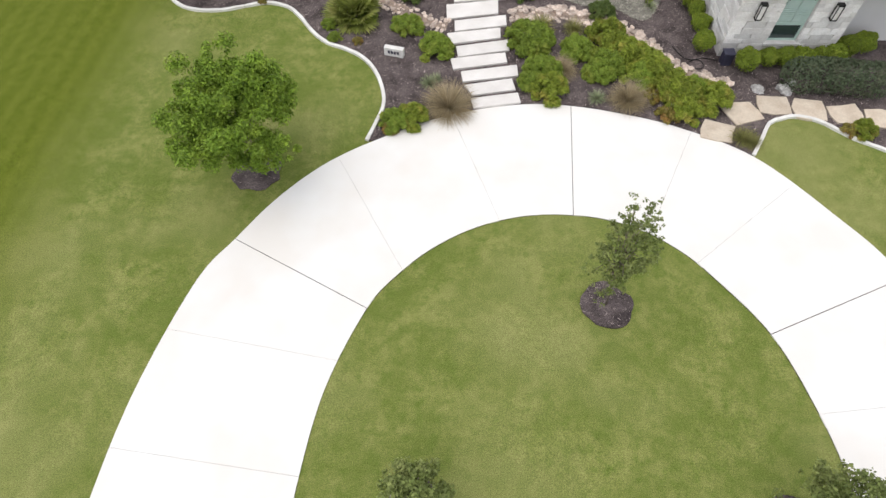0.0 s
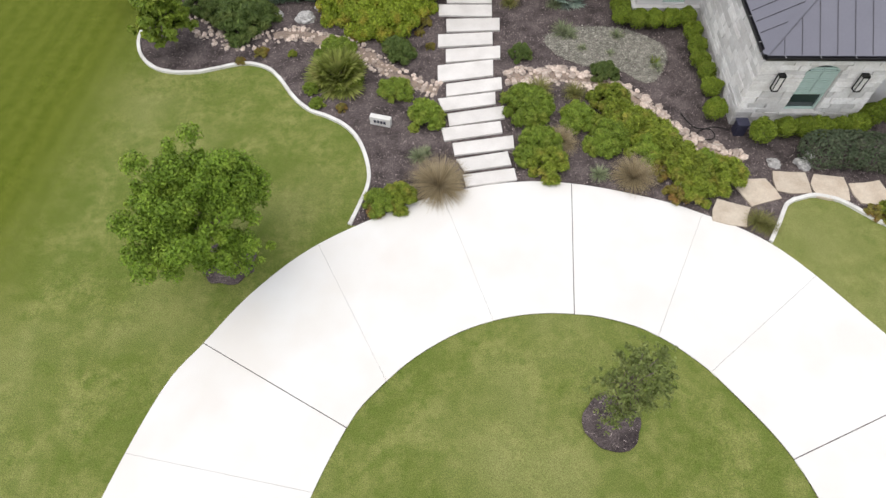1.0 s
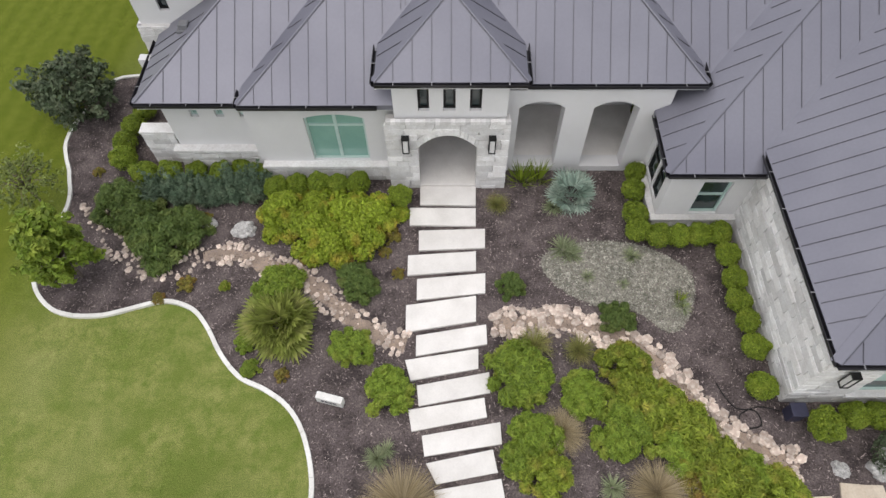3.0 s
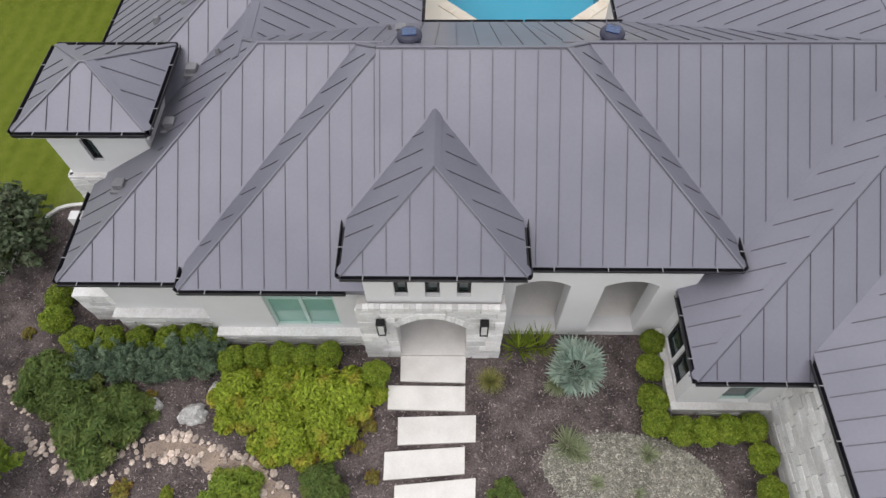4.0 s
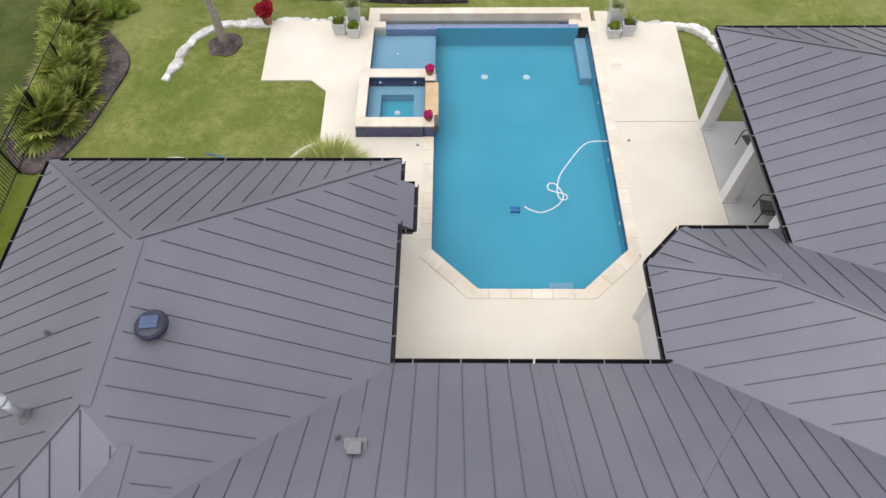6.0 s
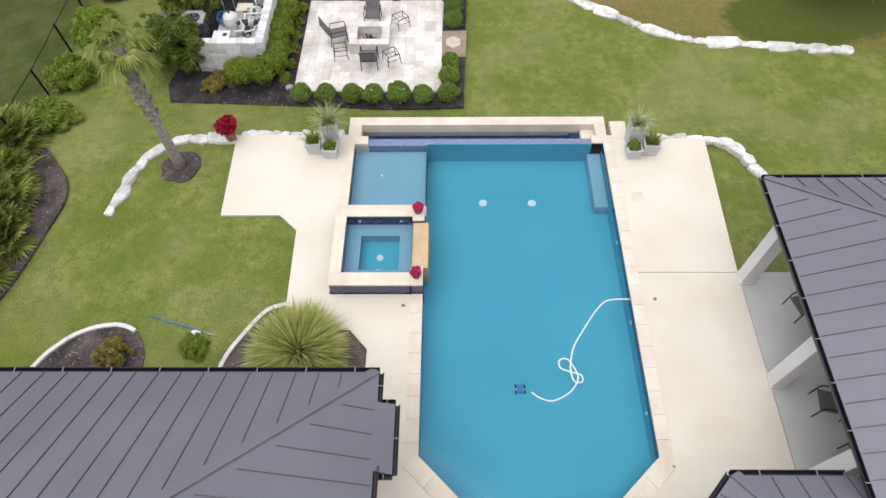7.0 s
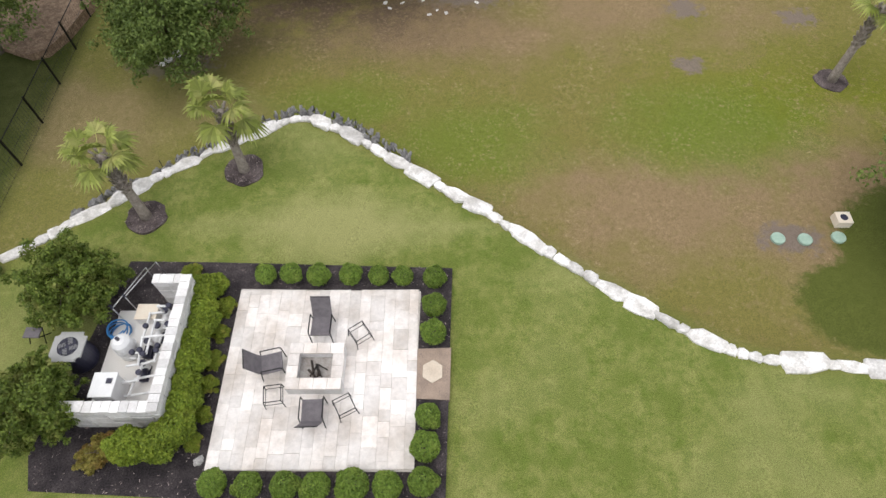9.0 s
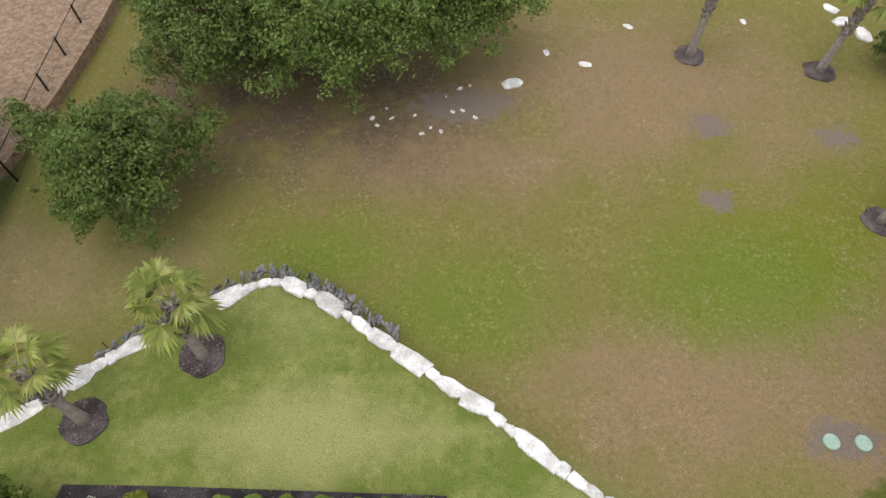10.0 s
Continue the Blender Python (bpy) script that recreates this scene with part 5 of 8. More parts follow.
# vanishing edge and its catch basin
box("weir", 3.6, 10.98, 55.206, 55.5, -0.6, 0.362, MOSAIC, pool, "glittering blue mosaic weir wall", 0.03)
box("basin_floor", 3.3, 11.2, 55.5, 56.1, -0.6, -0.1, TILE, pool)
box("basin_wall", 3.04, 11.48, 56.06, 56.42, -0.7, 0.42, COPING, pool, "cream stone topped outer wall", 0.015)
box("basin_end", 3.04, 3.46, 55.5, 56.06, -0.7, 0.42, COPING, pool, "", 0.015)
box("basin_end", 11.12, 11.48, 55.5, 56.06, -0.7, 0.42, COPING, pool, "", 0.015)
box("weir_end", 3.0, 3.72, 55.18, 55.52, -0.6, Z_DECK + 0.03, COPING, pool, "", 0.015)
box("weir_end", 10.94, 11.62, 55.2, 55.52, -0.6, Z_DECK + 0.03, COPING, pool, "", 0.015)
box("basin_step", 10.7, 11.12, 55.55, 56.05, -0.6, 0.16, COPING, pool, "", 0.01)
box("basin_step", 10.35, 10.7, 55.55, 56.05, -0.6, 0.0, TILE, pool)
box("stone_slab", 11.64, 12.16, 55.45, 56.22, -0.5, 0.4, COPING, pool, "cream stone slab", 0.015)
basin_w = link_mesh("basin_water", [(3.46, 55.5, 0.08), (11.12, 55.5, 0.08), (11.12, 56.06, 0.08), (3.46, 56.06, 0.08)], [(0, 1, 2, 3)], WATER, pool, "dark still water")
basin_w.visible_shadow = False
# raised spa
spa = new("spa")
spa.parent = pool
Z_SPA = 0.96
for x0, x1, y0, y1 in ((3.08, 5.3, 49.7, 50.1), (3.08, 5.3, 51.97, 52.38), (3.08, 3.4, 50.1, 51.97), (5.3, 5.64, 49.7, 50.28), (5.3, 5.64, 51.82, 52.38)):
    box("spa_wall", x0 + 0.02, x1 - 0.02 if x1 < 5.5 else x1, y0 + 0.02, y1 - 0.02, -0.1, Z_SPA - 0.06, TILE, spa, "dark blue tiled spa wall")
    box("spa_coping", x0, x1, y0, y1, Z_SPA - 0.06, Z_SPA, COPING, spa, "cream stone coping", 0.012)
box("spa_ledge", 3.0, 5.66, 52.37, 52.71, -0.3, 0.435, COPING, spa)
box("spillway", 5.3, 5.76, 50.29, 51.81, 0.0, 0.86, surface("tan_spillway_stone", (0.52, 0.37, 0.20), (0.60, 0.45, 0.27), 3, 40, 0.6, 0.2, 0.004, fleck=0.1), spa, "tan stone spillway", 0.012)
v = [(3.4, 50.1), (5.3, 50.1), (5.3, 51.97), (3.4, 51.97)]
for (x0, y0), (x1, y1) in zip(v, v[1:] + v[:1]):
    link_mesh("spa_lining", [(x0, y0, 0.5), (x1, y1, 0.5), (x1, y1, 0.92), (x0, y0, 0.92)], [(3, 2, 1, 0)], TILE, spa)
for x0, x1, y0, y1 in ((3.4, 5.3, 50.1, 50.43), (3.4, 5.3, 51.57, 51.97), (3.4, 3.8, 50.43, 51.57), (4.92, 5.3, 50.43, 51.57)):
    box("spa_seat", x0, x1, y0, y1, 0.0, 0.53, PLASTER_PALE, spa, "pale blue spa bench", 0.0)
box("spa_floor", 3.7, 5.0, 50.3, 51.7, -0.1, 0.22, PLASTER, spa)
for x, y, z in ((4.35, 51.0, 0.22), (4.3, 50.52, 0.22)):
    lathe("spa_drain", [(0.1, z), (0.1, z + 0.03), (0.06, z + 0.04)], WHITE_PLASTIC, spa, "white drain cover", 16, (x, y, 0))
for x in (3.75, 4.95):
    tube("spa_jet", [(x, 51.97, 0.72), (x, 51.94, 0.72)], 0.04, WHITE_PLASTIC, spa, "", 10)
spa_w = link_mesh("spa_water", [(x, y, 0.85) for x, y in v], [(0, 1, 2, 3)], WATER, spa, "clear spa water")
spa_w.visible_shadow = False

cleaner = thing("pool_cleaner", "blue and white robotic pool cleaner on the pool floor", "pool cleaner", at=(8.2, 47.25, -0.26))
box("body", -0.16, 0.16, -0.2, 0.14, 0.06, 0.2, BLUE_PLASTIC, cleaner, "", 0.04)
box("skirt", -0.2, 0.2, -0.14, 0.08, 0.04, 0.1, WHITE_PLASTIC, cleaner, "white plastic skirt", 0.02)
for x, y in ((-0.19, -0.15), (0.19, -0.15), (-0.19, 0.1), (0.19, 0.1)):
    tube("wheel", [(x - 0.03, y, 0.08), (x + 0.03, y, 0.08)], 0.085, FAN_DARK, cleaner, "", 14)
cleaner.scale = (0.62, 0.62, 0.62)
hose = smooth_line([(8.42, 46.95), (8.62, 46.8), (8.95, 46.73), (9.38, 46.95), (9.62, 47.28), (9.58, 47.55), (9.4, 47.84), (9.2, 47.8), (9.2, 47.6), (9.42, 47.5), (9.72, 47.4), (9.72, 47.22), (9.52, 47.24), (9.46, 47.55), (9.52, 47.9), (9.62, 48.2), (9.9, 48.64), (10.28, 49.18), (10.59, 49.5), (10.89, 49.58), (11.3, 49.58)], 0.06)
hose_ob = thing("floating_hose", "white floating hose looped on the pool water", "hose")
tube("hose", [(x, y, 0.372) for x, y in hose], 0.02, WHITE_PLASTIC, hose_ob, "", 8)
lid_s = thing("deck_hatch", "square cream skimmer hatch flush in the deck", "hatch", at=(12.05, 53.05, Z_DECK))
box("cover", -0.17, 0.17, -0.17, 0.17, -0.02, 0.008, COPING, lid_s, "", 0.004)
for x, y in ((11.95, 49.55), (5.1, 49.35)):
    d_ob = thing("deck_drain", "small grey round deck drain", "drain", "deck drains", (x, y, Z_DECK))
    lathe("grate", [(0.05, -0.02), (0.05, 0.006), (0.03, 0.008)], GREY_METAL, d_ob, "", 14)

# covered patio posts, beam and its chairs
for x, y in ((14.38, 50.02), (14.38, 47.05), (14.38, 44.6)):
    p_ob = thing("patio_post", "square white stucco post holding the patio roof", "post", "patio posts", (x, y, Z_DECK - 0.03))
    box("shaft", 0.0, 0.36, 0.0, 0.36, 0, 2.78, STUCCO, p_ob, "", 0.012)
    box("foot", -0.03, 0.39, -0.03, 0.39, 0, 0.1, STUCCO, p_ob, "", 0.01)
box("patio_beam", 14.4, 14.72, 44.2, 50.9, 2.95, 3.22, STUCCO, house)
box("patio_beam", 14.72, 21.5, 50.5, 50.85, 2.95, 3.22, STUCCO, house)
box("patio_ceiling", 14.2, 21.9, 43.8, 51.3, 3.2, 3.21, FASCIA, house)
box("wall", 19.5, 19.8, 43.9, 50.4, 0.3, 3.2, STUCCO, house)


def bar_set(bm, lines, r):
    for a, b in lines:
        add_tube(bm, [a, b], r, 6)


def sling_chair(x, y, z, turn, label, group):
    """A low sling chair: metal frame with a fabric seat and a raked back."""
    ob = thing("patio_chair", label, "chair", group)
    ob.matrix_basis = pose(x, y, z, 0, 0, turn)
    for s in (-0.29, 0.29):
        bm = bmesh.new()
        add_tube(bm, [(s, 0.34, 0.0), (s, 0.32, 0.58), (s, 0.26, 0.62), (s, -0.22, 0.60), (s, -0.3, 0.0)], 0.017, 6)
        part("leg_frame", bm, BLACK, ob)
    bm = bmesh.new()
    bar_set(bm, [((-0.27, 0.3, 0.40), (0.27, 0.3, 0.40)), ((-0.27, -0.24, 0.36), (0.27, -0.24, 0.36)), ((-0.27, -0.56, 0.98), (0.27, -0.56, 0.98))], 0.016)
    part("cross_bar", bm, BLACK, ob)
    for name, prof in (("seat", [(0.31, 0.41), (0.1, 0.385), (-0.1, 0.37), (-0.24, 0.375)]), ("backrest", [(-0.24, 0.375), (-0.34, 0.52), (-0.45, 0.74), (-0.56, 0.99)])):
        v = [(sx, yy, zz + dz) for dz in (0.0, 0.018) for yy, zz in prof for sx in (-0.27, 0.27)]
        m = len(prof)
        f = []
        for q in range(m - 1):
            a = 2 * q
            f += [(a, a + 1, a + 3, a + 2), (a + 2 * m, a + 2 + 2 * m, a + 3 + 2 * m, a + 1 + 2 * m)]
        f += [(0, 2 * m, 2 * m + 1, 1), (2 * m - 2, 2 * m - 1, 4 * m - 1, 4 * m - 2)]
        f += [(2 * q, 2 * q + 2, 2 * q + 2 + 2 * m, 2 * q + 2 * m) for q in range(m - 1)] + [(2 * q + 1, 2 * q + 1 + 2 * m, 2 * q + 3 + 2 * m, 2 * q + 3) for q in range(m - 1)]
        link_mesh(name, v, f, SLING, ob, "grey woven sling")
    return ob


def side_table(x, y, z, turn):
    """A small square stand: an open black frame on four splayed legs."""
    ob = thing("side_table", "small open square side table frame of thin black metal", "table", "side tables")
    ob.matrix_basis = pose(x, y, z, 0, 0, turn)
    bm = bmesh.new()
    q = [(-0.22, -0.22), (0.22, -0.22), (0.22, 0.22), (-0.22, 0.22)]
    bar_set(bm, [((*q[i], 0.42), (*q[(i + 1) % 4], 0.42)) for i in range(4)], 0.013)
    part("top_frame", bm, BLACK, ob)
    for a, b in q:
        tube("leg", [(a, b, 0.42), (a * 1.15, b * 1.15, 0.0)], 0.013, BLACK, ob, "", 6)
    bm = bmesh.new()
    bar_set(bm, [((*q[i], 0.2), (*q[(i + 1) % 4], 0.2)) for i in range(4)], 0.009)
    part("lower_rail", bm, BLACK, ob)


for x, y, a in ((15.75, 49.2, 105), (15.55, 46.55, 80), (15.9, 45.3, 95)):
    sling_chair(x, y, Z_DECK - 0.012, a, "black metal patio chair under the patio roof", "covered patio chairs")


# planters and pots
def tapered_box(name, w0, w1, h, material, parent, wall_t=0.04, label=""):
    bm = bmesh.new()
    def ring(hw, z):
        return [bm.verts.new((sx * hw, sy * hw, z)) for sx, sy in ((-1, -1), (1, -1), (1, 1), (-1, 1))]
    r = [ring(w0, 0), ring(w1, h - 0.05), ring(w1 + 0.012, h - 0.05), ring(w1 + 0.012, h), ring(w1 - wall_t, h), ring(w1 - wall_t, h - 0.1)]
    for a, b in zip(r, r[1:]):
        for i in range(4):
            bm.faces.new((a[i], a[(i + 1) % 4], b[(i + 1) % 4], b[i]))
    bm.faces.new(r[0][::-1])
    bm.faces.new(r[-1])
    return part(name, bm, material, parent, label)


def planter(x, y, w, h, turn=0):
    ob = thing("planter", "tall grey square planter" if h > 0.6 else "low grey square planter", "planter", "grey planters")
    ob.matrix_basis = pose(x, y, Z_DECK, 0, 0, turn)
    tapered_box("pot", w * 0.78, w, h, GREY_PLASTIC, ob)
    box("soil", -w + 0.06, w - 0.06, -w + 0.06, w - 0.06, h - 0.12, h - 0.07, MULCH, ob, "dark soil")
    return ob


PLANTERS = [(2.05, 54.95, 0.24, 0.5, 2), (2.6, 54.75, 0.23, 0.42, -3), (2.58, 55.3, 0.25, 0.95, 3), (12.12, 54.7, 0.23, 0.42, 4), (12.68, 54.85, 0.25, 0.5, -4), (12.2, 55.2, 0.25, 0.95, 0)]
for p in PLANTERS:
    planter(*p)


def round_pot(x, y, z, r, h):
    ob = thing("flower_pot", "round clay pot of bright flowers", "flower pot", "flower pots", (x, y, z))
    lathe("pot", [(r * 0.65, 0), (r * 0.95, h * 0.8), (r, h), (r * 0.9, h), (r * 0.85, h * 0.8)], TERRACOTTA, ob, "", 20)
    return ob


POTS = [(5.46, 52.12, Z_SPA, 0.15, 0.16), (5.46, 49.98, Z_SPA, 0.15, 0.16), (-0.72, 55.42, 0.36, 0.2, 0.5), (4.95, 41.0, Z_DECK, 0.14, 0.25), (10.4, 41.0, Z_DECK, 0.14, 0.25)]
for p in POTS:
    round_pot(*p)

# ---- fire pit patio ----
ZP = 0.27
patio = thing("fire_pit_patio", "patio of mixed travertine pavers", "patio", kind="structure")
prism("paver_bed", [(0.9, 57.82), (6.02, 57.78), (6.14, 62.82), (0.92, 62.92)], -0.1, ZP - 0.02, surface("paver_joint_sand", (0.50, 0.46, 0.42), (0.58, 0.54, 0.5), 4, 60, 0.95, 0.3, 0.004), patio)
bm = bmesh.new()
add_box(bm, -0.5, 0.5, -0.5, 0.5, -0.5, 0.5)
PAVER_ME = bpy.data.meshes.new("paver")
bm.to_mesh(PAVER_ME)
bm.free()
PAVER_ME.materials.append(PAVER)
rng = random.Random(21)
x = 0.92
while x < 6.05:
    wd = min(rng.choice((0.3, 0.3, 0.4, 0.4)), 6.08 - x)
    if 6.08 - x - wd < 0.12:
        wd = 6.08 - x
    y = 57.83 - rng.uniform(0, 0.3)
    while y < 62.85:
        ln = rng.choice((0.3, 0.4, 0.6, 0.6, 0.8))
        a, b = max(y, 57.83), min(y + ln, 62.86)
        if b - a > 0.06:
            place("paver", PAVER_ME, Matrix.Translation((x + wd / 2, (a + b) / 2, ZP - 0.02 + rng.uniform(0, 0.004))) @ Matrix.Diagonal((wd - 0.005, b - a - 0.005, 0.05, 1)), patio)
        y += ln
    x += wd

pit = thing("fire_pit", "square stone fire pit with charred logs", "fire pit", at=(0, 0, ZP))
FP = (2.72, 4.16, 59.74, 60.98)
for a, b, c, d in ((FP[0], FP[1], FP[2], FP[2] + 0.26), (FP[0], FP[1], FP[3] - 0.26, FP[3]), (FP[0], FP[0] + 0.26, FP[2] + 0.26, FP[3] - 0.26), (FP[1] - 0.26, FP[1], FP[2] + 0.26, FP[3] - 0.26)):
    w_ob = box("pit_wall", a, b, c, d, 0, 0.4, BLOCK, pit, "", 0.01)
    n = max(round(max(b - a, d - c) / 0.4), 1)
    for k in range(n):
        if b - a > d - c:
            box("cap_stone", a + (b - a) * k / n + 0.003, a + (b - a) * (k + 1) / n - 0.003, c - 0.02, d + 0.02, 0.4, 0.46, PAVER, w_ob, "", 0.008)
        else:
            box("cap_stone", a - 0.02, b + 0.02, c + (d - c) * k / n + 0.003 + 0.02 * (k == 0), c + (d - c) * (k + 1) / n - 0.003 - 0.02 * (k == n - 1), 0.4, 0.458, PAVER, w_ob, "", 0.008)
box("ash_bed", FP[0] + 0.26, FP[1] - 0.26, FP[2] + 0.26, FP[3] - 0.26, 0.0, 0.14, surface("grey_ash", (0.30, 0.27, 0.25), (0.42, 0.40, 0.38), 5, 40, 0.95, 0.6, 0.02), pit, "pale grey ash")
CHAR = surface("charred_log", (0.02, 0.018, 0.017), (0.07, 0.055, 0.045), 8, 40, 0.95, 0.8, 0.02)
for k in range(7):
    a = rng.uniform(0, 3.14)
    cx, cy = 3.44 + rng.uniform(-0.15, 0.15), 60.33 + rng.uniform(-0.13, 0.13)
    tube("log", [(cx - 0.17 * math.cos(a), cy - 0.17 * math.sin(a), 0.17 + 0.015 * k), (cx + 0.17 * math.cos(a), cy + 0.17 * math.sin(a), 0.19 + 0.02 * k)], rng.uniform(0.018, 0.035), CHAR, pit, "", 7)
sling_chair(3.47, 61.55, ZP, 180, "grey sling patio chair facing the fire pit", "fire pit chairs")
sling_chair(2.25, 60.45, ZP, -78, "grey sling patio chair facing the fire pit", "fire pit chairs")
sling_chair(3.5, 59.15, ZP, 2, "grey sling patio chair facing the fire pit", "fire pit chairs")
for x, y, a in ((2.42, 59.62, 8), (4.28, 59.33, 28), (4.52, 61.35, 35)):
    side_table(x, y, ZP, a)

BED_BACK = [(-3.3, 57.35), (4.4, 56.98), (6.84, 57.1), (7.05, 63.6), (0.0, 63.85), (-2.6, 63.9), (-3.6, 58.2)]
mulch_bed("mulch_bed", BED_BACK, 0.235, "black mulch bed round the fire pit patio", 1800, 9, BLACK_MULCH)
prism("paver_bed", [(6.05, 59.62), (6.95, 59.58), (7.0, 61.05), (6.08, 61.02)], 0.1, 0.262, SAND, patio, "tan gravel step-through")
hexa = [(6.5 + 0.3 * math.cos(a), 60.36 + 0.33 * math.sin(a)) for a in (k * math.pi / 3 + 0.5 for k in range(6))]
tagged(prism("stepping_stone", hexa, 0.2, 0.29, FLAG, bevel=0.01), "tan six-sided stepping stone in gravel", "stepping stone")

# ---- pool equipment yard ----
yard = thing("equipment_screen", "low pale stone block wall round the pool pumps", "screen wall", at=(0, 0, 0.22))
YARD_RUNS = [(-0.32, -0.08, 58.9, 62.7), (-1.1, -0.32, 62.46, 62.7), (-2.55, -0.32, 58.9, 59.14)]
for k, (a, b, c, d) in enumerate(YARD_RUNS):
    w_ob = box("screen_panel", a + 0.03, b - 0.03, c + 0.03, d - 0.03, 0, 1.2, MORTAR, yard)
    ln, wide = (d - c, b - a) if d - c > b - a else (b - a, d - c)
    upright = d - c > b - a
    for row in range(6):
        n = max(round(ln / 0.5), 1)
        for q in range(n):
            u0, u1 = ln * q / n + 0.006, ln * (q + 1) / n - 0.006
            g = 0.008 * rng.random()
            bx = (a - g, b + g, c + u0, c + u1) if upright else (a + u0, a + u1, c - g, d + g)
            m = Matrix.Translation(((bx[0] + bx[1]) / 2, (bx[2] + bx[3]) / 2, row * 0.2 + 0.1)) @ Matrix.Diagonal((bx[1] - bx[0], bx[3] - bx[2], 0.19, 1))
            place("stone_block", rng.choice(block_boxes), m, w_ob)
    n = max(round(ln / 0.22), 1)
    for q in range(n):
        u0, u1 = ln * q / n + 0.004, ln * (q + 1) / n - 0.004
        bx = (a - 0.02, b + 0.02, c + u0, c + u1) if upright else (a + u0, a + u1, c - 0.02, d + 0.02)
        m = Matrix.Translation(((bx[0] + bx[1]) / 2, (bx[2] + bx[3]) / 2, 1.225 + 0.006 * rng.random())) @ Matrix.Diagonal((bx[1] - bx[0], bx[3] - bx[2], 0.06, 1))
        place("cap_block", rng.choice(block_boxes), m, w_ob)
ZY = 0.24
slab_e = tagged(box("equipment_pad", -2.4, -0.52, 59.35, 62.2, ZY - 0.1, ZY + 0.07, CONCRETE), "pale concrete pad under the pool pumps", "concrete pad", kind="structure")
ac = thing("air_conditioner", "black outdoor air-conditioner with a grey top grille", "air conditioner", at=(-3.0, 60.75, ZY))
lathe("casing", [(0.4, 0), (0.42, 0.05), (0.42, 0.8), (0.40, 0.84)], FAN_DARK, ac, "", 4 * 8)
bm = bmesh.new()
add_box(bm, -0.42, 0.42, -0.42, 0.42, 0.82, 0.87)
bmesh.ops.bevel(bm, geom=[e for e in bm.edges if abs(e.verts[0].co.z - e.verts[1].co.z) > 0.01], offset=0.12, segments=3, affect="EDGES")
part("top_panel", bm, surface("pale_grey_steel", (0.34, 0.34, 0.33), (0.4, 0.4, 0.39), 4, 30, 0.5, 0, fleck=0.06), ac, "pale grey steel top")
lathe("fan_well", [(0.27, 0.872), (0.27, 0.876), (0.02, 0.877)], FAN_DARK, ac, "black fan opening", 28)
for q in range(4):
    bm = bmesh.new()
    add_box(bm, 0.04, 0.24, -0.06, 0.06, 0.878, 0.886, Matrix.Rotation(q * math.pi / 2 + 0.4, 4, "Z") @ Matrix.Rotation(0.1, 4, "X"))
    part("fan_blade", bm, GREY_METAL, ac)
for r in (0.1, 0.17, 0.24):
    bm = bmesh.new()
    ring = [(r * math.cos(t), r * math.sin(t), 0.9) for t in np.linspace(0, 2 * math.pi, 25)]
    add_tube(bm, ring, 0.005, 5, False)
    part("grille_ring", bm, BLACK, ac)
filt = thing("sand_filter", "round white pool filter tank", "filter tank", at=(-1.68, 60.9, ZY + 0.07))
lathe("tank", [(0.22, 0), (0.27, 0.08), (0.27, 0.62), (0.24, 0.76), (0.15, 0.86), (0.05, 0.9)], WHITE_PLASTIC, filt, "", 26)
lathe("clamp_band", [(0.28, 0.4), (0.285, 0.42), (0.285, 0.46), (0.28, 0.48)], STEEL, filt, "", 26)
lathe("gauge", [(0.05, 0.9), (0.05, 0.99), (0.03, 1.0)], FAN_DARK, filt, "", 12)
heater = thing("pool_heater", "white cabinet pool heater", "pool heater", at=(-1.75, 59.72, ZY + 0.07))
box("cabinet", -0.3, 0.25, -0.3, 0.3, 0, 0.72, WHITE_PLASTIC, heater, "", 0.03)
box("front_panel", -0.26, 0.21, -0.315, -0.3, 0.08, 0.5, GREY_METAL, heater, "grey front panel")
box("lid", -0.33, 0.28, -0.33, 0.33, 0.72, 0.79, WHITE_PLASTIC, heater, "", 0.03)
box("switch_cover", 0.05, 0.19, 0.02, 0.16, 0.79, 0.82, FAN_DARK, heater, "black control cover", 0.01)
for k, (x, y) in enumerate(((-1.0, 61.3), (-1.15, 60.85), (-0.9, 61.75), (-1.1, 60.2))):
    pump = thing("pool_pump", "white and black pool circulation pump", "pump", "pool pumps", (x, y, ZY + 0.07))
    tube("motor", [(-0.05, -0.16, 0.16), (-0.05, 0.18, 0.16)], 0.1, FAN_DARK if k % 2 else WHITE_PLASTIC, pump, "", 14)
    lathe("strainer", [(0.1, 0.02), (0.12, 0.1), (0.12, 0.28), (0.09, 0.33)], WHITE_PLASTIC, pump, "", 16, (-0.05, 0.27, 0))
    lathe("strainer_lid", [(0.1, 0.33), (0.1, 0.38), (0.05, 0.39)], FAN_DARK, pump, "", 16, (-0.05, 0.27, 0))
    box("foot", -0.14, 0.06, -0.12, 0.3, 0.0, 0.05, FAN_DARK, pump)
pipes = thing("pool_pipes", "white plastic pool plumbing with black valves", "pipework", at=(0, 0, ZY + 0.07))
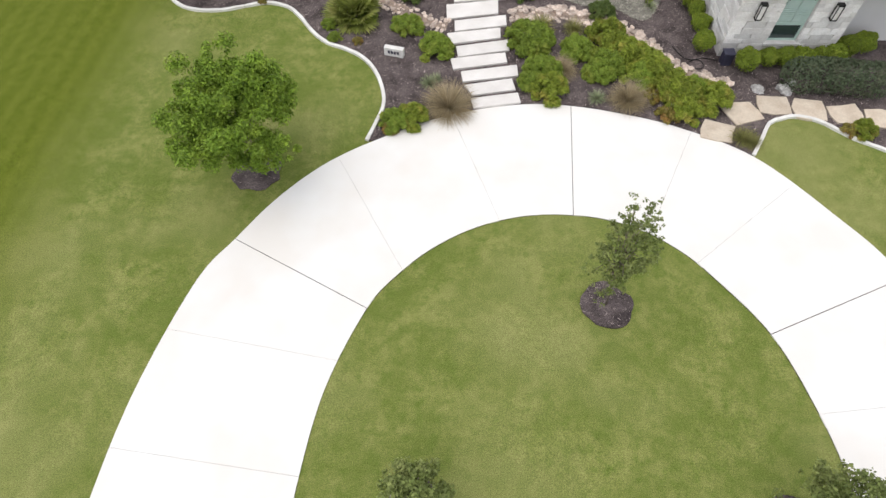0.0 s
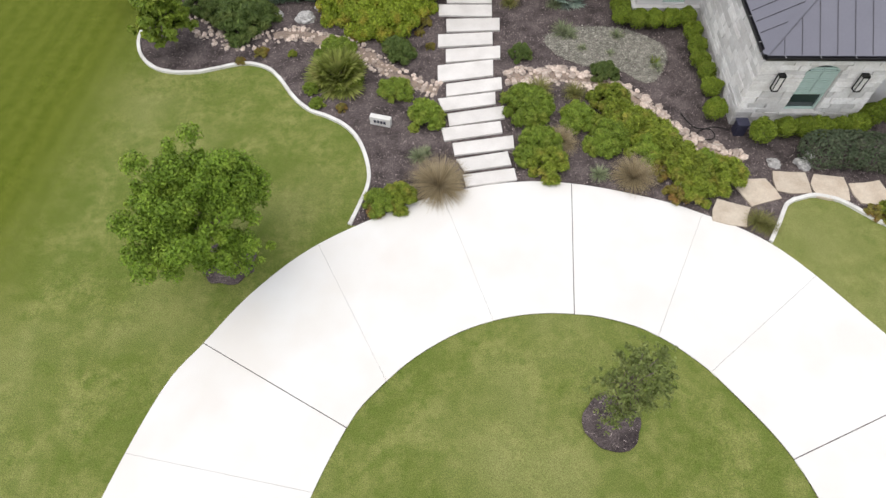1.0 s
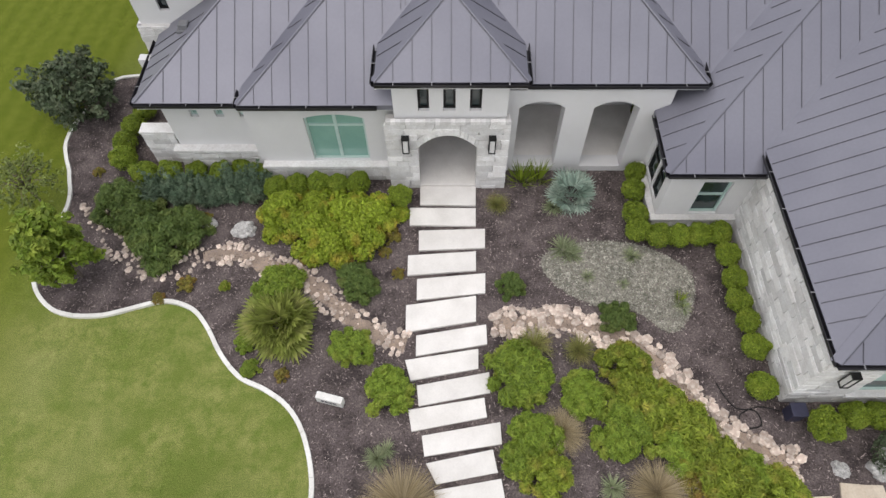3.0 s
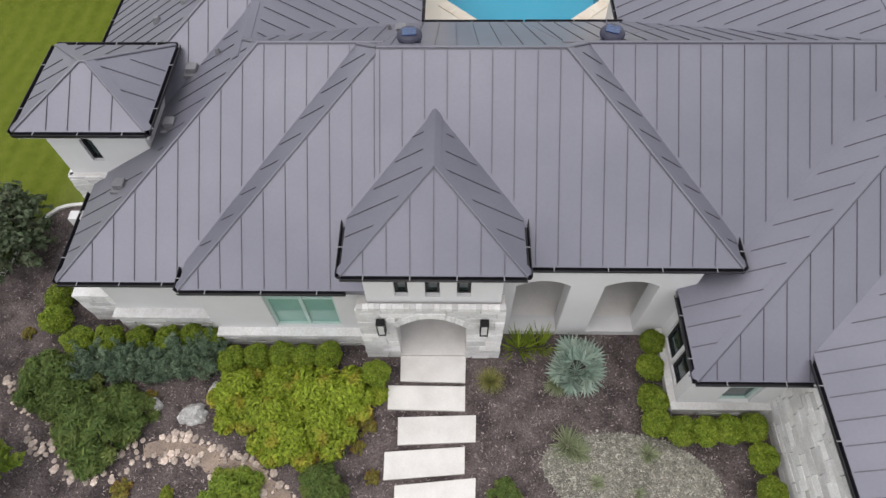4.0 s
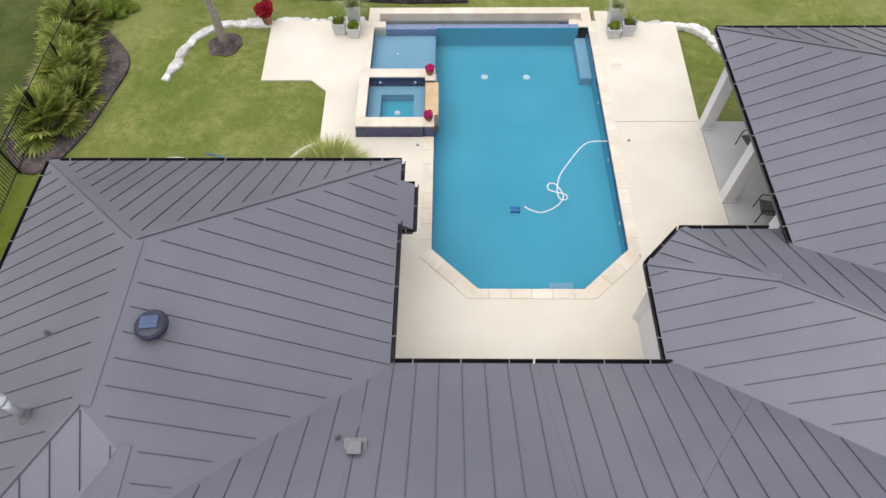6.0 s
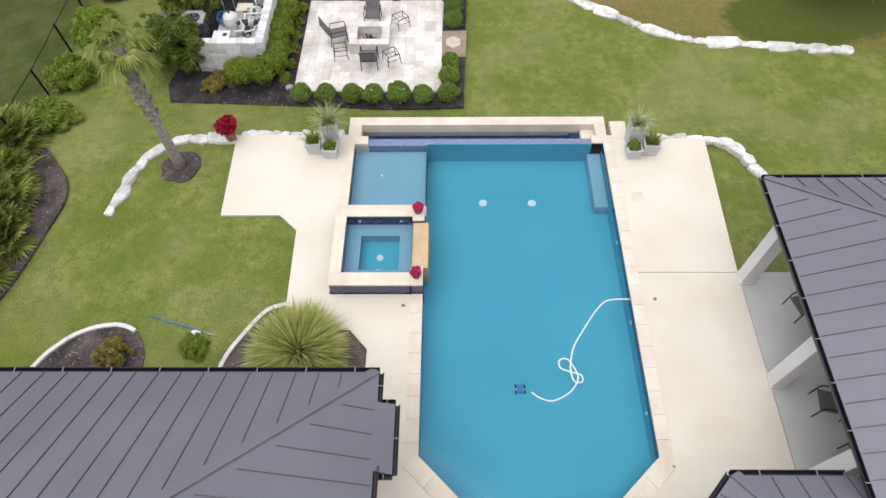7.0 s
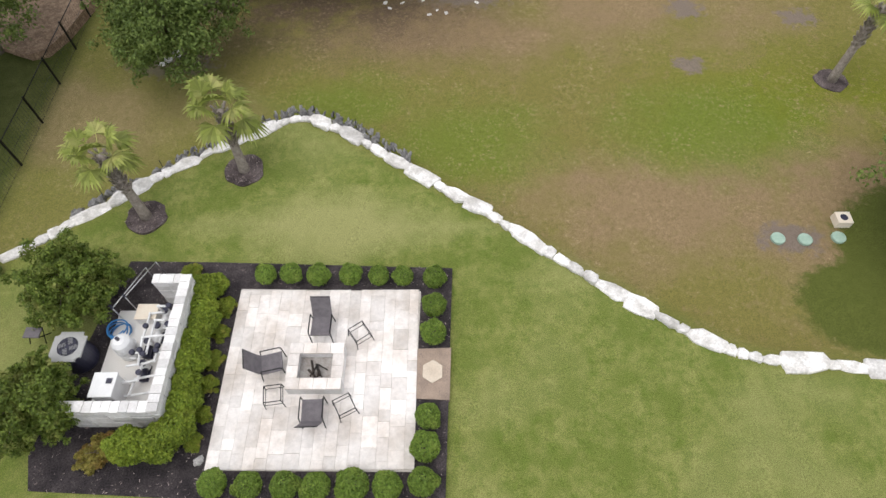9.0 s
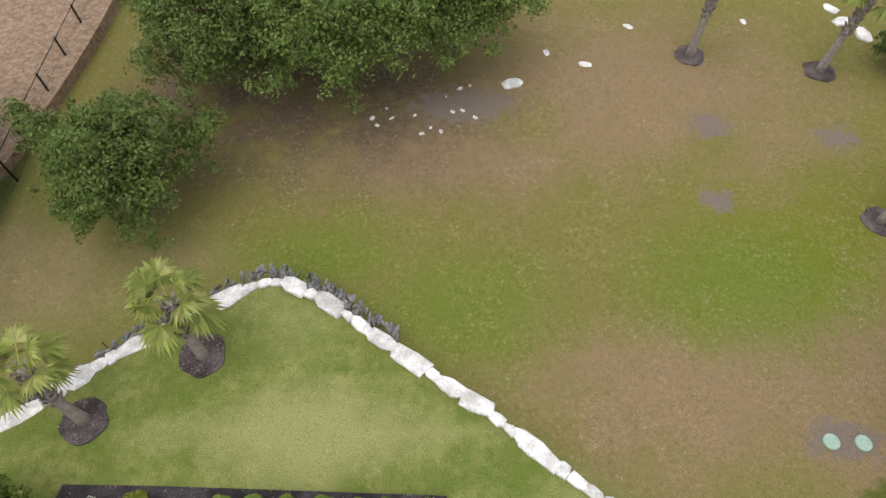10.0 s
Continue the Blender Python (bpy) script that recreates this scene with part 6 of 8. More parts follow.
for pts in ([(-1.68, 60.65, 0.25), (-1.35, 60.65, 0.25), (-1.35, 60.65, 0.6), (-1.0, 60.65, 0.6), (-1.0, 61.6, 0.6), (-0.75, 61.6, 0.6), (-0.75, 61.6, 0.1)], [(-1.5, 59.9, 0.45), (-1.1, 59.95, 0.45), (-1.1, 60.4, 0.45), (-0.8, 60.5, 0.45), (-0.8, 61.2, 0.45)], [(-1.45, 59.6, 0.25), (-0.8, 59.7, 0.25), (-0.72, 60.3, 0.25), (-0.72, 61.9, 0.25)], [(-1.3, 61.1, 0.4), (-1.3, 61.9, 0.4), (-0.95, 61.95, 0.4), (-0.95, 61.95, 0.75), (-0.65, 61.95, 0.75)], [(-0.62, 59.6, 0.12), (-0.62, 61.3, 0.12)], [(-0.55, 59.5, 0.5), (-0.5, 60.6, 0.5), (-0.78, 60.75, 0.5), (-0.78, 60.75, 0.1)], [(-1.45, 60.3, 0.55), (-1.15, 60.35, 0.55), (-1.15, 61.05, 0.72), (-0.55, 61.1, 0.72), (-0.55, 61.8, 0.72)], [(-0.5, 60.2, 0.3), (-1.25, 60.05, 0.3), (-1.3, 59.6, 0.3)], [(-1.2, 61.6, 0.2), (-0.5, 61.5, 0.2), (-0.45, 62.1, 0.2)]):
    bm = bmesh.new()
    for a, b in zip(pts, pts[1:]):
        add_tube(bm, [a, b], 0.033, 9)
    for a in pts[1:-1]:
        bmesh.ops.create_uvsphere(bm, u_segments=9, v_segments=6, radius=0.045, matrix=Matrix.Translation(a))
    part("pipe_run", bm, WHITE_PLASTIC, pipes, "", True)
for x, y, z in ((-1.35, 60.65, 0.64), (-1.1, 60.15, 0.5), (-0.8, 60.9, 0.5), (-1.3, 61.5, 0.45), (-0.65, 61.95, 0.78), (-1.05, 60.6, 0.66), (-0.78, 60.75, 0.55), (-0.55, 61.4, 0.77), (-1.15, 60.7, 0.68)):
    lathe("valve", [(0.06, 0), (0.075, 0.02), (0.075, 0.09), (0.04, 0.11)], FAN_DARK, pipes, "black valve body", 12, (x, y, z - 0.05))
coil = thing("hose_coil", "coiled blue vacuum hose", "hose", at=(-2.15, 61.5, ZY + 0.05))
bm = bmesh.new()
add_tube(bm, [((0.26 + 0.03 * math.sin(t * 1.3)) * math.cos(t), (0.26 + 0.03 * math.sin(t * 1.3)) * math.sin(t), 0.04 + 0.012 * t + 0.03 * math.sin(t * 2.1)) for t in np.linspace(0, 31, 160)], 0.018, 6)
part("coil", bm, BLUE_PLASTIC, coil, "", True)
tub = thing("storage_bin", "pale grey storage bin beside the pumps", "bin", at=(-1.45, 62.0, ZY + 0.07))
box("body", -0.28, 0.28, -0.22, 0.22, 0, 0.3, CONCRETE, tub, "", 0.02)
box("lid", -0.3, 0.3, -0.24, 0.24, 0.3, 0.34, COPING, tub, "", 0.015)
for k, (a, b) in enumerate((((-2.2, 61.9, ZY + 0.8), (-1.75, 63.3, ZY + 0.6)), ((-1.9, 62.2, ZY + 0.9), (-1.5, 63.5, ZY + 0.6)))):
    pole = thing("pool_pole", "long aluminium pool pole", "pole", "pool poles")
    tube("pole", [a, b], 0.016, STEEL, pole)
    lathe("grip", [(0.03, 0), (0.03, 0.12)], FAN_DARK, pole, "", 10, a)
    tube("prop", [(a[0], a[1], a[2]), (a[0], a[1], ZY)], 0.016, STEEL, pole)
    tube("prop", [(b[0], b[1], b[2]), (b[0], b[1], ZY)], 0.016, STEEL, pole)
arm = thing("dog_waste_chair", "dark folding stool standing on the grass", "stool", at=(-4.3, 61.3, 0.42))
box("seat", -0.22, 0.22, -0.16, 0.16, 0.36, 0.4, SLING, arm, "", 0.01)
for s in (-0.2, 0.2):
    tube("leg", [(s, -0.15, 0.37), (s * 1.1, 0.16, 0.0)], 0.014, BLACK, arm)
    tube("leg", [(s, 0.15, 0.37), (s * 1.1, -0.16, 0.0)], 0.014, BLACK, arm)
arm.name = "folding_stool"

# pool skimmer net on the lawn
net = thing("skimmer_net", "blue pole with a white leaf net leaning by the bed", "pool net", at=(-0.4, 48.3, 0.36))
tube("pole", [(-1.35, 0.75, 0.04), (0.1, 0.32, 0.05)], 0.017, BLUE_PLASTIC, net)
tube("pole", [(0.1, 0.32, 0.05), (0.55, 0.18, 0.05)], 0.014, STEEL, net)
lathe("net", [(0.16, 0.0), (0.17, 0.03), (0.15, 0.04), (0.05, 0.02)], WHITE_PLASTIC, net, "", 20, (-0.02, 0.18, 0.02))

# bed behind the west wing, with its white edging
BED_WEST = smooth_line([(0.55, 47.9), (0.95, 48.6), (1.4, 49.2), (1.88, 49.35)], 0.2) + [(2.6, 49.0), (3.4, 48.63), (3.7, 48.63), (4.18, 48.05), (4.18, 46.2), (0.5, 46.2)]
mulch_bed("mulch_bed", BED_WEST, 0.40, "dark mulch bed with a sago palm", 700, 4)
edging(smooth_line([(0.4, 47.3), (0.55, 47.9), (0.95, 48.6), (1.4, 49.2), (1.9, 49.4)], 0.2), "white concrete edging round the palm bed", 0.38)
west_curve = smooth_line([(-4.6, 47.2), (-4.14, 48.0), (-3.45, 48.58), (-2.55, 48.78), (-1.9, 48.5), (-1.6, 47.9)], 0.2)
mulch_bed("mulch_bed", west_curve + [(-1.6, 46.3), (-4.6, 46.3)], 0.40, "dark mulch bed against the back wall", 500, 6)
edging(west_curve[:-4], "white concrete edging round a back bed", 0.38)

# ---- stones, cobbles, boulders ----


def quarry_mesh(name, seed, material):
    """A rough slab with a nearly flat top and broken, angular sides, of about unit size."""
    g = random.Random(seed)
    n = g.choice((7, 8, 9))
    rim = []
    for k in range(n):
        a = 2 * math.pi * (k + g.uniform(-0.3, 0.3)) / n
        c, d = math.cos(a), math.sin(a)
        rad = 0.5 / (abs(c) ** 5 + abs(d) ** 5) ** 0.2 * g.uniform(0.88, 1.1)
        rim.append((rad * c, rad * d))
    bm = bmesh.new()
    rings = [[bm.verts.new((x * f * g.uniform(0.96, 1.04), y * f * g.uniform(0.96, 1.04), z + g.uniform(-j, j))) for x, y in rim] for f, z, j in ((0.96, -0.05, 0.0), (1.03, 0.22, 0.05), (0.99, 0.39, 0.035), (0.84, 0.46, 0.03), (0.42, 0.48, 0.035))]
    for lo, hi in zip(rings, rings[1:]):
        for k in range(n):
            bm.faces.new((lo[k], lo[(k + 1) % n], hi[(k + 1) % n], hi[k]))
    bm.faces.new(rings[-1])
    me = bpy.data.meshes.new(name)
    bm.to_mesh(me)
    bm.free()
    me.materials.append(material)
    return me


LUMPS = [quarry_mesh("boulder", 300 + k, LIMESTONE) for k in range(12)]
ROCKS = [lump_mesh("rock", 20 + k, WEATHERED, 0.6, 0.8, 3) for k in range(4)]
PEBBLES = [lump_mesh("cobble", 40 + k, COBBLE, 0.25, 0.7, 1) for k in range(6)]
SHARDS = [lump_mesh("shard", 60 + k, surface("dark_grey_slate", (0.14, 0.14, 0.14), (0.30, 0.29, 0.28), 6, 30, 0.9, 0.5, 0.02, vary=0.3), 0.5, 0.5, 1) for k in range(4)]
rng = random.Random(8)
line = smooth_line(STONE_LINE[1:-1], 0.1)
row = thing("garden_wall", "low dry-laid white limestone border across the lawn", "stone border", "")
i = 0
while i < len(line) - 4:
    big = rng.random() < 0.4
    ln = rng.uniform(0.75, 1.25) if big else rng.uniform(0.3, 0.65)
    steps = max(int(ln / 0.1), 2)
    a, b = Vector(line[i]), Vector(line[min(i + steps, len(line) - 1)])
    c, d = (a + b) / 2, b - a
    wd = rng.uniform(0.4, 0.62) if big else rng.uniform(0.26, 0.42)
    place("boulder", rng.choice(LUMPS), turned(c.x, c.y, ground_height(c.x, c.y - 0.5) - 0.14, math.degrees(math.atan2(d.y, d.x)) + rng.uniform(-8, 8), d.length * 1.16, wd, rng.uniform(0.4, 0.55)), row)
    i += steps
slate = thing("slate_border", "upright dark slate pieces behind the stone border", "slate edging")
for k in range(298):
    t = rng.uniform(0, 1)
    x = -5.2 + 10.9 * t
    y = along(STONE_LINE, x) + rng.uniform(0.2, 0.72)
    place("shard", rng.choice(SHARDS), turned(x, y, ground_height(x, along(STONE_LINE, x) - 0.6) - 0.17, rng.uniform(40, 130), rng.uniform(0.2, 0.36), rng.uniform(0.07, 0.13), rng.uniform(0.35, 0.6), rng.uniform(-25, 25), rng.uniform(-25, 25)), slate)
for x in (-4.2, -2.6, 0.5, 2.2, 2.9, 3.7):
    y = along(STONE_LINE, x) + 0.62
    st = thing("garden_stake", "short black metal garden stake", "stake", "garden stakes", (x, y, ground_height(x, y)))
    tube("rod", [(0, 0, -0.1), (0.02, 0.02, 0.75)], 0.014, BLACK, st)


def rock_row(points, z, name, label, sizes, seed, meshes=LUMPS):
    rr = random.Random(seed)
    ob = thing("stone_border", label, "stone border")
    ln = smooth_line(points, 0.1)
    j = 0
    while j < len(ln) - 2:
        s = rr.uniform(*sizes)
        st = max(int(s / 0.1), 1)
        a, b = Vector(ln[j]), Vector(ln[min(j + st, len(ln) - 1)])
        c, d = (a + b) / 2, b - a
        place("boulder", rr.choice(meshes), turned(c.x, c.y, z - 0.08, math.degrees(math.atan2(d.y, d.x)) + rr.uniform(-12, 12), d.length * 1.15, rr.uniform(0.24, 0.36) * (1.3 if s > 0.6 else 1), rr.uniform(0.3, 0.5)), ob)
        j += st


rock_row([(-3.95, 52.4), (-3.69, 53.33), (-3.62, 53.89), (-3.45, 54.5), (-2.89, 55.16), (-2.2, 55.5), (-1.3, 55.42), (-0.6, 55.55)], 0.4, "stones", "curving border of white limestone boulders", (0.45, 0.9), 31)
rock_row([(-0.5, 55.7), (0.5, 55.72), (1.7, 55.72), (2.9, 55.72)], 0.32, "stones", "row of white limestone along the deck", (0.3, 0.55), 32)
rock_row([(13.0, 55.55), (13.7, 55.55), (14.6, 55.5), (15.5, 55.3), (15.8, 54.7), (16.05, 54.2), (16.25, 53.7)], 0.25, "stones", "curving border of white limestone boulders", (0.4, 0.7), 33)
for x, y, s, me_k in ((-1.64, 29.95, 0.5, 0), (-0.55, 29.7, 0.62, 1), (-0.15, 30.4, 0.36, 2), (14.5, 23.15, 0.42, 3), (15.35, 23.12, 0.5, 0), (15.7, 23.5, 0.3, 1), (0.72, 58.05, 0.26, 2), (3.95, 48.35, 0.35, 1)):
    place("landscape_rock", ROCKS[me_k], turned(x, y, ground_height(x, y) + 0.0, s * 300, s, s * 0.8, s * 0.8), None, "rough grey and white weathered rock in mulch", "rock", "landscape rocks")
for x, y, s in ((9.66, 79.05, 0.8), (12.7, 80.2, 0.5), (-4.14, 73.5, 0.6), (-3.75, 74.0, 0.7), (5.0, 77.2, 0.3), (5.6, 76.9, 0.22), (7.6, 78.8, 0.35), (6.9, 78.5, 0.25), (4.2, 76.6, 0.2), (11.2, 80.9, 0.4), (14.8, 82.6, 0.45), (19.8, 82.9, 0.4), (24.0, 82.9, 0.8), (24.6, 82.0, 0.9), (23.8, 83.8, 0.7), (-4.4, 73.0, 0.22)):
    place("field_stone", LUMPS[int(s * 100) % 6], turned(x, y, ground_height(x, y) - 0.06, s * 700, s, s * 0.62, s * 0.4), None, "pale limestone lying in thin turf", "stone", "field stones")
rr = random.Random(91)
for _ in range(16):
    x, y, s = rr.gauss(7.0, 1.3), rr.gauss(77.4, 0.7), rr.uniform(0.1, 0.24)
    place("field_stone", rr.choice(LUMPS), turned(x, y, ground_height(x, y) - 0.03, rr.uniform(0, 360), s, s * 0.7, s * 0.5), None, "small pale stone lying on bare soil", "stone", "field stones")
for p in ((12.78, 21.3, 0.66, 30), (13.75, 22.1, 0.72, 62), (14.83, 22.42, 0.68, 40), (15.95, 22.25, 0.74, 34), (17.05, 22.05, 0.68, 52), (18.1, 21.9, 0.68, 38)):
    rr = random.Random(int(p[0] * 100))
    poly = [(p[0] + p[2] * (rr.uniform(0.86, 1.08) if k % 2 == 0 else rr.uniform(0.68, 0.8)) * math.cos(a), p[1] + p[2] * 0.8 * (rr.uniform(0.86, 1.08) if k % 2 == 0 else rr.uniform(0.68, 0.8)) * math.sin(a)) for k, a in enumerate(radians(p[3]) + q * 2 * math.pi / 8 + rr.uniform(-0.12, 0.12) for q in range(8))]
    tagged(prism("flagstone", poly, -0.02, 0.075, FLAG, bevel=0.018), "irregular tan flagstone in a mulch path", "flagstone", "flagstone path")


def creek(points, width, seed, n, label, bare=0.0, cobbles=(0.05, 0.13, 0.25)):
    """A dry creek: a gravel ribbon with river cobbles along it."""
    rr = random.Random(seed)
    ob = thing("dry_creek", label, "dry creek bed", kind="structure")
    ln = smooth_line(points, 0.15)
    left, right = [], []
    for k, p in enumerate(ln):
        d = (Vector(ln[min(k + 1, len(ln) - 1)]) - Vector(ln[max(k - 1, 0)])).normalized()
        o = Vector((-d.y, d.x)) * width * (0.36 + 0.1 * math.sin(k * 0.9) + 0.06 * math.sin(k * 2.3))
        left.append(tuple(Vector(p) + o))
        right.append(tuple(Vector(p) - o))
    cut = int(len(ln) * bare)
    prism("gravel_ribbon", left[cut:] + right[cut:][::-1], 0.0, 0.038, SAND, ob, "tan gravel")
    for q in range(n):
        k = rr.randrange(len(ln))
        side = rr.choice((-1, -1, 1, 1, 0))
        d = (Vector(ln[min(k + 1, len(ln) - 1)]) - Vector(ln[max(k - 1, 0)])).normalized()
        o = Vector((-d.y, d.x)) * width * (side * rr.uniform(0.22, 0.6) if side else rr.uniform(-0.4, 0.4))
        p = Vector(ln[k]) + o
        s = rr.uniform(cobbles[0], cobbles[1]) if rr.random() < 0.5 else rr.uniform(cobbles[1], cobbles[2])
        place("cobble", rr.choice(PEBBLES), turned(p.x, p.y, 0.02, rr.uniform(0, 360), s, s * rr.uniform(0.7, 1), s * 0.75), ob)
    return ob


creek([(-5.4, 30.8), (-4.5, 29.7), (-3.94, 28.95), (-3.35, 28.55), (-2.4, 28.45), (-1.57, 28.85), (-0.6, 28.95), (0.3, 28.6), (1.26, 28.3), (2.11, 27.55), (2.9, 26.9), (3.66, 26.4), (4.3, 26.2)], 0.62, 51, 400, "dry creek of tan gravel edged with pink-white river cobbles", 0.42)
creek([(6.6, 26.8), (7.3, 26.85), (8.2, 26.9), (9.2, 26.7), (10.0, 26.35), (10.7, 25.8), (11.1, 25.2), (11.6, 24.5), (12.1, 24.0), (12.9, 23.5), (13.6, 23.2)], 0.72, 52, 400, "dry creek packed with pink-white river cobbles", 0.0, (0.1, 0.2, 0.34))
GRAVEL = smooth_line([(7.99, 28.7), (8.44, 27.89), (9.41, 27.35), (10.4, 27.2), (11.02, 26.68), (11.43, 26.61), (11.92, 27.29), (12.15, 28.2), (11.7, 28.8), (10.73, 29.31), (9.5, 29.39), (8.56, 29.21)], 0.25, True)
gravel_bed = thing("gravel_bed", "oval bed of grey-green gravel among mulch", "gravel bed", kind="structure")
prism("gravel", GRAVEL, 0.0, 0.045, GREY_CHIPS, gravel_bed)
rr = random.Random(77)
gv, gf = [], []
for _ in range(14000):
    a = rr.uniform(0, 6.283)
    p = Vector((rr.uniform(7.9, 12.3), rr.uniform(26.5, 29.5)))
    if not inside(GRAVEL, p.x + rr.gauss(0, 0.05), p.y + rr.gauss(0, 0.05)):
        continue
    s = rr.uniform(0.012, 0.03)
    c, n_ = (math.cos(a) * s, math.sin(a) * s), len(gv)
    z = 0.048 + rr.uniform(0, 0.008)
    gv += [(p.x + c[0], p.y + c[1], z), (p.x - c[1], p.y + c[0], z), (p.x - c[0], p.y - c[1], z - 0.004), (p.x + c[1], p.y - c[0], z), (p.x, p.y, z + s * 0.6)]
    gf += [(n_, n_ + 1, n_ + 4), (n_ + 1, n_ + 2, n_ + 4), (n_ + 2, n_ + 3, n_ + 4), (n_ + 3, n_, n_ + 4)]
tagged(link_mesh("gravel_stone", gv, gf, surface("gravel_stone", (0.16, 0.155, 0.13), (0.36, 0.34, 0.29), 7, 40, 0.95, 0, island=0.5, fleck=0.2), gravel_bed, "loose grey gravel stones"), kind="stuff")

# sign stone by the path: its number is drawn as bars
sign = thing("sign_stone", "white stone block sign with dark figures, standing in mulch", "sign", at=(2.52, 24.68, 0.03))
sign.matrix_basis = pose(2.52, 24.68, 0.03, 0, 0, -14)
box("block", -0.34, 0.34, -0.09, 0.09, 0, 0.34, EDGING, sign, "", 0.02)
for k in range(4):
    box("figure_bar", -0.2 + k * 0.105, -0.125 + k * 0.105, -0.094, -0.088, 0.12, 0.24, FAN_DARK, sign, "dark figure bar")
ubox = thing("utility_box", "small black utility box against the stone wall", "utility box", at=(13.72, 24.4, 0.03))
box("body", -0.17, 0.17, -0.15, 0.15, 0, 0.45, FAN_DARK, ubox, "", 0.03)
box("lid", -0.19, 0.19, -0.17, 0.17, 0.45, 0.5, FAN_DARK, ubox, "", 0.02)
hose2 = thing("garden_hose", "black irrigation hose looped on mulch", "hose", at=(0, 0, 0.04))
tube("hose", [(x, y, 0.02) for x, y in smooth_line([(12.1, 25.2), (12.4, 24.6), (12.9, 24.5), (12.95, 24.15), (12.55, 24.1), (12.5, 24.4), (13.0, 24.6), (13.5, 24.5)], 0.08)], 0.014, BLACK, hose2)

# tank lids in the lower yard
for x, y in ((17.4, 65.1), (18.25, 65.06), (19.34, 65.14)):
    lid = thing("tank_lid", "round pale green septic tank lid", "tank lid", "tank lids", (x, y, ground_height(x, y) + 0.02))
    lathe("cover", [(0.22, -0.02), (0.22, 0.06), (0.19, 0.08), (0.05, 0.1)], GREEN_LID, lid, "", 22)
crate = thing("valve_box", "square cream concrete valve box", "valve box", at=(19.6, 65.75, ground_height(19.6, 65.75)))
box("body", -0.24, 0.24, -0.22, 0.22, 0, 0.3, COPING, crate, "", 0.02)
lathe("opening", [(0.12, 0.3), (0.12, 0.305), (0.02, 0.306)], FAN_DARK, crate, "", 18)

# ---- fences ----


def fence_run(points, step, tall, pickets, label):
    """Posts with rails; pickets or wires between them."""
    ob = thing("fence", label, "fence")
    ln = []
    for a, b in zip(points, points[1:]):
        n = max(round((Vector(b) - Vector(a)).length / step), 1)
        ln += [tuple(Vector(a).lerp(Vector(b), k / n)) for k in range(n)]
    ln.append(points[-1])
    g = [ground_height(*p) for p in ln]
    for (x, y), z in zip(ln, g):
        box("post", x - 0.03, x + 0.03, y - 0.03, y + 0.03, z - 0.2, z + tall + 0.05, BLACK, ob)
    for (a, za), (b, zb) in zip(zip(ln, g), list(zip(ln, g))[1:]):
        for h in ((0.15, tall - 0.15, tall) if pickets else (0.05, tall * 0.5, tall)):
            tube("rail", [(*a, za + h), (*b, zb + h)], 0.018 if pickets or h == tall else 0.005, BLACK, ob, "", 6)
        if pickets:
            bm = bmesh.new()
            n = round((Vector(b) - Vector(a)).length / 0.12)
            for k in range(1, n):
                p = Vector(a).lerp(Vector(b), k / n)
                z = za + (zb - za) * k / n
                add_box(bm, p.x - 0.008, p.x + 0.008, p.y - 0.008, p.y + 0.008, z + 0.08, z + tall + 0.03)
            tagged(part("picket", bm, BLACK, ob), kind="stuff")
        else:
            bm = bmesh.new()
            n = round((Vector(b) - Vector(a)).length / 0.16)
            for k in range(1, n):
                p = Vector(a).lerp(Vector(b), k / n)
                add_box(bm, p.x - 0.0025, p.x + 0.0025, p.y - 0.0025, p.y + 0.0025, za, za + tall)
            tagged(part("wire", bm, BLACK, ob), kind="stuff")


fence_run([(-22, 45.9), (-7.5, 45.95), (-7.5, 50.5)], 2.3, 1.2, True, "black iron picket fence across the side lawn")
fence_run([(-7.5, 50.6), (-7.65, 60), (-7.65, 70), (-7.85, 78), (-7.95, 86), (-8.0, 94)], 2.2, 1.2, False, "black metal post and wire fence along the yard")
litter = smooth_line([(-8.1, 74.5), (-8.3, 90), (-22, 92), (-22, 75), (-12, 74)], 0.8, True)
tagged(prism("leaf_litter", litter, -0.8, 0.34, surface("brown_leaf_litter", (0.20, 0.13, 0.085), (0.34, 0.24, 0.16), 5, 22, 0.95, 1.0, 0.03, fleck=0.45)), "brown leaf litter beyond the fence", "leaf litter", kind="structure")

# ---- plants ----
BARE = surface("bare_grey_soil", (0.20, 0.155, 0.105), (0.25, 0.2, 0.15), 2.5, 24, 0.95, 0.8, 0.02, fleck=0.35)


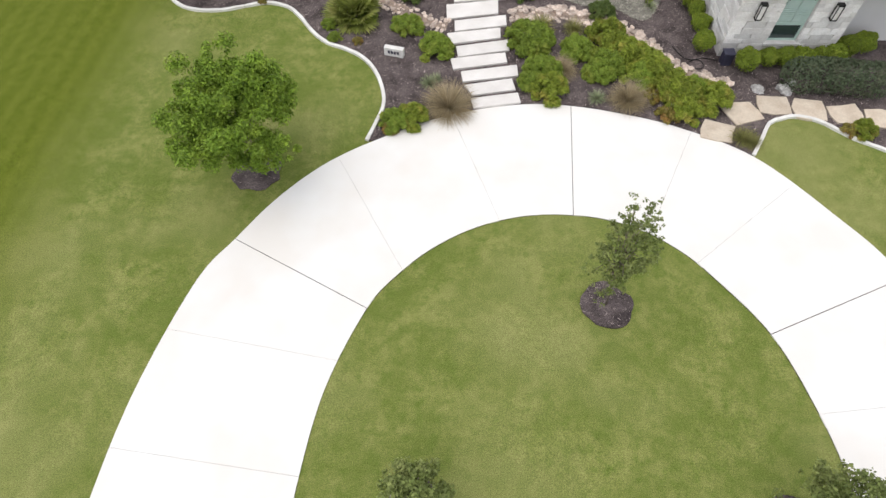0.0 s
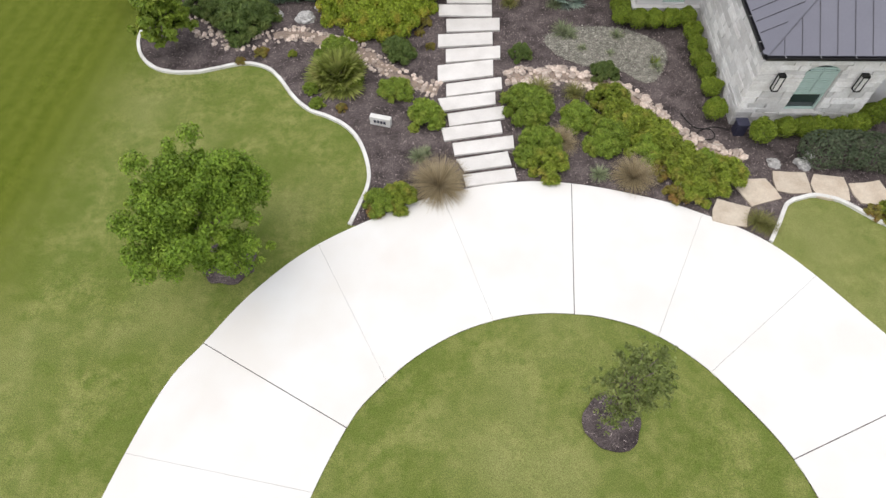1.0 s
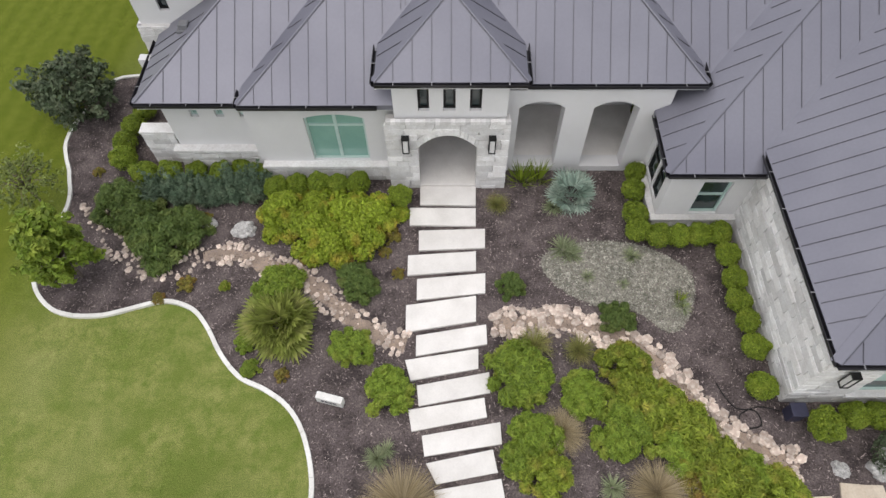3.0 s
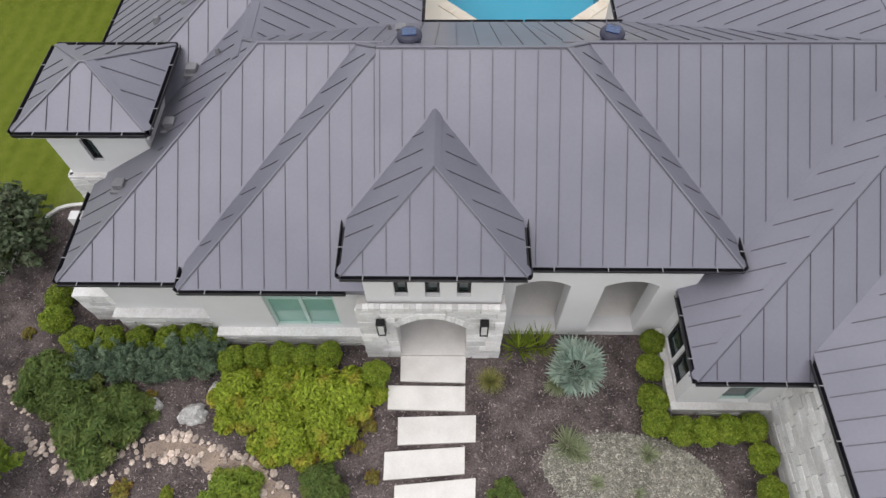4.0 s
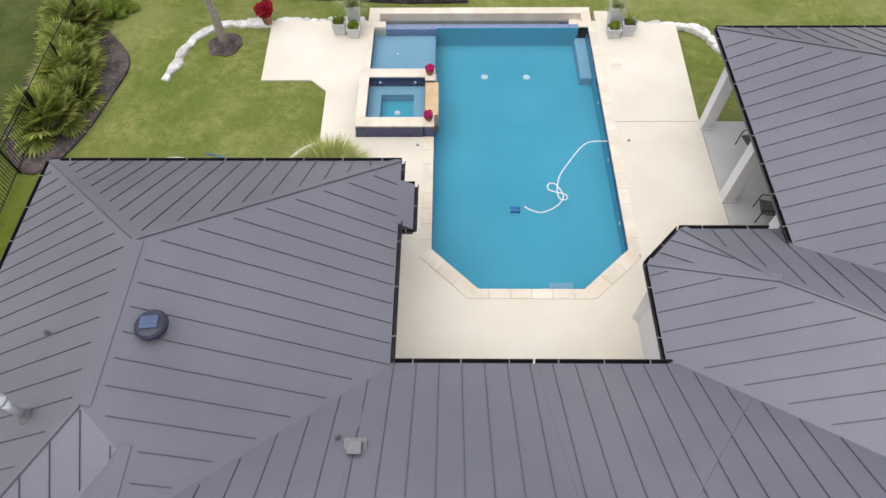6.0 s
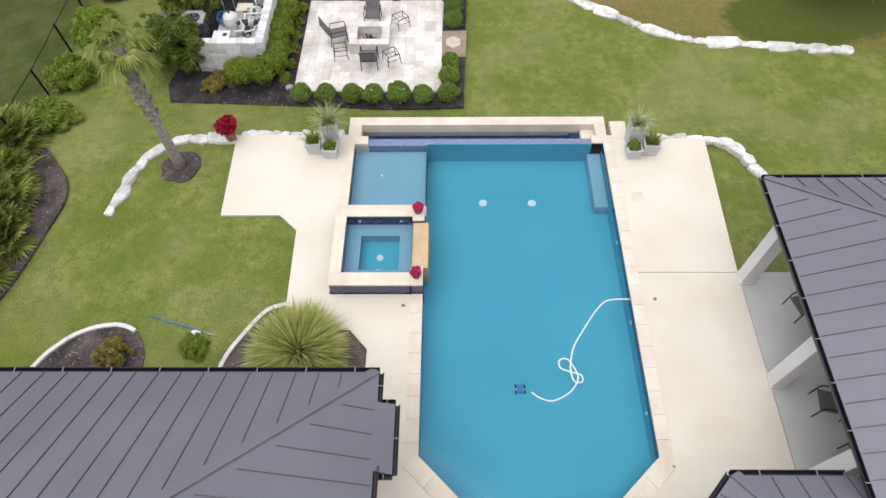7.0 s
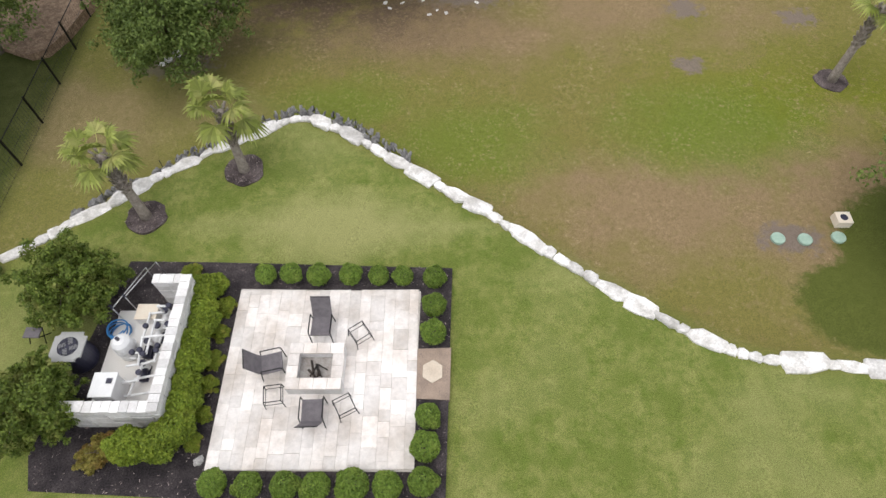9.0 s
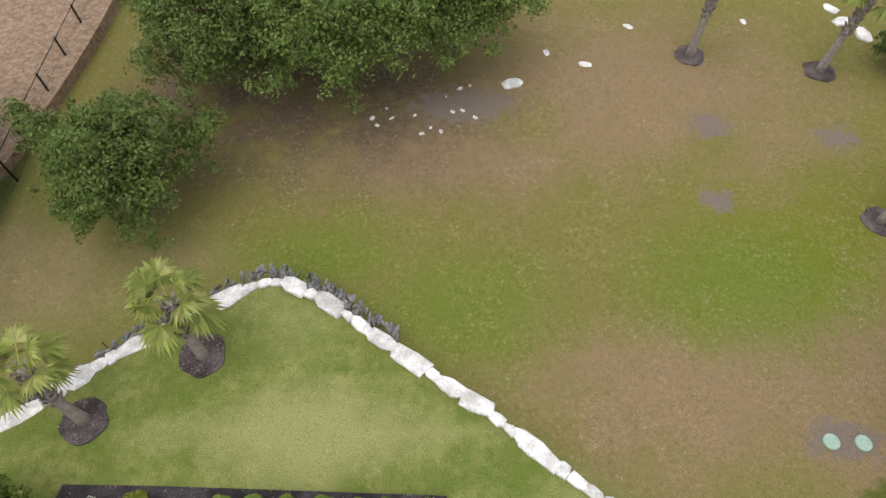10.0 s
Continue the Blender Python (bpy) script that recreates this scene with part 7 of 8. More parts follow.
def leaf_mesh(name, clumps, count, size, material, seed, shell=0.72, up=0.35, long=1.9, floor=0.0, squash=1.0):
    """Many small pointed leaves on uneven clumps (x, y, z, radius)."""
    r = np.random.default_rng(seed)
    clumps = np.array(clumps, float)
    area = clumps[:, 3] ** 2
    pick = r.choice(len(clumps), count, p=area / area.sum())
    d = r.normal(size=(count, 3))
    d[:, 2] = np.abs(d[:, 2]) * r.choice([1, 1, 1, -0.6], count)
    d /= np.linalg.norm(d, axis=1)[:, None]
    rad = clumps[pick, 3] * (shell + (1.06 - shell) * r.random(count) ** 0.6)
    c = clumps[pick, :3] + d * rad[:, None] * np.array([1, 1, squash])
    # keep the leaves that no other clump swallows
    keep = np.ones(count, bool)
    for k, q in enumerate(clumps):
        inner = np.linalg.norm((c - q[:3]) / np.array([1, 1, squash]), axis=1) < q[3] * shell * 0.92
        keep &= ~(inner & (pick != k))
    keep &= c[:, 2] > floor
    c, d = c[keep], d[keep]
    n = len(c)
    nrm = d + np.array([0, 0, up]) + r.normal(scale=0.55, size=(n, 3))
    nrm /= np.linalg.norm(nrm, axis=1)[:, None]
    t = np.cross(nrm, r.normal(size=(n, 3)))
    t /= np.linalg.norm(t, axis=1)[:, None]
    b = np.cross(nrm, t)
    s = size * r.uniform(0.65, 1.35, n)[:, None]
    v = np.stack([c - t * s * long / 2, c + b * s / 2 + nrm * s * 0.15, c + t * s * long / 2, c - b * s / 2 + nrm * s * 0.15], 1).reshape(-1, 3)
    me = bpy.data.meshes.new(name)
    me.from_pydata(v.tolist(), [], np.arange(4 * n).reshape(-1, 4).tolist())
    me.materials.append(material)
    return me


def blade_mesh(name, n, length, width, material, seed, spread=1.0, droop=0.5, base=0.06, stiff=False, lift=0.25):
    """Arching tapered blades from one crown."""
    r = random.Random(seed)
    v, f = [], []
    for _ in range(n):
        a = r.uniform(0, 2 * math.pi)
        el = math.acos(min(1, max(lift, r.random() ** 0.8))) * spread
        ln = length * r.uniform(0.7, 1.1)
        o = Vector((math.cos(a), math.sin(a), 0))
        side = Vector((-o.y, o.x, 0))
        p = o * base * r.random()
        tilt = math.pi / 2 - el
        k0 = len(v)
        segs = 4
        for k in range(segs + 1):
            wd = width * (1 - k / segs) ** 0.7 * 0.5 if k else width * 0.4
            v += [tuple(p - side * wd), tuple(p + side * wd)]
            p = p + (o * math.cos(tilt) + Vector((0, 0, math.sin(tilt)))) * ln / segs
            tilt -= 0.0 if stiff else droop * r.uniform(0.5, 1.2)
        for k in range(segs):
            q = k0 + 2 * k
            f.append((q, q + 1, q + 3, q + 2))
    me = bpy.data.meshes.new(name)
    me.from_pydata(v, [], f)
    me.materials.append(material)
    return me


def fan_mesh(name, fronds, stalk, fan, material, seed, low=-0.4, blades=22, wilt=0.25):
    """Fan palm leaves: a stalk that ends in a pleated fan of pointed blades."""
    r = random.Random(seed)
    v, f = [], []
    for i in range(fronds):
        a = 2.4 * i + r.uniform(-0.3, 0.3)
        el = low + (1.35 - low) * (i / fronds) + r.uniform(-0.12, 0.12)
        d = Vector((math.cos(a) * math.cos(el), math.sin(a) * math.cos(el), math.sin(el)))
        side = Vector((-math.sin(a), math.cos(a), 0))
        nrm = d.cross(side)
        s = stalk * r.uniform(0.8, 1.15)
        hub = d * s
        k = len(v)
        v += [tuple(side * 0.012), tuple(-side * 0.012), tuple(hub - side * 0.008), tuple(hub + side * 0.008)]
        f.append((k, k + 1, k + 2, k + 3))
        R = fan * r.uniform(0.8, 1.1)
        for b in range(blades):
            t = -1.9 + 3.8 * b / (blades - 1)
            w = d * math.cos(t) + side * math.sin(t)
            cr = (side * math.cos(t) - d * math.sin(t)) * 0.08 * R
            ln = R * (1 - 0.12 * abs(t)) * r.uniform(0.9, 1.08)
            mid = hub + w * ln * 0.55 - nrm * 0.02 * (b % 2)
            tip = hub + w * ln + Vector((0, 0, -wilt * ln * r.uniform(0.4, 1.3)))
            k = len(v)
            v += [tuple(hub), tuple(mid + cr), tuple(tip), tuple(mid - cr)]
            f.append((k, k + 1, k + 2, k + 3))
    me = bpy.data.meshes.new(name)
    me.from_pydata(v, [], f)
    me.materials.append(material)
    return me


def stem_mesh(name, n, h, spread, r0, seed, material=BARK):
    r = random.Random(seed)
    bm = bmesh.new()
    for _ in range(n):
        a, s = r.uniform(0, 6.28), spread * r.uniform(0.4, 1)
        add_tube(bm, [(0, 0, -0.05), (0.4 * s * math.cos(a), 0.4 * s * math.sin(a), h * 0.5), (s * math.cos(a), s * math.sin(a), h)], [r0, r0 * 0.7, r0 * 0.3], 5)
    me = bpy.data.meshes.new(name)
    bm.to_mesh(me)
    bm.free()
    me.materials.append(material)
    return me


def lumpy(r, n, seed, squash=1.0, small=0.42, z0=None):
    """A middle clump and smaller ones round it."""
    g = random.Random(seed)
    z0 = r * 0.75 if z0 is None else z0
    out = [(0, 0, z0, r * 0.78)]
    for k in range(n):
        a, e = g.uniform(0, 6.28), g.uniform(-0.1, 1.2)
        q = r * g.uniform(0.5, 0.68)
        out.append((q * math.cos(a) * math.cos(e), q * math.sin(a) * math.cos(e), z0 + q * math.sin(e) * squash, r * g.uniform(small * 0.8, small * 1.2)))
    return out


def loose(r, h, n, seed, small=0.2):
    """Clumps scattered over a low dome with a ragged rim."""
    g = random.Random(seed)
    out = []
    for k in range(n):
        a, d = k * 2.39996 + g.uniform(-0.4, 0.4), math.sqrt((k + 0.5) / n) * g.uniform(0.85, 1.12)
        z = h * (1 - 0.75 * d * d) * g.uniform(0.75, 1.15)
        out.append((r * d * math.cos(a) * 0.86, r * d * math.sin(a) * 0.86, max(z - r * small * 0.5, 0.06), r * g.uniform(small * 0.7, small * 1.3)))
    return out


def spires(r, n, seed):
    """Upright tapering sprays that lean outwards from one foot."""
    g = random.Random(seed)
    out = []
    for k in range(n):
        a, d = k * 2.39996 + g.uniform(-0.4, 0.4), math.sqrt((k + 0.5) / n) * r
        h = g.uniform(0.55, 1.0) * (1 - 0.35 * d / r)
        for q in range(5):
            t = (q + 0.5) / 5
            w = d * (0.65 + 0.5 * t)
            out.append((w * math.cos(a), w * math.sin(a), 0.08 + h * t, 0.14 * (1.1 - t) + 0.02))
    return out


def shrub(kind, x, y, s=1.0, z=None, turn=None):
    """One plant of a kind, standing on the ground."""
    meshes, stem, name, label, category, group = KINDS[kind]
    k = int(abs(x * 7.3 + y * 3.1) * 10)
    ob = thing(name, label, category, group)
    ob.matrix_basis = pose(x, y, ground_height(x, y) + 0.02 if z is None else z, 0, 0, (k * 37) % 360 if turn is None else turn) @ Matrix.Diagonal((s, s, s * (0.93 + 0.14 * ((k * 13) % 10) / 10), 1))
    leaves = new("foliage", meshes[k % len(meshes)])
    leaves.parent = ob
    if stem:
        st = new("stem", stem)
        st.parent = ob
    return ob


STEM = stem_mesh("stem", 7, 0.45, 0.3, 0.018, 1)
KINDS = {
    "box": ([leaf_mesh("foliage", lumpy(0.5, 12, 100 + k, 0.8, 0.3, 0.42), 5200, 0.042, LEAF_BOX, k, 0.8) for k in range(3)], STEM, "boxwood", "clipped round boxwood ball in mulch", "shrub", "boxwood balls"),
    "hedge": ([leaf_mesh("foliage", lumpy(0.5, 22, 110 + k, 1.0, 0.27, 0.48), 6800, 0.04, LEAF_HEDGE, 10 + k, 0.6) for k in range(3)], STEM, "hedge_shrub", "clipped yellow-green hedge shrub against the house", "shrub", "foundation hedge"),
    "lime": ([leaf_mesh("foliage", loose(0.72, 0.72, 15, 120 + k, 0.34), 6800, 0.05, LEAF_LIME, 20 + k, 0.5, 0.5, 2.2) for k in range(3)], STEM, "lime_shrub", "bright lime-green broadleaf shrub before the window", "shrub", "lime shrubs"),
    "dark": ([leaf_mesh("foliage", loose(0.68, 0.62, 34, 130 + k, 0.21), 9500, 0.03, LEAF_DARK, 30 + k, 0.2, 0.6, 4.2) for k in range(2)], STEM, "dark_shrub", "dark green spreading evergreen shrub in mulch", "shrub", "evergreen shrubs"),
    "mid": ([leaf_mesh("foliage", loose(0.66, 0.58, 30, 140 + k, 0.22), 7600, 0.033, LEAF_MID, 40 + k, 0.15, 0.7, 4.4) for k in range(3)], STEM, "mounding_shrub", "mid-green mounding shrub with fine leaves", "shrub", "mounding shrubs"),
    "gold": ([leaf_mesh("foliage", loose(0.72, 0.66, 30, 150 + k, 0.22), 8000, 0.036, LEAF_GOLD, 50 + k, 0.12, 0.7, 4.2) for k in range(3)], STEM, "golden_shrub", "loose golden-green shrub beside the dry creek", "shrub", "golden shrubs"),
    "russet": ([leaf_mesh("foliage", loose(0.5, 0.36, 18, 160 + k, 0.22), 2200, 0.045, LEAF_RED, 60 + k, 0.66, 0.3, 2.2) for k in range(2)], STEM, "russet_shrub", "low shrub with russet and green leaves", "shrub", "russet shrubs"),
    "sage": ([blade_mesh("foliage", 130, 0.42, 0.03, LEAF_SAGE, 70 + k, 1.0, 0.2) for k in range(2)], None, "sage_plant", "pale sage-green spiky perennial", "plant", "sage perennials"),
    "rosemary": ([leaf_mesh("foliage", spires(0.46, 26, 80 + k), 8200, 0.024, LEAF_BLUE, 80 + k, 0.15, 1.0, 4.6) for k in range(3)], STEM, "rosemary", "blue-green upright rosemary bush", "shrub", "rosemary bushes"),
    "plume": ([blade_mesh("foliage", 1300, 0.85, 0.012, LEAF_TAN, 90 + k, 1.0, 0.18, 0.12) for k in range(2)], None, "ornamental_grass", "tan tussock of fine ornamental grass", "ornamental grass", "tan grasses"),
    "straw": ([blade_mesh("foliage", 420, 0.6, 0.013, LEAF_STRAW, 95 + k, 1.0, 0.28, 0.1) for k in range(2)], None, "ornamental_grass", "olive straw-coloured tussock of fine grass", "ornamental grass", "straw grasses"),
    "sword": ([blade_mesh("foliage", 60, 0.7, 0.05, LEAF_HEDGE, 98, 0.6, 0.06, 0.3)], None, "sword_plant", "upright yellow-green strap-leaved plant", "plant", "strap-leaved plants"),
    "yucca": ([fan_mesh("foliage", 34, 0.45, 0.5, LEAF_SILVER, 99, -0.3, 16, 0.05)], None, "silver_palm", "silver-blue fan palm beside the arcade", "palm", ""),
    "palmetto": ([fan_mesh("foliage", 40, 0.46, 0.6, LEAF_PALM, 101, -0.2, 22, 0.15)], None, "fan_palm", "low green fan palm in mulch", "palm", "low fan palms"),
    "sago": ([blade_mesh("foliage", 3600, 0.98, 0.03, LEAF_SAGO, 102, 1.0, 0.22, 0.22, False, 0.05)], None, "sago_palm", "rounded spiky green sago palm by the deck", "palm", ""),
    "magenta": ([leaf_mesh("foliage", lumpy(0.2, 9, 170, 0.9, 0.4, 0.12), 420, 0.06, LEAF_MAGENTA, 71, 0.5)], None, "flowers", "bright magenta flowers in a clay pot", "flowers", "magenta flowers"),
    "crimson": ([leaf_mesh("foliage", lumpy(0.34, 12, 171, 0.9, 0.4, 0.25), 700, 0.1, LEAF_CRIMSON, 72, 0.5)], None, "flowers", "large crimson-leaved plant in a clay pot", "flowers", ""),
    "potted": ([leaf_mesh("foliage", lumpy(0.2, 8, 172, 0.7, 0.4, 0.1), 300, 0.07, LEAF_HEDGE, 73, 0.5)], None, "potted_plant", "small yellow-green plant in a grey planter", "potted plant", "potted plants"),
    "tuft": ([blade_mesh("foliage", 90, 0.5, 0.025, LEAF_MID, 74, 0.7, 0.12, 0.12)], None, "potted_plant", "tuft of green strap leaves in a grey planter", "potted plant", "potted plants"),
    "spike": ([blade_mesh("foliage", 190, 0.72, 0.024, LEAF_SPIKE, 75, 1.0, 0.2, 0.05)], None, "potted_plant", "pale spiky yucca in a tall grey planter", "potted plant", "potted plants"),
    "clipped": ([leaf_mesh("foliage", [(q * 0.42 - 1.05, 0.05 * math.sin(q), 0.42, 0.5) for q in range(6)], 9500, 0.04, LEAF_HEDGE_GREY, 76, 0.86, 0.3, 1.8)], STEM, "clipped_hedge", "long rounded grey-green clipped hedge", "hedge", ""),
}
for k, x, y, s in (
    # west bed
    ("dark", -4.25, 30.5, 1.35), ("dark", -2.75, 29.3, 1.55), ("dark", -2.2, 29.75, 1.1), ("dark", -3.6, 30.1, 1.2), ("rosemary", -3.35, 31.0, 1.15), ("rosemary", -2.5, 31.0, 1.2), ("rosemary", -1.75, 30.95, 1.1), ("rosemary", -1.1, 31.1, 1.2), ("rosemary", -0.5, 31.2, 1.25),
    ("hedge", 0.25, 31.05, 0.85), ("hedge", 0.9, 31.15, 0.8), ("hedge", 1.5, 31.2, 0.8), ("hedge", 2.1, 31.2, 0.8), ("hedge", 2.72, 31.2, 0.85), ("hedge", 3.98, 30.72, 0.82),
    ("hedge", -4.55, 32.1, 0.95), ("hedge", -4.75, 32.8, 0.9), ("hedge", -4.65, 33.5, 0.85), ("hedge", -4.5, 34.2, 0.8), ("hedge", -3.75, 31.5, 0.95), ("hedge", -3.0, 31.55, 0.9), ("hedge", -2.25, 31.6, 0.8), ("hedge", -1.5, 31.6, 0.85), ("hedge", -0.85, 31.65, 0.85), ("hedge", -0.4, 31.6, 0.8), ("hedge", -4.3, 34.9, 0.75),
    ("lime", 0.55, 30.2, 1.05), ("lime", 1.6, 29.6, 1.0), ("lime", 2.45, 30.2, 1.05), ("lime", 3.3, 30.1, 1.05), ("lime", 2.05, 29.1, 1.0), ("lime", 2.85, 29.45, 1.05), ("lime", 1.1, 29.9, 0.95), ("lime", 1.55, 30.4, 0.9), ("russet", 1.5, 28.75, 0.6), ("russet", 3.75, 29.55, 0.6), ("russet", 2.55, 28.75, 0.45), ("russet", 3.6, 29.0, 0.4),
    ("dark", 3.0, 27.85, 0.85), ("dark", 2.75, 28.2, 0.7), ("mid", 2.9, 26.1, 0.9), ("mid", 3.92, 24.9, 1.0), ("mid", 0.75, 27.75, 1.15), ("mid", 0.1, 26.2, 0.45), ("mid", 0.38, 25.5, 0.42), ("russet", 1.2, 25.35, 0.42), ("mid", 1.45, 26.6, 0.6), ("palmetto", 0.95, 26.75, 1.15), ("mid", 0.45, 27.05, 0.7), ("russet", -2.5, 27.5, 0.45), ("russet", -1.85, 27.95, 0.55), ("russet", -1.75, 30.2, 0.4), ("russet", -5.5, 31.9, 0.4), ("russet", 4.0, 28.3, 0.4), ("gold", -0.75, 27.9, 0.25),
    ("sage", 3.75, 23.3, 0.95), ("sage", 3.95, 23.5, 0.7), ("plume", 4.4, 22.25, 1.2), ("mid", 2.75, 21.55, 0.85), ("gold", 3.25, 21.7, 0.8), ("russet", 2.6, 21.3, 0.7),
    # east bed
    ("straw", 6.85, 30.7, 0.75), ("sword", 7.6, 31.6, 0.9), ("sword", 8.15, 31.65, 0.8), ("yucca", 9.05, 31.0, 1.0), ("sage", 8.65, 29.1, 1.25), ("sage", 8.85, 28.95, 1.0), ("sage", 10.55, 28.9, 0.8), ("sage", 9.25, 28.25, 0.6), ("sage", 11.7, 27.3, 0.7), ("sword", 11.65, 27.5, 0.4), ("sage", 8.5, 30.6, 0.9), ("sage", 10.2, 28.0, 0.5),
    ("hedge", 11.0, 31.65, 0.78), ("hedge", 10.85, 30.95, 0.82), ("hedge", 10.75, 30.1, 0.9), ("hedge", 10.75, 29.55, 0.85), ("hedge", 11.3, 29.35, 0.88), ("hedge", 11.85, 29.35, 0.85), ("hedge", 12.45, 29.4, 0.85), ("hedge", 13.0, 29.45, 0.85), ("hedge", 13.1, 28.75, 0.8), ("hedge", 13.1, 28.0, 0.8), ("hedge", 13.05, 27.35, 0.8), ("hedge", 13.15, 26.75, 0.75), ("hedge", 13.15, 26.05, 0.8), ("hedge", 13.0, 25.0, 0.85),
    ("dark", 7.1, 27.9, 0.62), ("dark", 9.87, 26.95, 0.75), ("mid", 7.1, 25.4, 1.25), ("mid", 7.35, 25.25, 1.1), ("mid", 8.8, 24.85, 1.0), ("straw", 7.65, 26.2, 1.0), ("straw", 8.8, 26.05, 0.85), ("mid", 7.5, 23.75, 1.05), ("gold", 7.65, 22.95, 0.95), ("mid", 7.2, 23.2, 0.9), ("plume", 8.15, 23.95, 0.75), ("plume", 10.2, 22.6, 0.92), ("sage", 9.2, 22.7, 0.9),
    ("mid", 9.4, 23.8, 0.9), ("gold", 9.85, 25.6, 1.0), ("gold", 10.0, 25.0, 0.95), ("gold", 10.4, 24.5, 1.15), ("mid", 9.75, 24.2, 1.05), ("gold", 11.0, 24.0, 1.1), ("gold", 11.4, 23.3, 1.1), ("mid", 10.75, 23.55, 1.0), ("gold", 12.05, 22.6, 1.05), ("gold", 12.85, 22.6, 1.0), ("gold", 11.7, 22.95, 0.9), ("russet", 11.0, 22.75, 0.75), ("mid", 12.4, 22.95, 0.9), ("russet", 11.4, 21.95, 0.9), ("gold", 11.9, 22.05, 0.85), ("russet", 9.6, 25.9, 0.45), ("straw", 11.6, 24.0, 0.7), ("straw", 13.5, 21.0, 0.85), ("straw", 13.75, 20.85, 0.7), ("russet", 16.9, 21.35, 0.6), ("gold", 17.3, 21.3, 0.6),
    ("hedge", 14.25, 24.05, 0.95), ("hedge", 15.05, 24.3, 0.8), ("hedge", 15.6, 24.3, 0.8), ("hedge", 16.15, 24.3, 0.8), ("hedge", 16.7, 24.3, 0.8), ("hedge", 17.25, 24.4, 0.85), ("hedge", 17.8, 24.8, 0.9), ("hedge", 18.4, 25.0, 0.9),
    # back yard
    ("box", 1.64, 63.25, 0.74), ("box", 2.37, 63.28, 0.76), ("box", 3.16, 63.22, 0.8), ("box", 4.1, 63.22, 0.78), ("box", 4.92, 63.22, 0.72), ("box", 5.62, 63.22, 0.72), ("box", 6.52, 63.15, 0.78), ("box", 6.53, 62.24, 0.8), ("box", 6.52, 61.4, 0.84), ("box", 6.4, 59.1, 0.78), ("box", 6.35, 58.32, 0.88), ("box", 6.3, 57.5, 0.84), ("box", 5.45, 57.4, 0.86), ("box", 4.64, 57.42, 0.95), ("box", 3.77, 57.38, 0.82), ("box", 3.02, 57.4, 0.82), ("box", 2.15, 57.4, 0.8), ("box", 1.28, 57.45, 0.82),
    ("gold", 0.62, 62.3, 0.45), ("gold", 0.6, 61.5, 0.4), ("gold", 0.58, 60.7, 0.42), ("gold", 0.6, 60.0, 0.4), ("gold", 0.5, 58.5, 0.38), ("gold", 0.62, 59.2, 0.35), ("gold", -0.6, 63.4, 0.5),
    ("sago", 2.45, 47.95, 1.25 * 1.1), ("russet", -2.4, 47.9, 1.0), ("mid", -0.35, 48.15, 0.6),
    ("palmetto", -7.3, 52.7, 1.5), ("palmetto", -7.2, 50.3, 1.5), ("palmetto", -8.0, 55.3, 1.5), ("palmetto", -6.8, 51.6, 1.2), ("palmetto", -7.6, 53.9, 1.3),
    ("mid", -7.0, 61.1, 1.45), ("mid", -7.1, 58.6, 1.4), ("mid", -7.0, 56.4, 1.35), ("dark", -7.0, 63.4, 1.0),
):
    shrub(k, x, y, s)
for k in range(7):
    shrub("hedge", 0.12 + 0.05 * math.sin(k * 2), 59.3 + k * 0.56, 1.05)
    if k % 2 == 0:
        shrub("hedge", 0.3, 59.5 + k * 0.56, 0.85)
for x, y, s in ((-0.15, 58.35, 1.2), (-0.85, 58.25, 1.15), (0.2, 58.75, 1.1)):
    shrub("hedge", x, y, s)
shrub("russet", -1.7, 58.3, 1.0)
shrub("russet", -2.0, 58.1, 0.8)
shrub("clipped", 16.95, 23.25, 1.15, None, -3)
for (x, y, z, r, h), kind, s in zip(POTS, ("magenta", "magenta", "crimson", "mid", "magenta"), (0.85, 0.85, 1.1, 0.35, 0.9)):
    shrub(kind, x, y, s, z + h * 0.8)
for (x, y, wd, h, t), kind, s in zip(PLANTERS, ("tuft", "potted", "spike", "potted", "sword", "spike"), (1.0, 1.0, 1.1, 1.0, 0.6, 0.9)):
    shrub(kind, x, y, s, Z_DECK + h - 0.08)


def mulch_ring(x, y, r, seed, z=None):
    rr = random.Random(seed)
    poly = smooth_line([(x + r * q * math.cos(a), y + r * q * math.sin(a)) for a, q in ((k * math.pi / 9, rr.uniform(0.9, 1.1)) for k in range(18))], 0.15, True)
    z = ground_height(x, y) + 0.045 if z is None else z
    mulch_bed("tree_ring", poly, z, "round ring of dark mulch in the lawn", 160, seed)


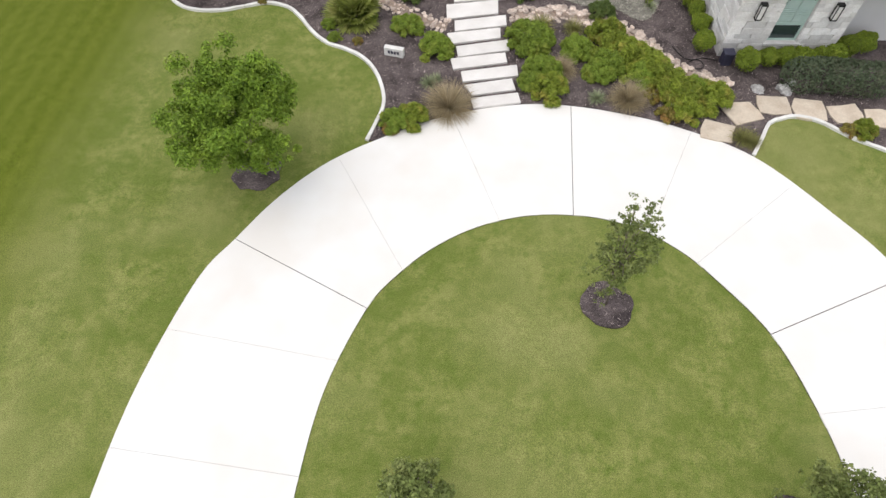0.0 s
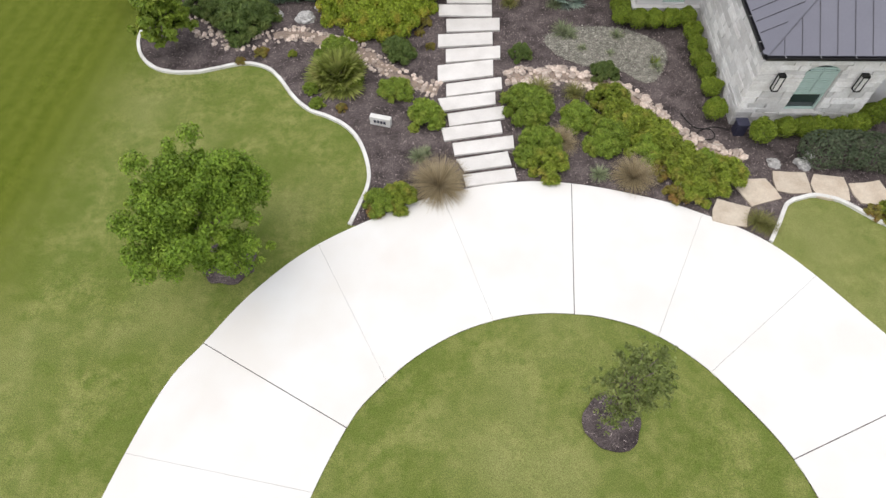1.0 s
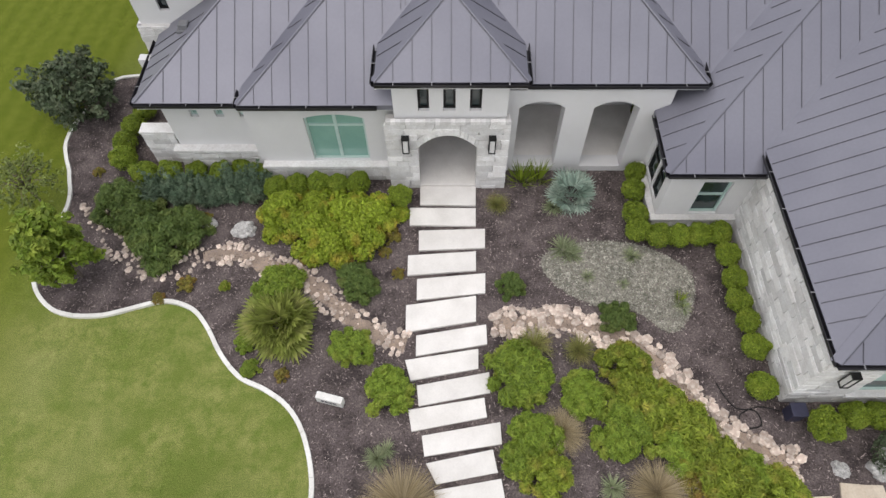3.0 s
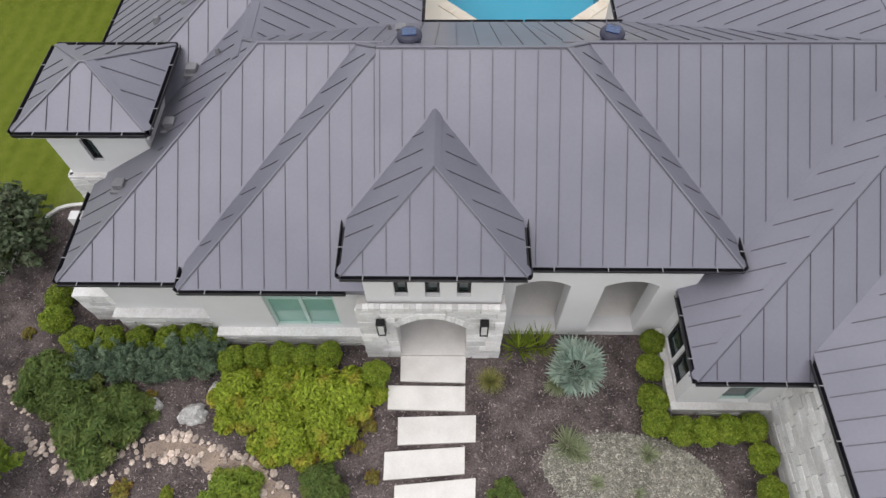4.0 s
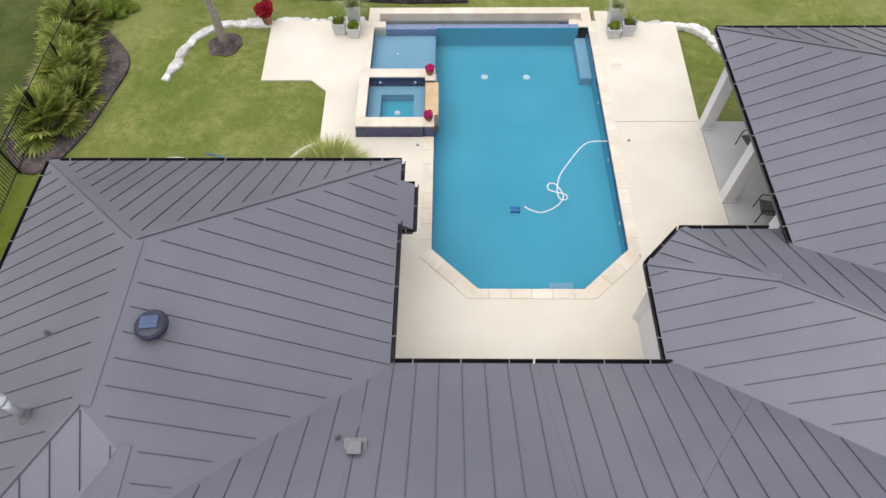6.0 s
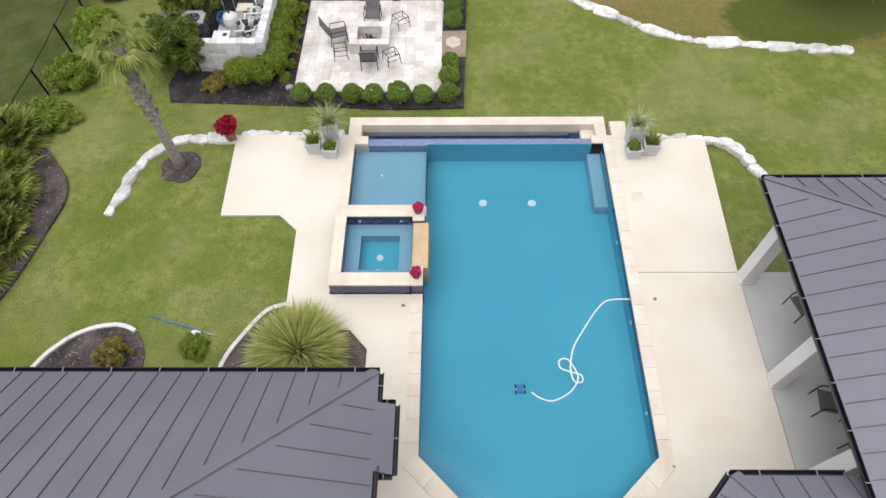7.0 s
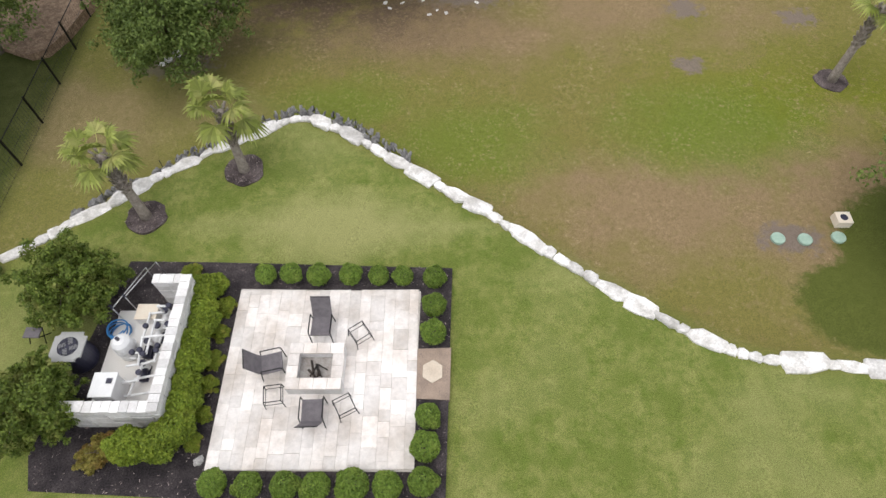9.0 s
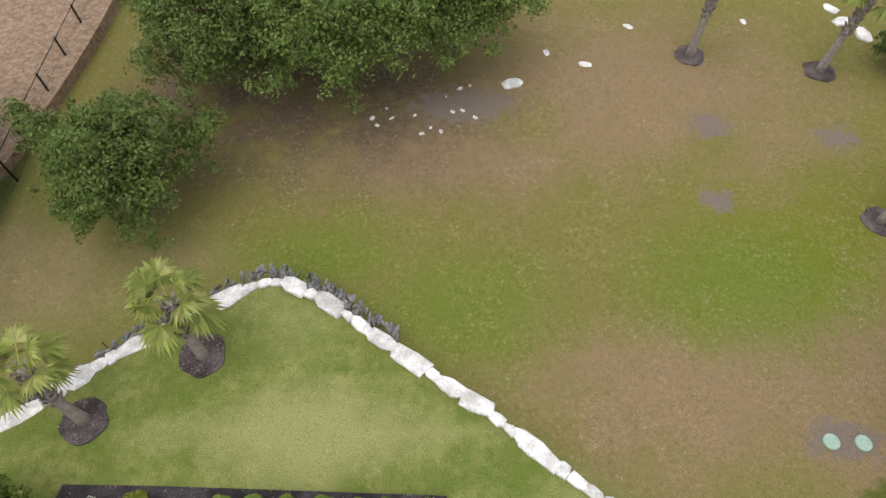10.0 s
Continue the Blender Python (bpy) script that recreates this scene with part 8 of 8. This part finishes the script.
def tree(x, y, height, trunk_r, crown, leaves, size, material, seed, label, group="", lean=(0, 0), long=1.9, name="tree", lobe=0.05):
    """A tapered trunk that forks into limbs, with a crown of many leaves in loose clumps round the limb ends."""
    rr = random.Random(seed)
    z0 = ground_height(x, y)
    ob = thing(name, label, "tree", group, (x, y, z0))
    cx, cy, cz, cr, ch = crown
    bm = bmesh.new()
    fork = Vector((lean[0] * 0.5, lean[1] * 0.5, height * 0.38))
    add_tube(bm, [(0, 0, -0.1), tuple(fork * 0.5 + Vector((0.03, 0.02, 0))), tuple(fork)], [trunk_r * 1.25, trunk_r, trunk_r * 0.8], 9)
    part("trunk", bm, BARK, ob, "", True)
    clumps = []
    bm = bmesh.new()
    n = max(34, int(cr * 20))
    for k in range(n):
        a = k * 2.39996 + rr.uniform(-0.3, 0.3)
        e = math.acos(1 - 1.75 * (k + 0.5) / n)
        q = rr.uniform(0.5, 0.88) * (1 + lobe * math.sin(3 * a + seed) + 0.5 * lobe * math.sin(5 * a + 2 * seed))
        tip = Vector((cx + cr * q * math.sin(e) * math.cos(a), cy + cr * q * math.sin(e) * math.sin(a), cz + ch * q * math.cos(e)))
        mid = fork.lerp(tip, 0.5) + Vector((0, 0, 0.12 * height))
        add_tube(bm, [tuple(fork), tuple(mid), tuple(tip)], [trunk_r * 0.5, trunk_r * 0.26, 0.008], 5)
        clumps.append((*tip, cr * rr.uniform(0.16, 0.26)))
        for _ in range(4):
            t2 = tip + Vector([rr.uniform(-0.36, 0.36) * cr for _ in range(3)])
            clumps.append((*t2, cr * rr.uniform(0.07, 0.19)))
        for _ in range(2):
            t2 = tip + (tip - Vector((cx, cy, cz))) * rr.uniform(0.1, 0.4) + Vector([rr.uniform(-0.1, 0.1) * cr for _ in range(3)])
            clumps.append((*t2, cr * rr.uniform(0.04, 0.09)))
    part("branchwork", bm, BARK, ob, "", True)
    me = leaf_mesh("crown", clumps, leaves, size, material, seed, 0.02, 0.5, long, 0.3)
    c = new("crown", me)
    c.parent = ob
    return ob


mulch_ring(-1.34, 19.55, 0.72, 1)
tree(-1.34, 19.55, 3.4, 0.05, (0, 0, 2.5, 1.7, 1.35), 62000, 0.046, LEAF_LIVE, 201, "young oak with a full bright green crown on the front lawn")
mulch_ring(8.58, 15.23, 0.66, 2)
tree(8.58, 15.23, 4.5, 0.03, (-0.15, 0.0, 2.55, 0.66, 2.2), 4600, 0.04, LEAF_AIRY, 202, "slender young live oak staked in a mulch ring", "young live oaks", (-0.4, 0.05))
mulch_ring(3.8, 10.1, 0.7, 3)
tree(3.8, 10.2, 2.4, 0.03, (0.0, 0.0, 1.5, 0.75, 0.8), 6500, 0.045, LEAF_AIRY, 203, "slender young live oak staked in a mulch ring", "young live oaks")
mulch_ring(12.1, 9.9, 0.7, 4)
tree(12.1, 9.9, 2.9, 0.03, (0.0, 0.0, 1.9, 0.95, 1.0), 7500, 0.045, LEAF_AIRY, 204, "slender young live oak staked in a mulch ring", "young live oaks")
tree(-4.85, 28.2, 2.9, 0.04, (0, 0, 1.5, 0.85, 1.35), 5200, 0.1, LEAF_MID, 205, "small glossy dark green magnolia in the corner of the bed")
tree(-6.75, 30.6, 2.2, 0.03, (0, 0, 1.3, 1.05, 0.8), 1300, 0.06, LEAF_AIRY, 206, "thin airy sapling on the side lawn")
tree(-6.7, 34.6, 2.0, 0.06, (0, 0, 1.0, 1.35, 0.9), 5200, 0.09, LEAF_HEDGE_GREY, 207, "wide grey-green shrubby tree at the bed's corner")
tree(-3.4, 62.55, 2.3, 0.06, (0, 0, 1.15, 1.3, 1.05), 26000, 0.05, LEAF_SCREEN, 208, "dense dark green shrubby tree by the pumps", "screening trees")
tree(-3.4, 59.2, 2.1, 0.06, (0, 0, 1.0, 1.2, 0.95), 24000, 0.05, LEAF_SCREEN, 209, "dense dark green shrubby tree by the pumps", "screening trees")
for x, y in ((-7.0, 61.1), (-7.1, 58.6), (-7.0, 56.4)):
    mulch_ring(x, y, 0.62, int(y))
wb = [(-6.1, 54.4), (-5.4, 53.2), (-5.6, 51.5), (-5.9, 50.0), (-6.5, 48.6), (-7.4, 48.2), (-8.6, 50), (-8.8, 54), (-7.4, 55.4)]
mulch_bed("mulch_bed", smooth_line(wb, 0.3, True), 0.47, "dark mulch bed of fan palms along the fence", 900, 12)
OAKS = [(-3.2, 73.2, 3.6, 2.5, 1.6, 301), (-1.2, 79.6, 4.4, 3.2, 1.9, 302), (3.6, 79.8, 5.0, 3.8, 2.2, 303), (7.4, 80.6, 4.6, 3.0, 2.0, 304), (23.0, 65.6, 4.2, 3.2, 1.8, 305), (-10.4, 73.5, 4.6, 3.0, 2.0, 306), (1.2, 83.6, 5.0, 3.6, 2.2, 307), (-11.0, 68.5, 4.4, 2.6, 1.8, 309), (25.3, 80.0, 1.8, 1.3, 1.0, 308)]
for x, y, h, r, ch, sd in OAKS:
    tree(x, y, h, 0.13, (0, 0, h * 0.66, r, ch), int(11000 * r), 0.07, LEAF_OAK, sd, "spreading live oak with small dark leaves", "live oaks", (0.2, 0.1), 2.0, lobe=0.22)


def palm(x, y, height, top, seed, crown_r=0.75, label="young fan palm with a rough grey trunk in the lawn", fronds=11, dry=0.42):
    """A trunk ringed with cut leaf bases and a crown of fans."""
    z0 = ground_height(x, y)
    rr = random.Random(seed)
    ob = thing("palm_tree", label, "palm", "palm trees", (x, y, z0))
    bm = bmesh.new()
    pts = [Vector((top[0] * t * t, top[1] * t * t, height * t - 0.1 * (t == 0))) for t in np.linspace(0, 1, 9)]
    add_tube(bm, [tuple(p) for p in pts], [0.2, 0.17, 0.15, 0.145, 0.14, 0.14, 0.14, 0.13, 0.1], 12)
    trunk = part("trunk", bm, PALM_BARK, ob, "", True)
    bm = bmesh.new()
    for k in range(58):
        t = 0.5 + 0.5 * k / 58
        p = Vector((top[0] * t * t, top[1] * t * t, height * t))
        add_box(bm, -0.035, 0.035, -0.02, 0.02, -0.04, 0.2, Matrix.Translation(p) @ Matrix.Rotation(k * 2.4, 4, "Z") @ Matrix.Translation((0, -0.14, 0)) @ Matrix.Rotation(0.5, 4, "X"))
    part("leaf_base", bm, PALM_BARK, trunk, "grey cut leaf bases")
    c = new("crown", fan_mesh("crown", fronds, crown_r * 0.75, crown_r * 0.8, LEAF_PALM, seed, -0.45, 22, dry))
    c.parent = ob
    c.location = (top[0], top[1], height)
    return ob


for x, y, h, top, sd, r in ((-2.15, 54.3, 4.0, (-0.45, 0.8), 401, 0.68), (-2.52, 65.5, 2.4, (-0.5, 0.5), 402, 0.8), (0.27, 67.3, 2.3, (-0.2, 0.5), 403, 0.9), (21.6, 72.4, 3.0, (0.5, 0.5), 404, 0.85), (17.0, 80.7, 3.5, (0.2, 0.3), 405, 0.85), (22.0, 79.8, 3.2, (0.5, 0.3), 406, 0.85)):
    mulch_ring(x, y, 0.62, sd)
    if sd == 401:
        palm(x, y, h, top, sd, r, "leaning fan palm with a ragged yellowing crown", 12, 0.7)
    else:
        palm(x, y, h, top, sd, r)
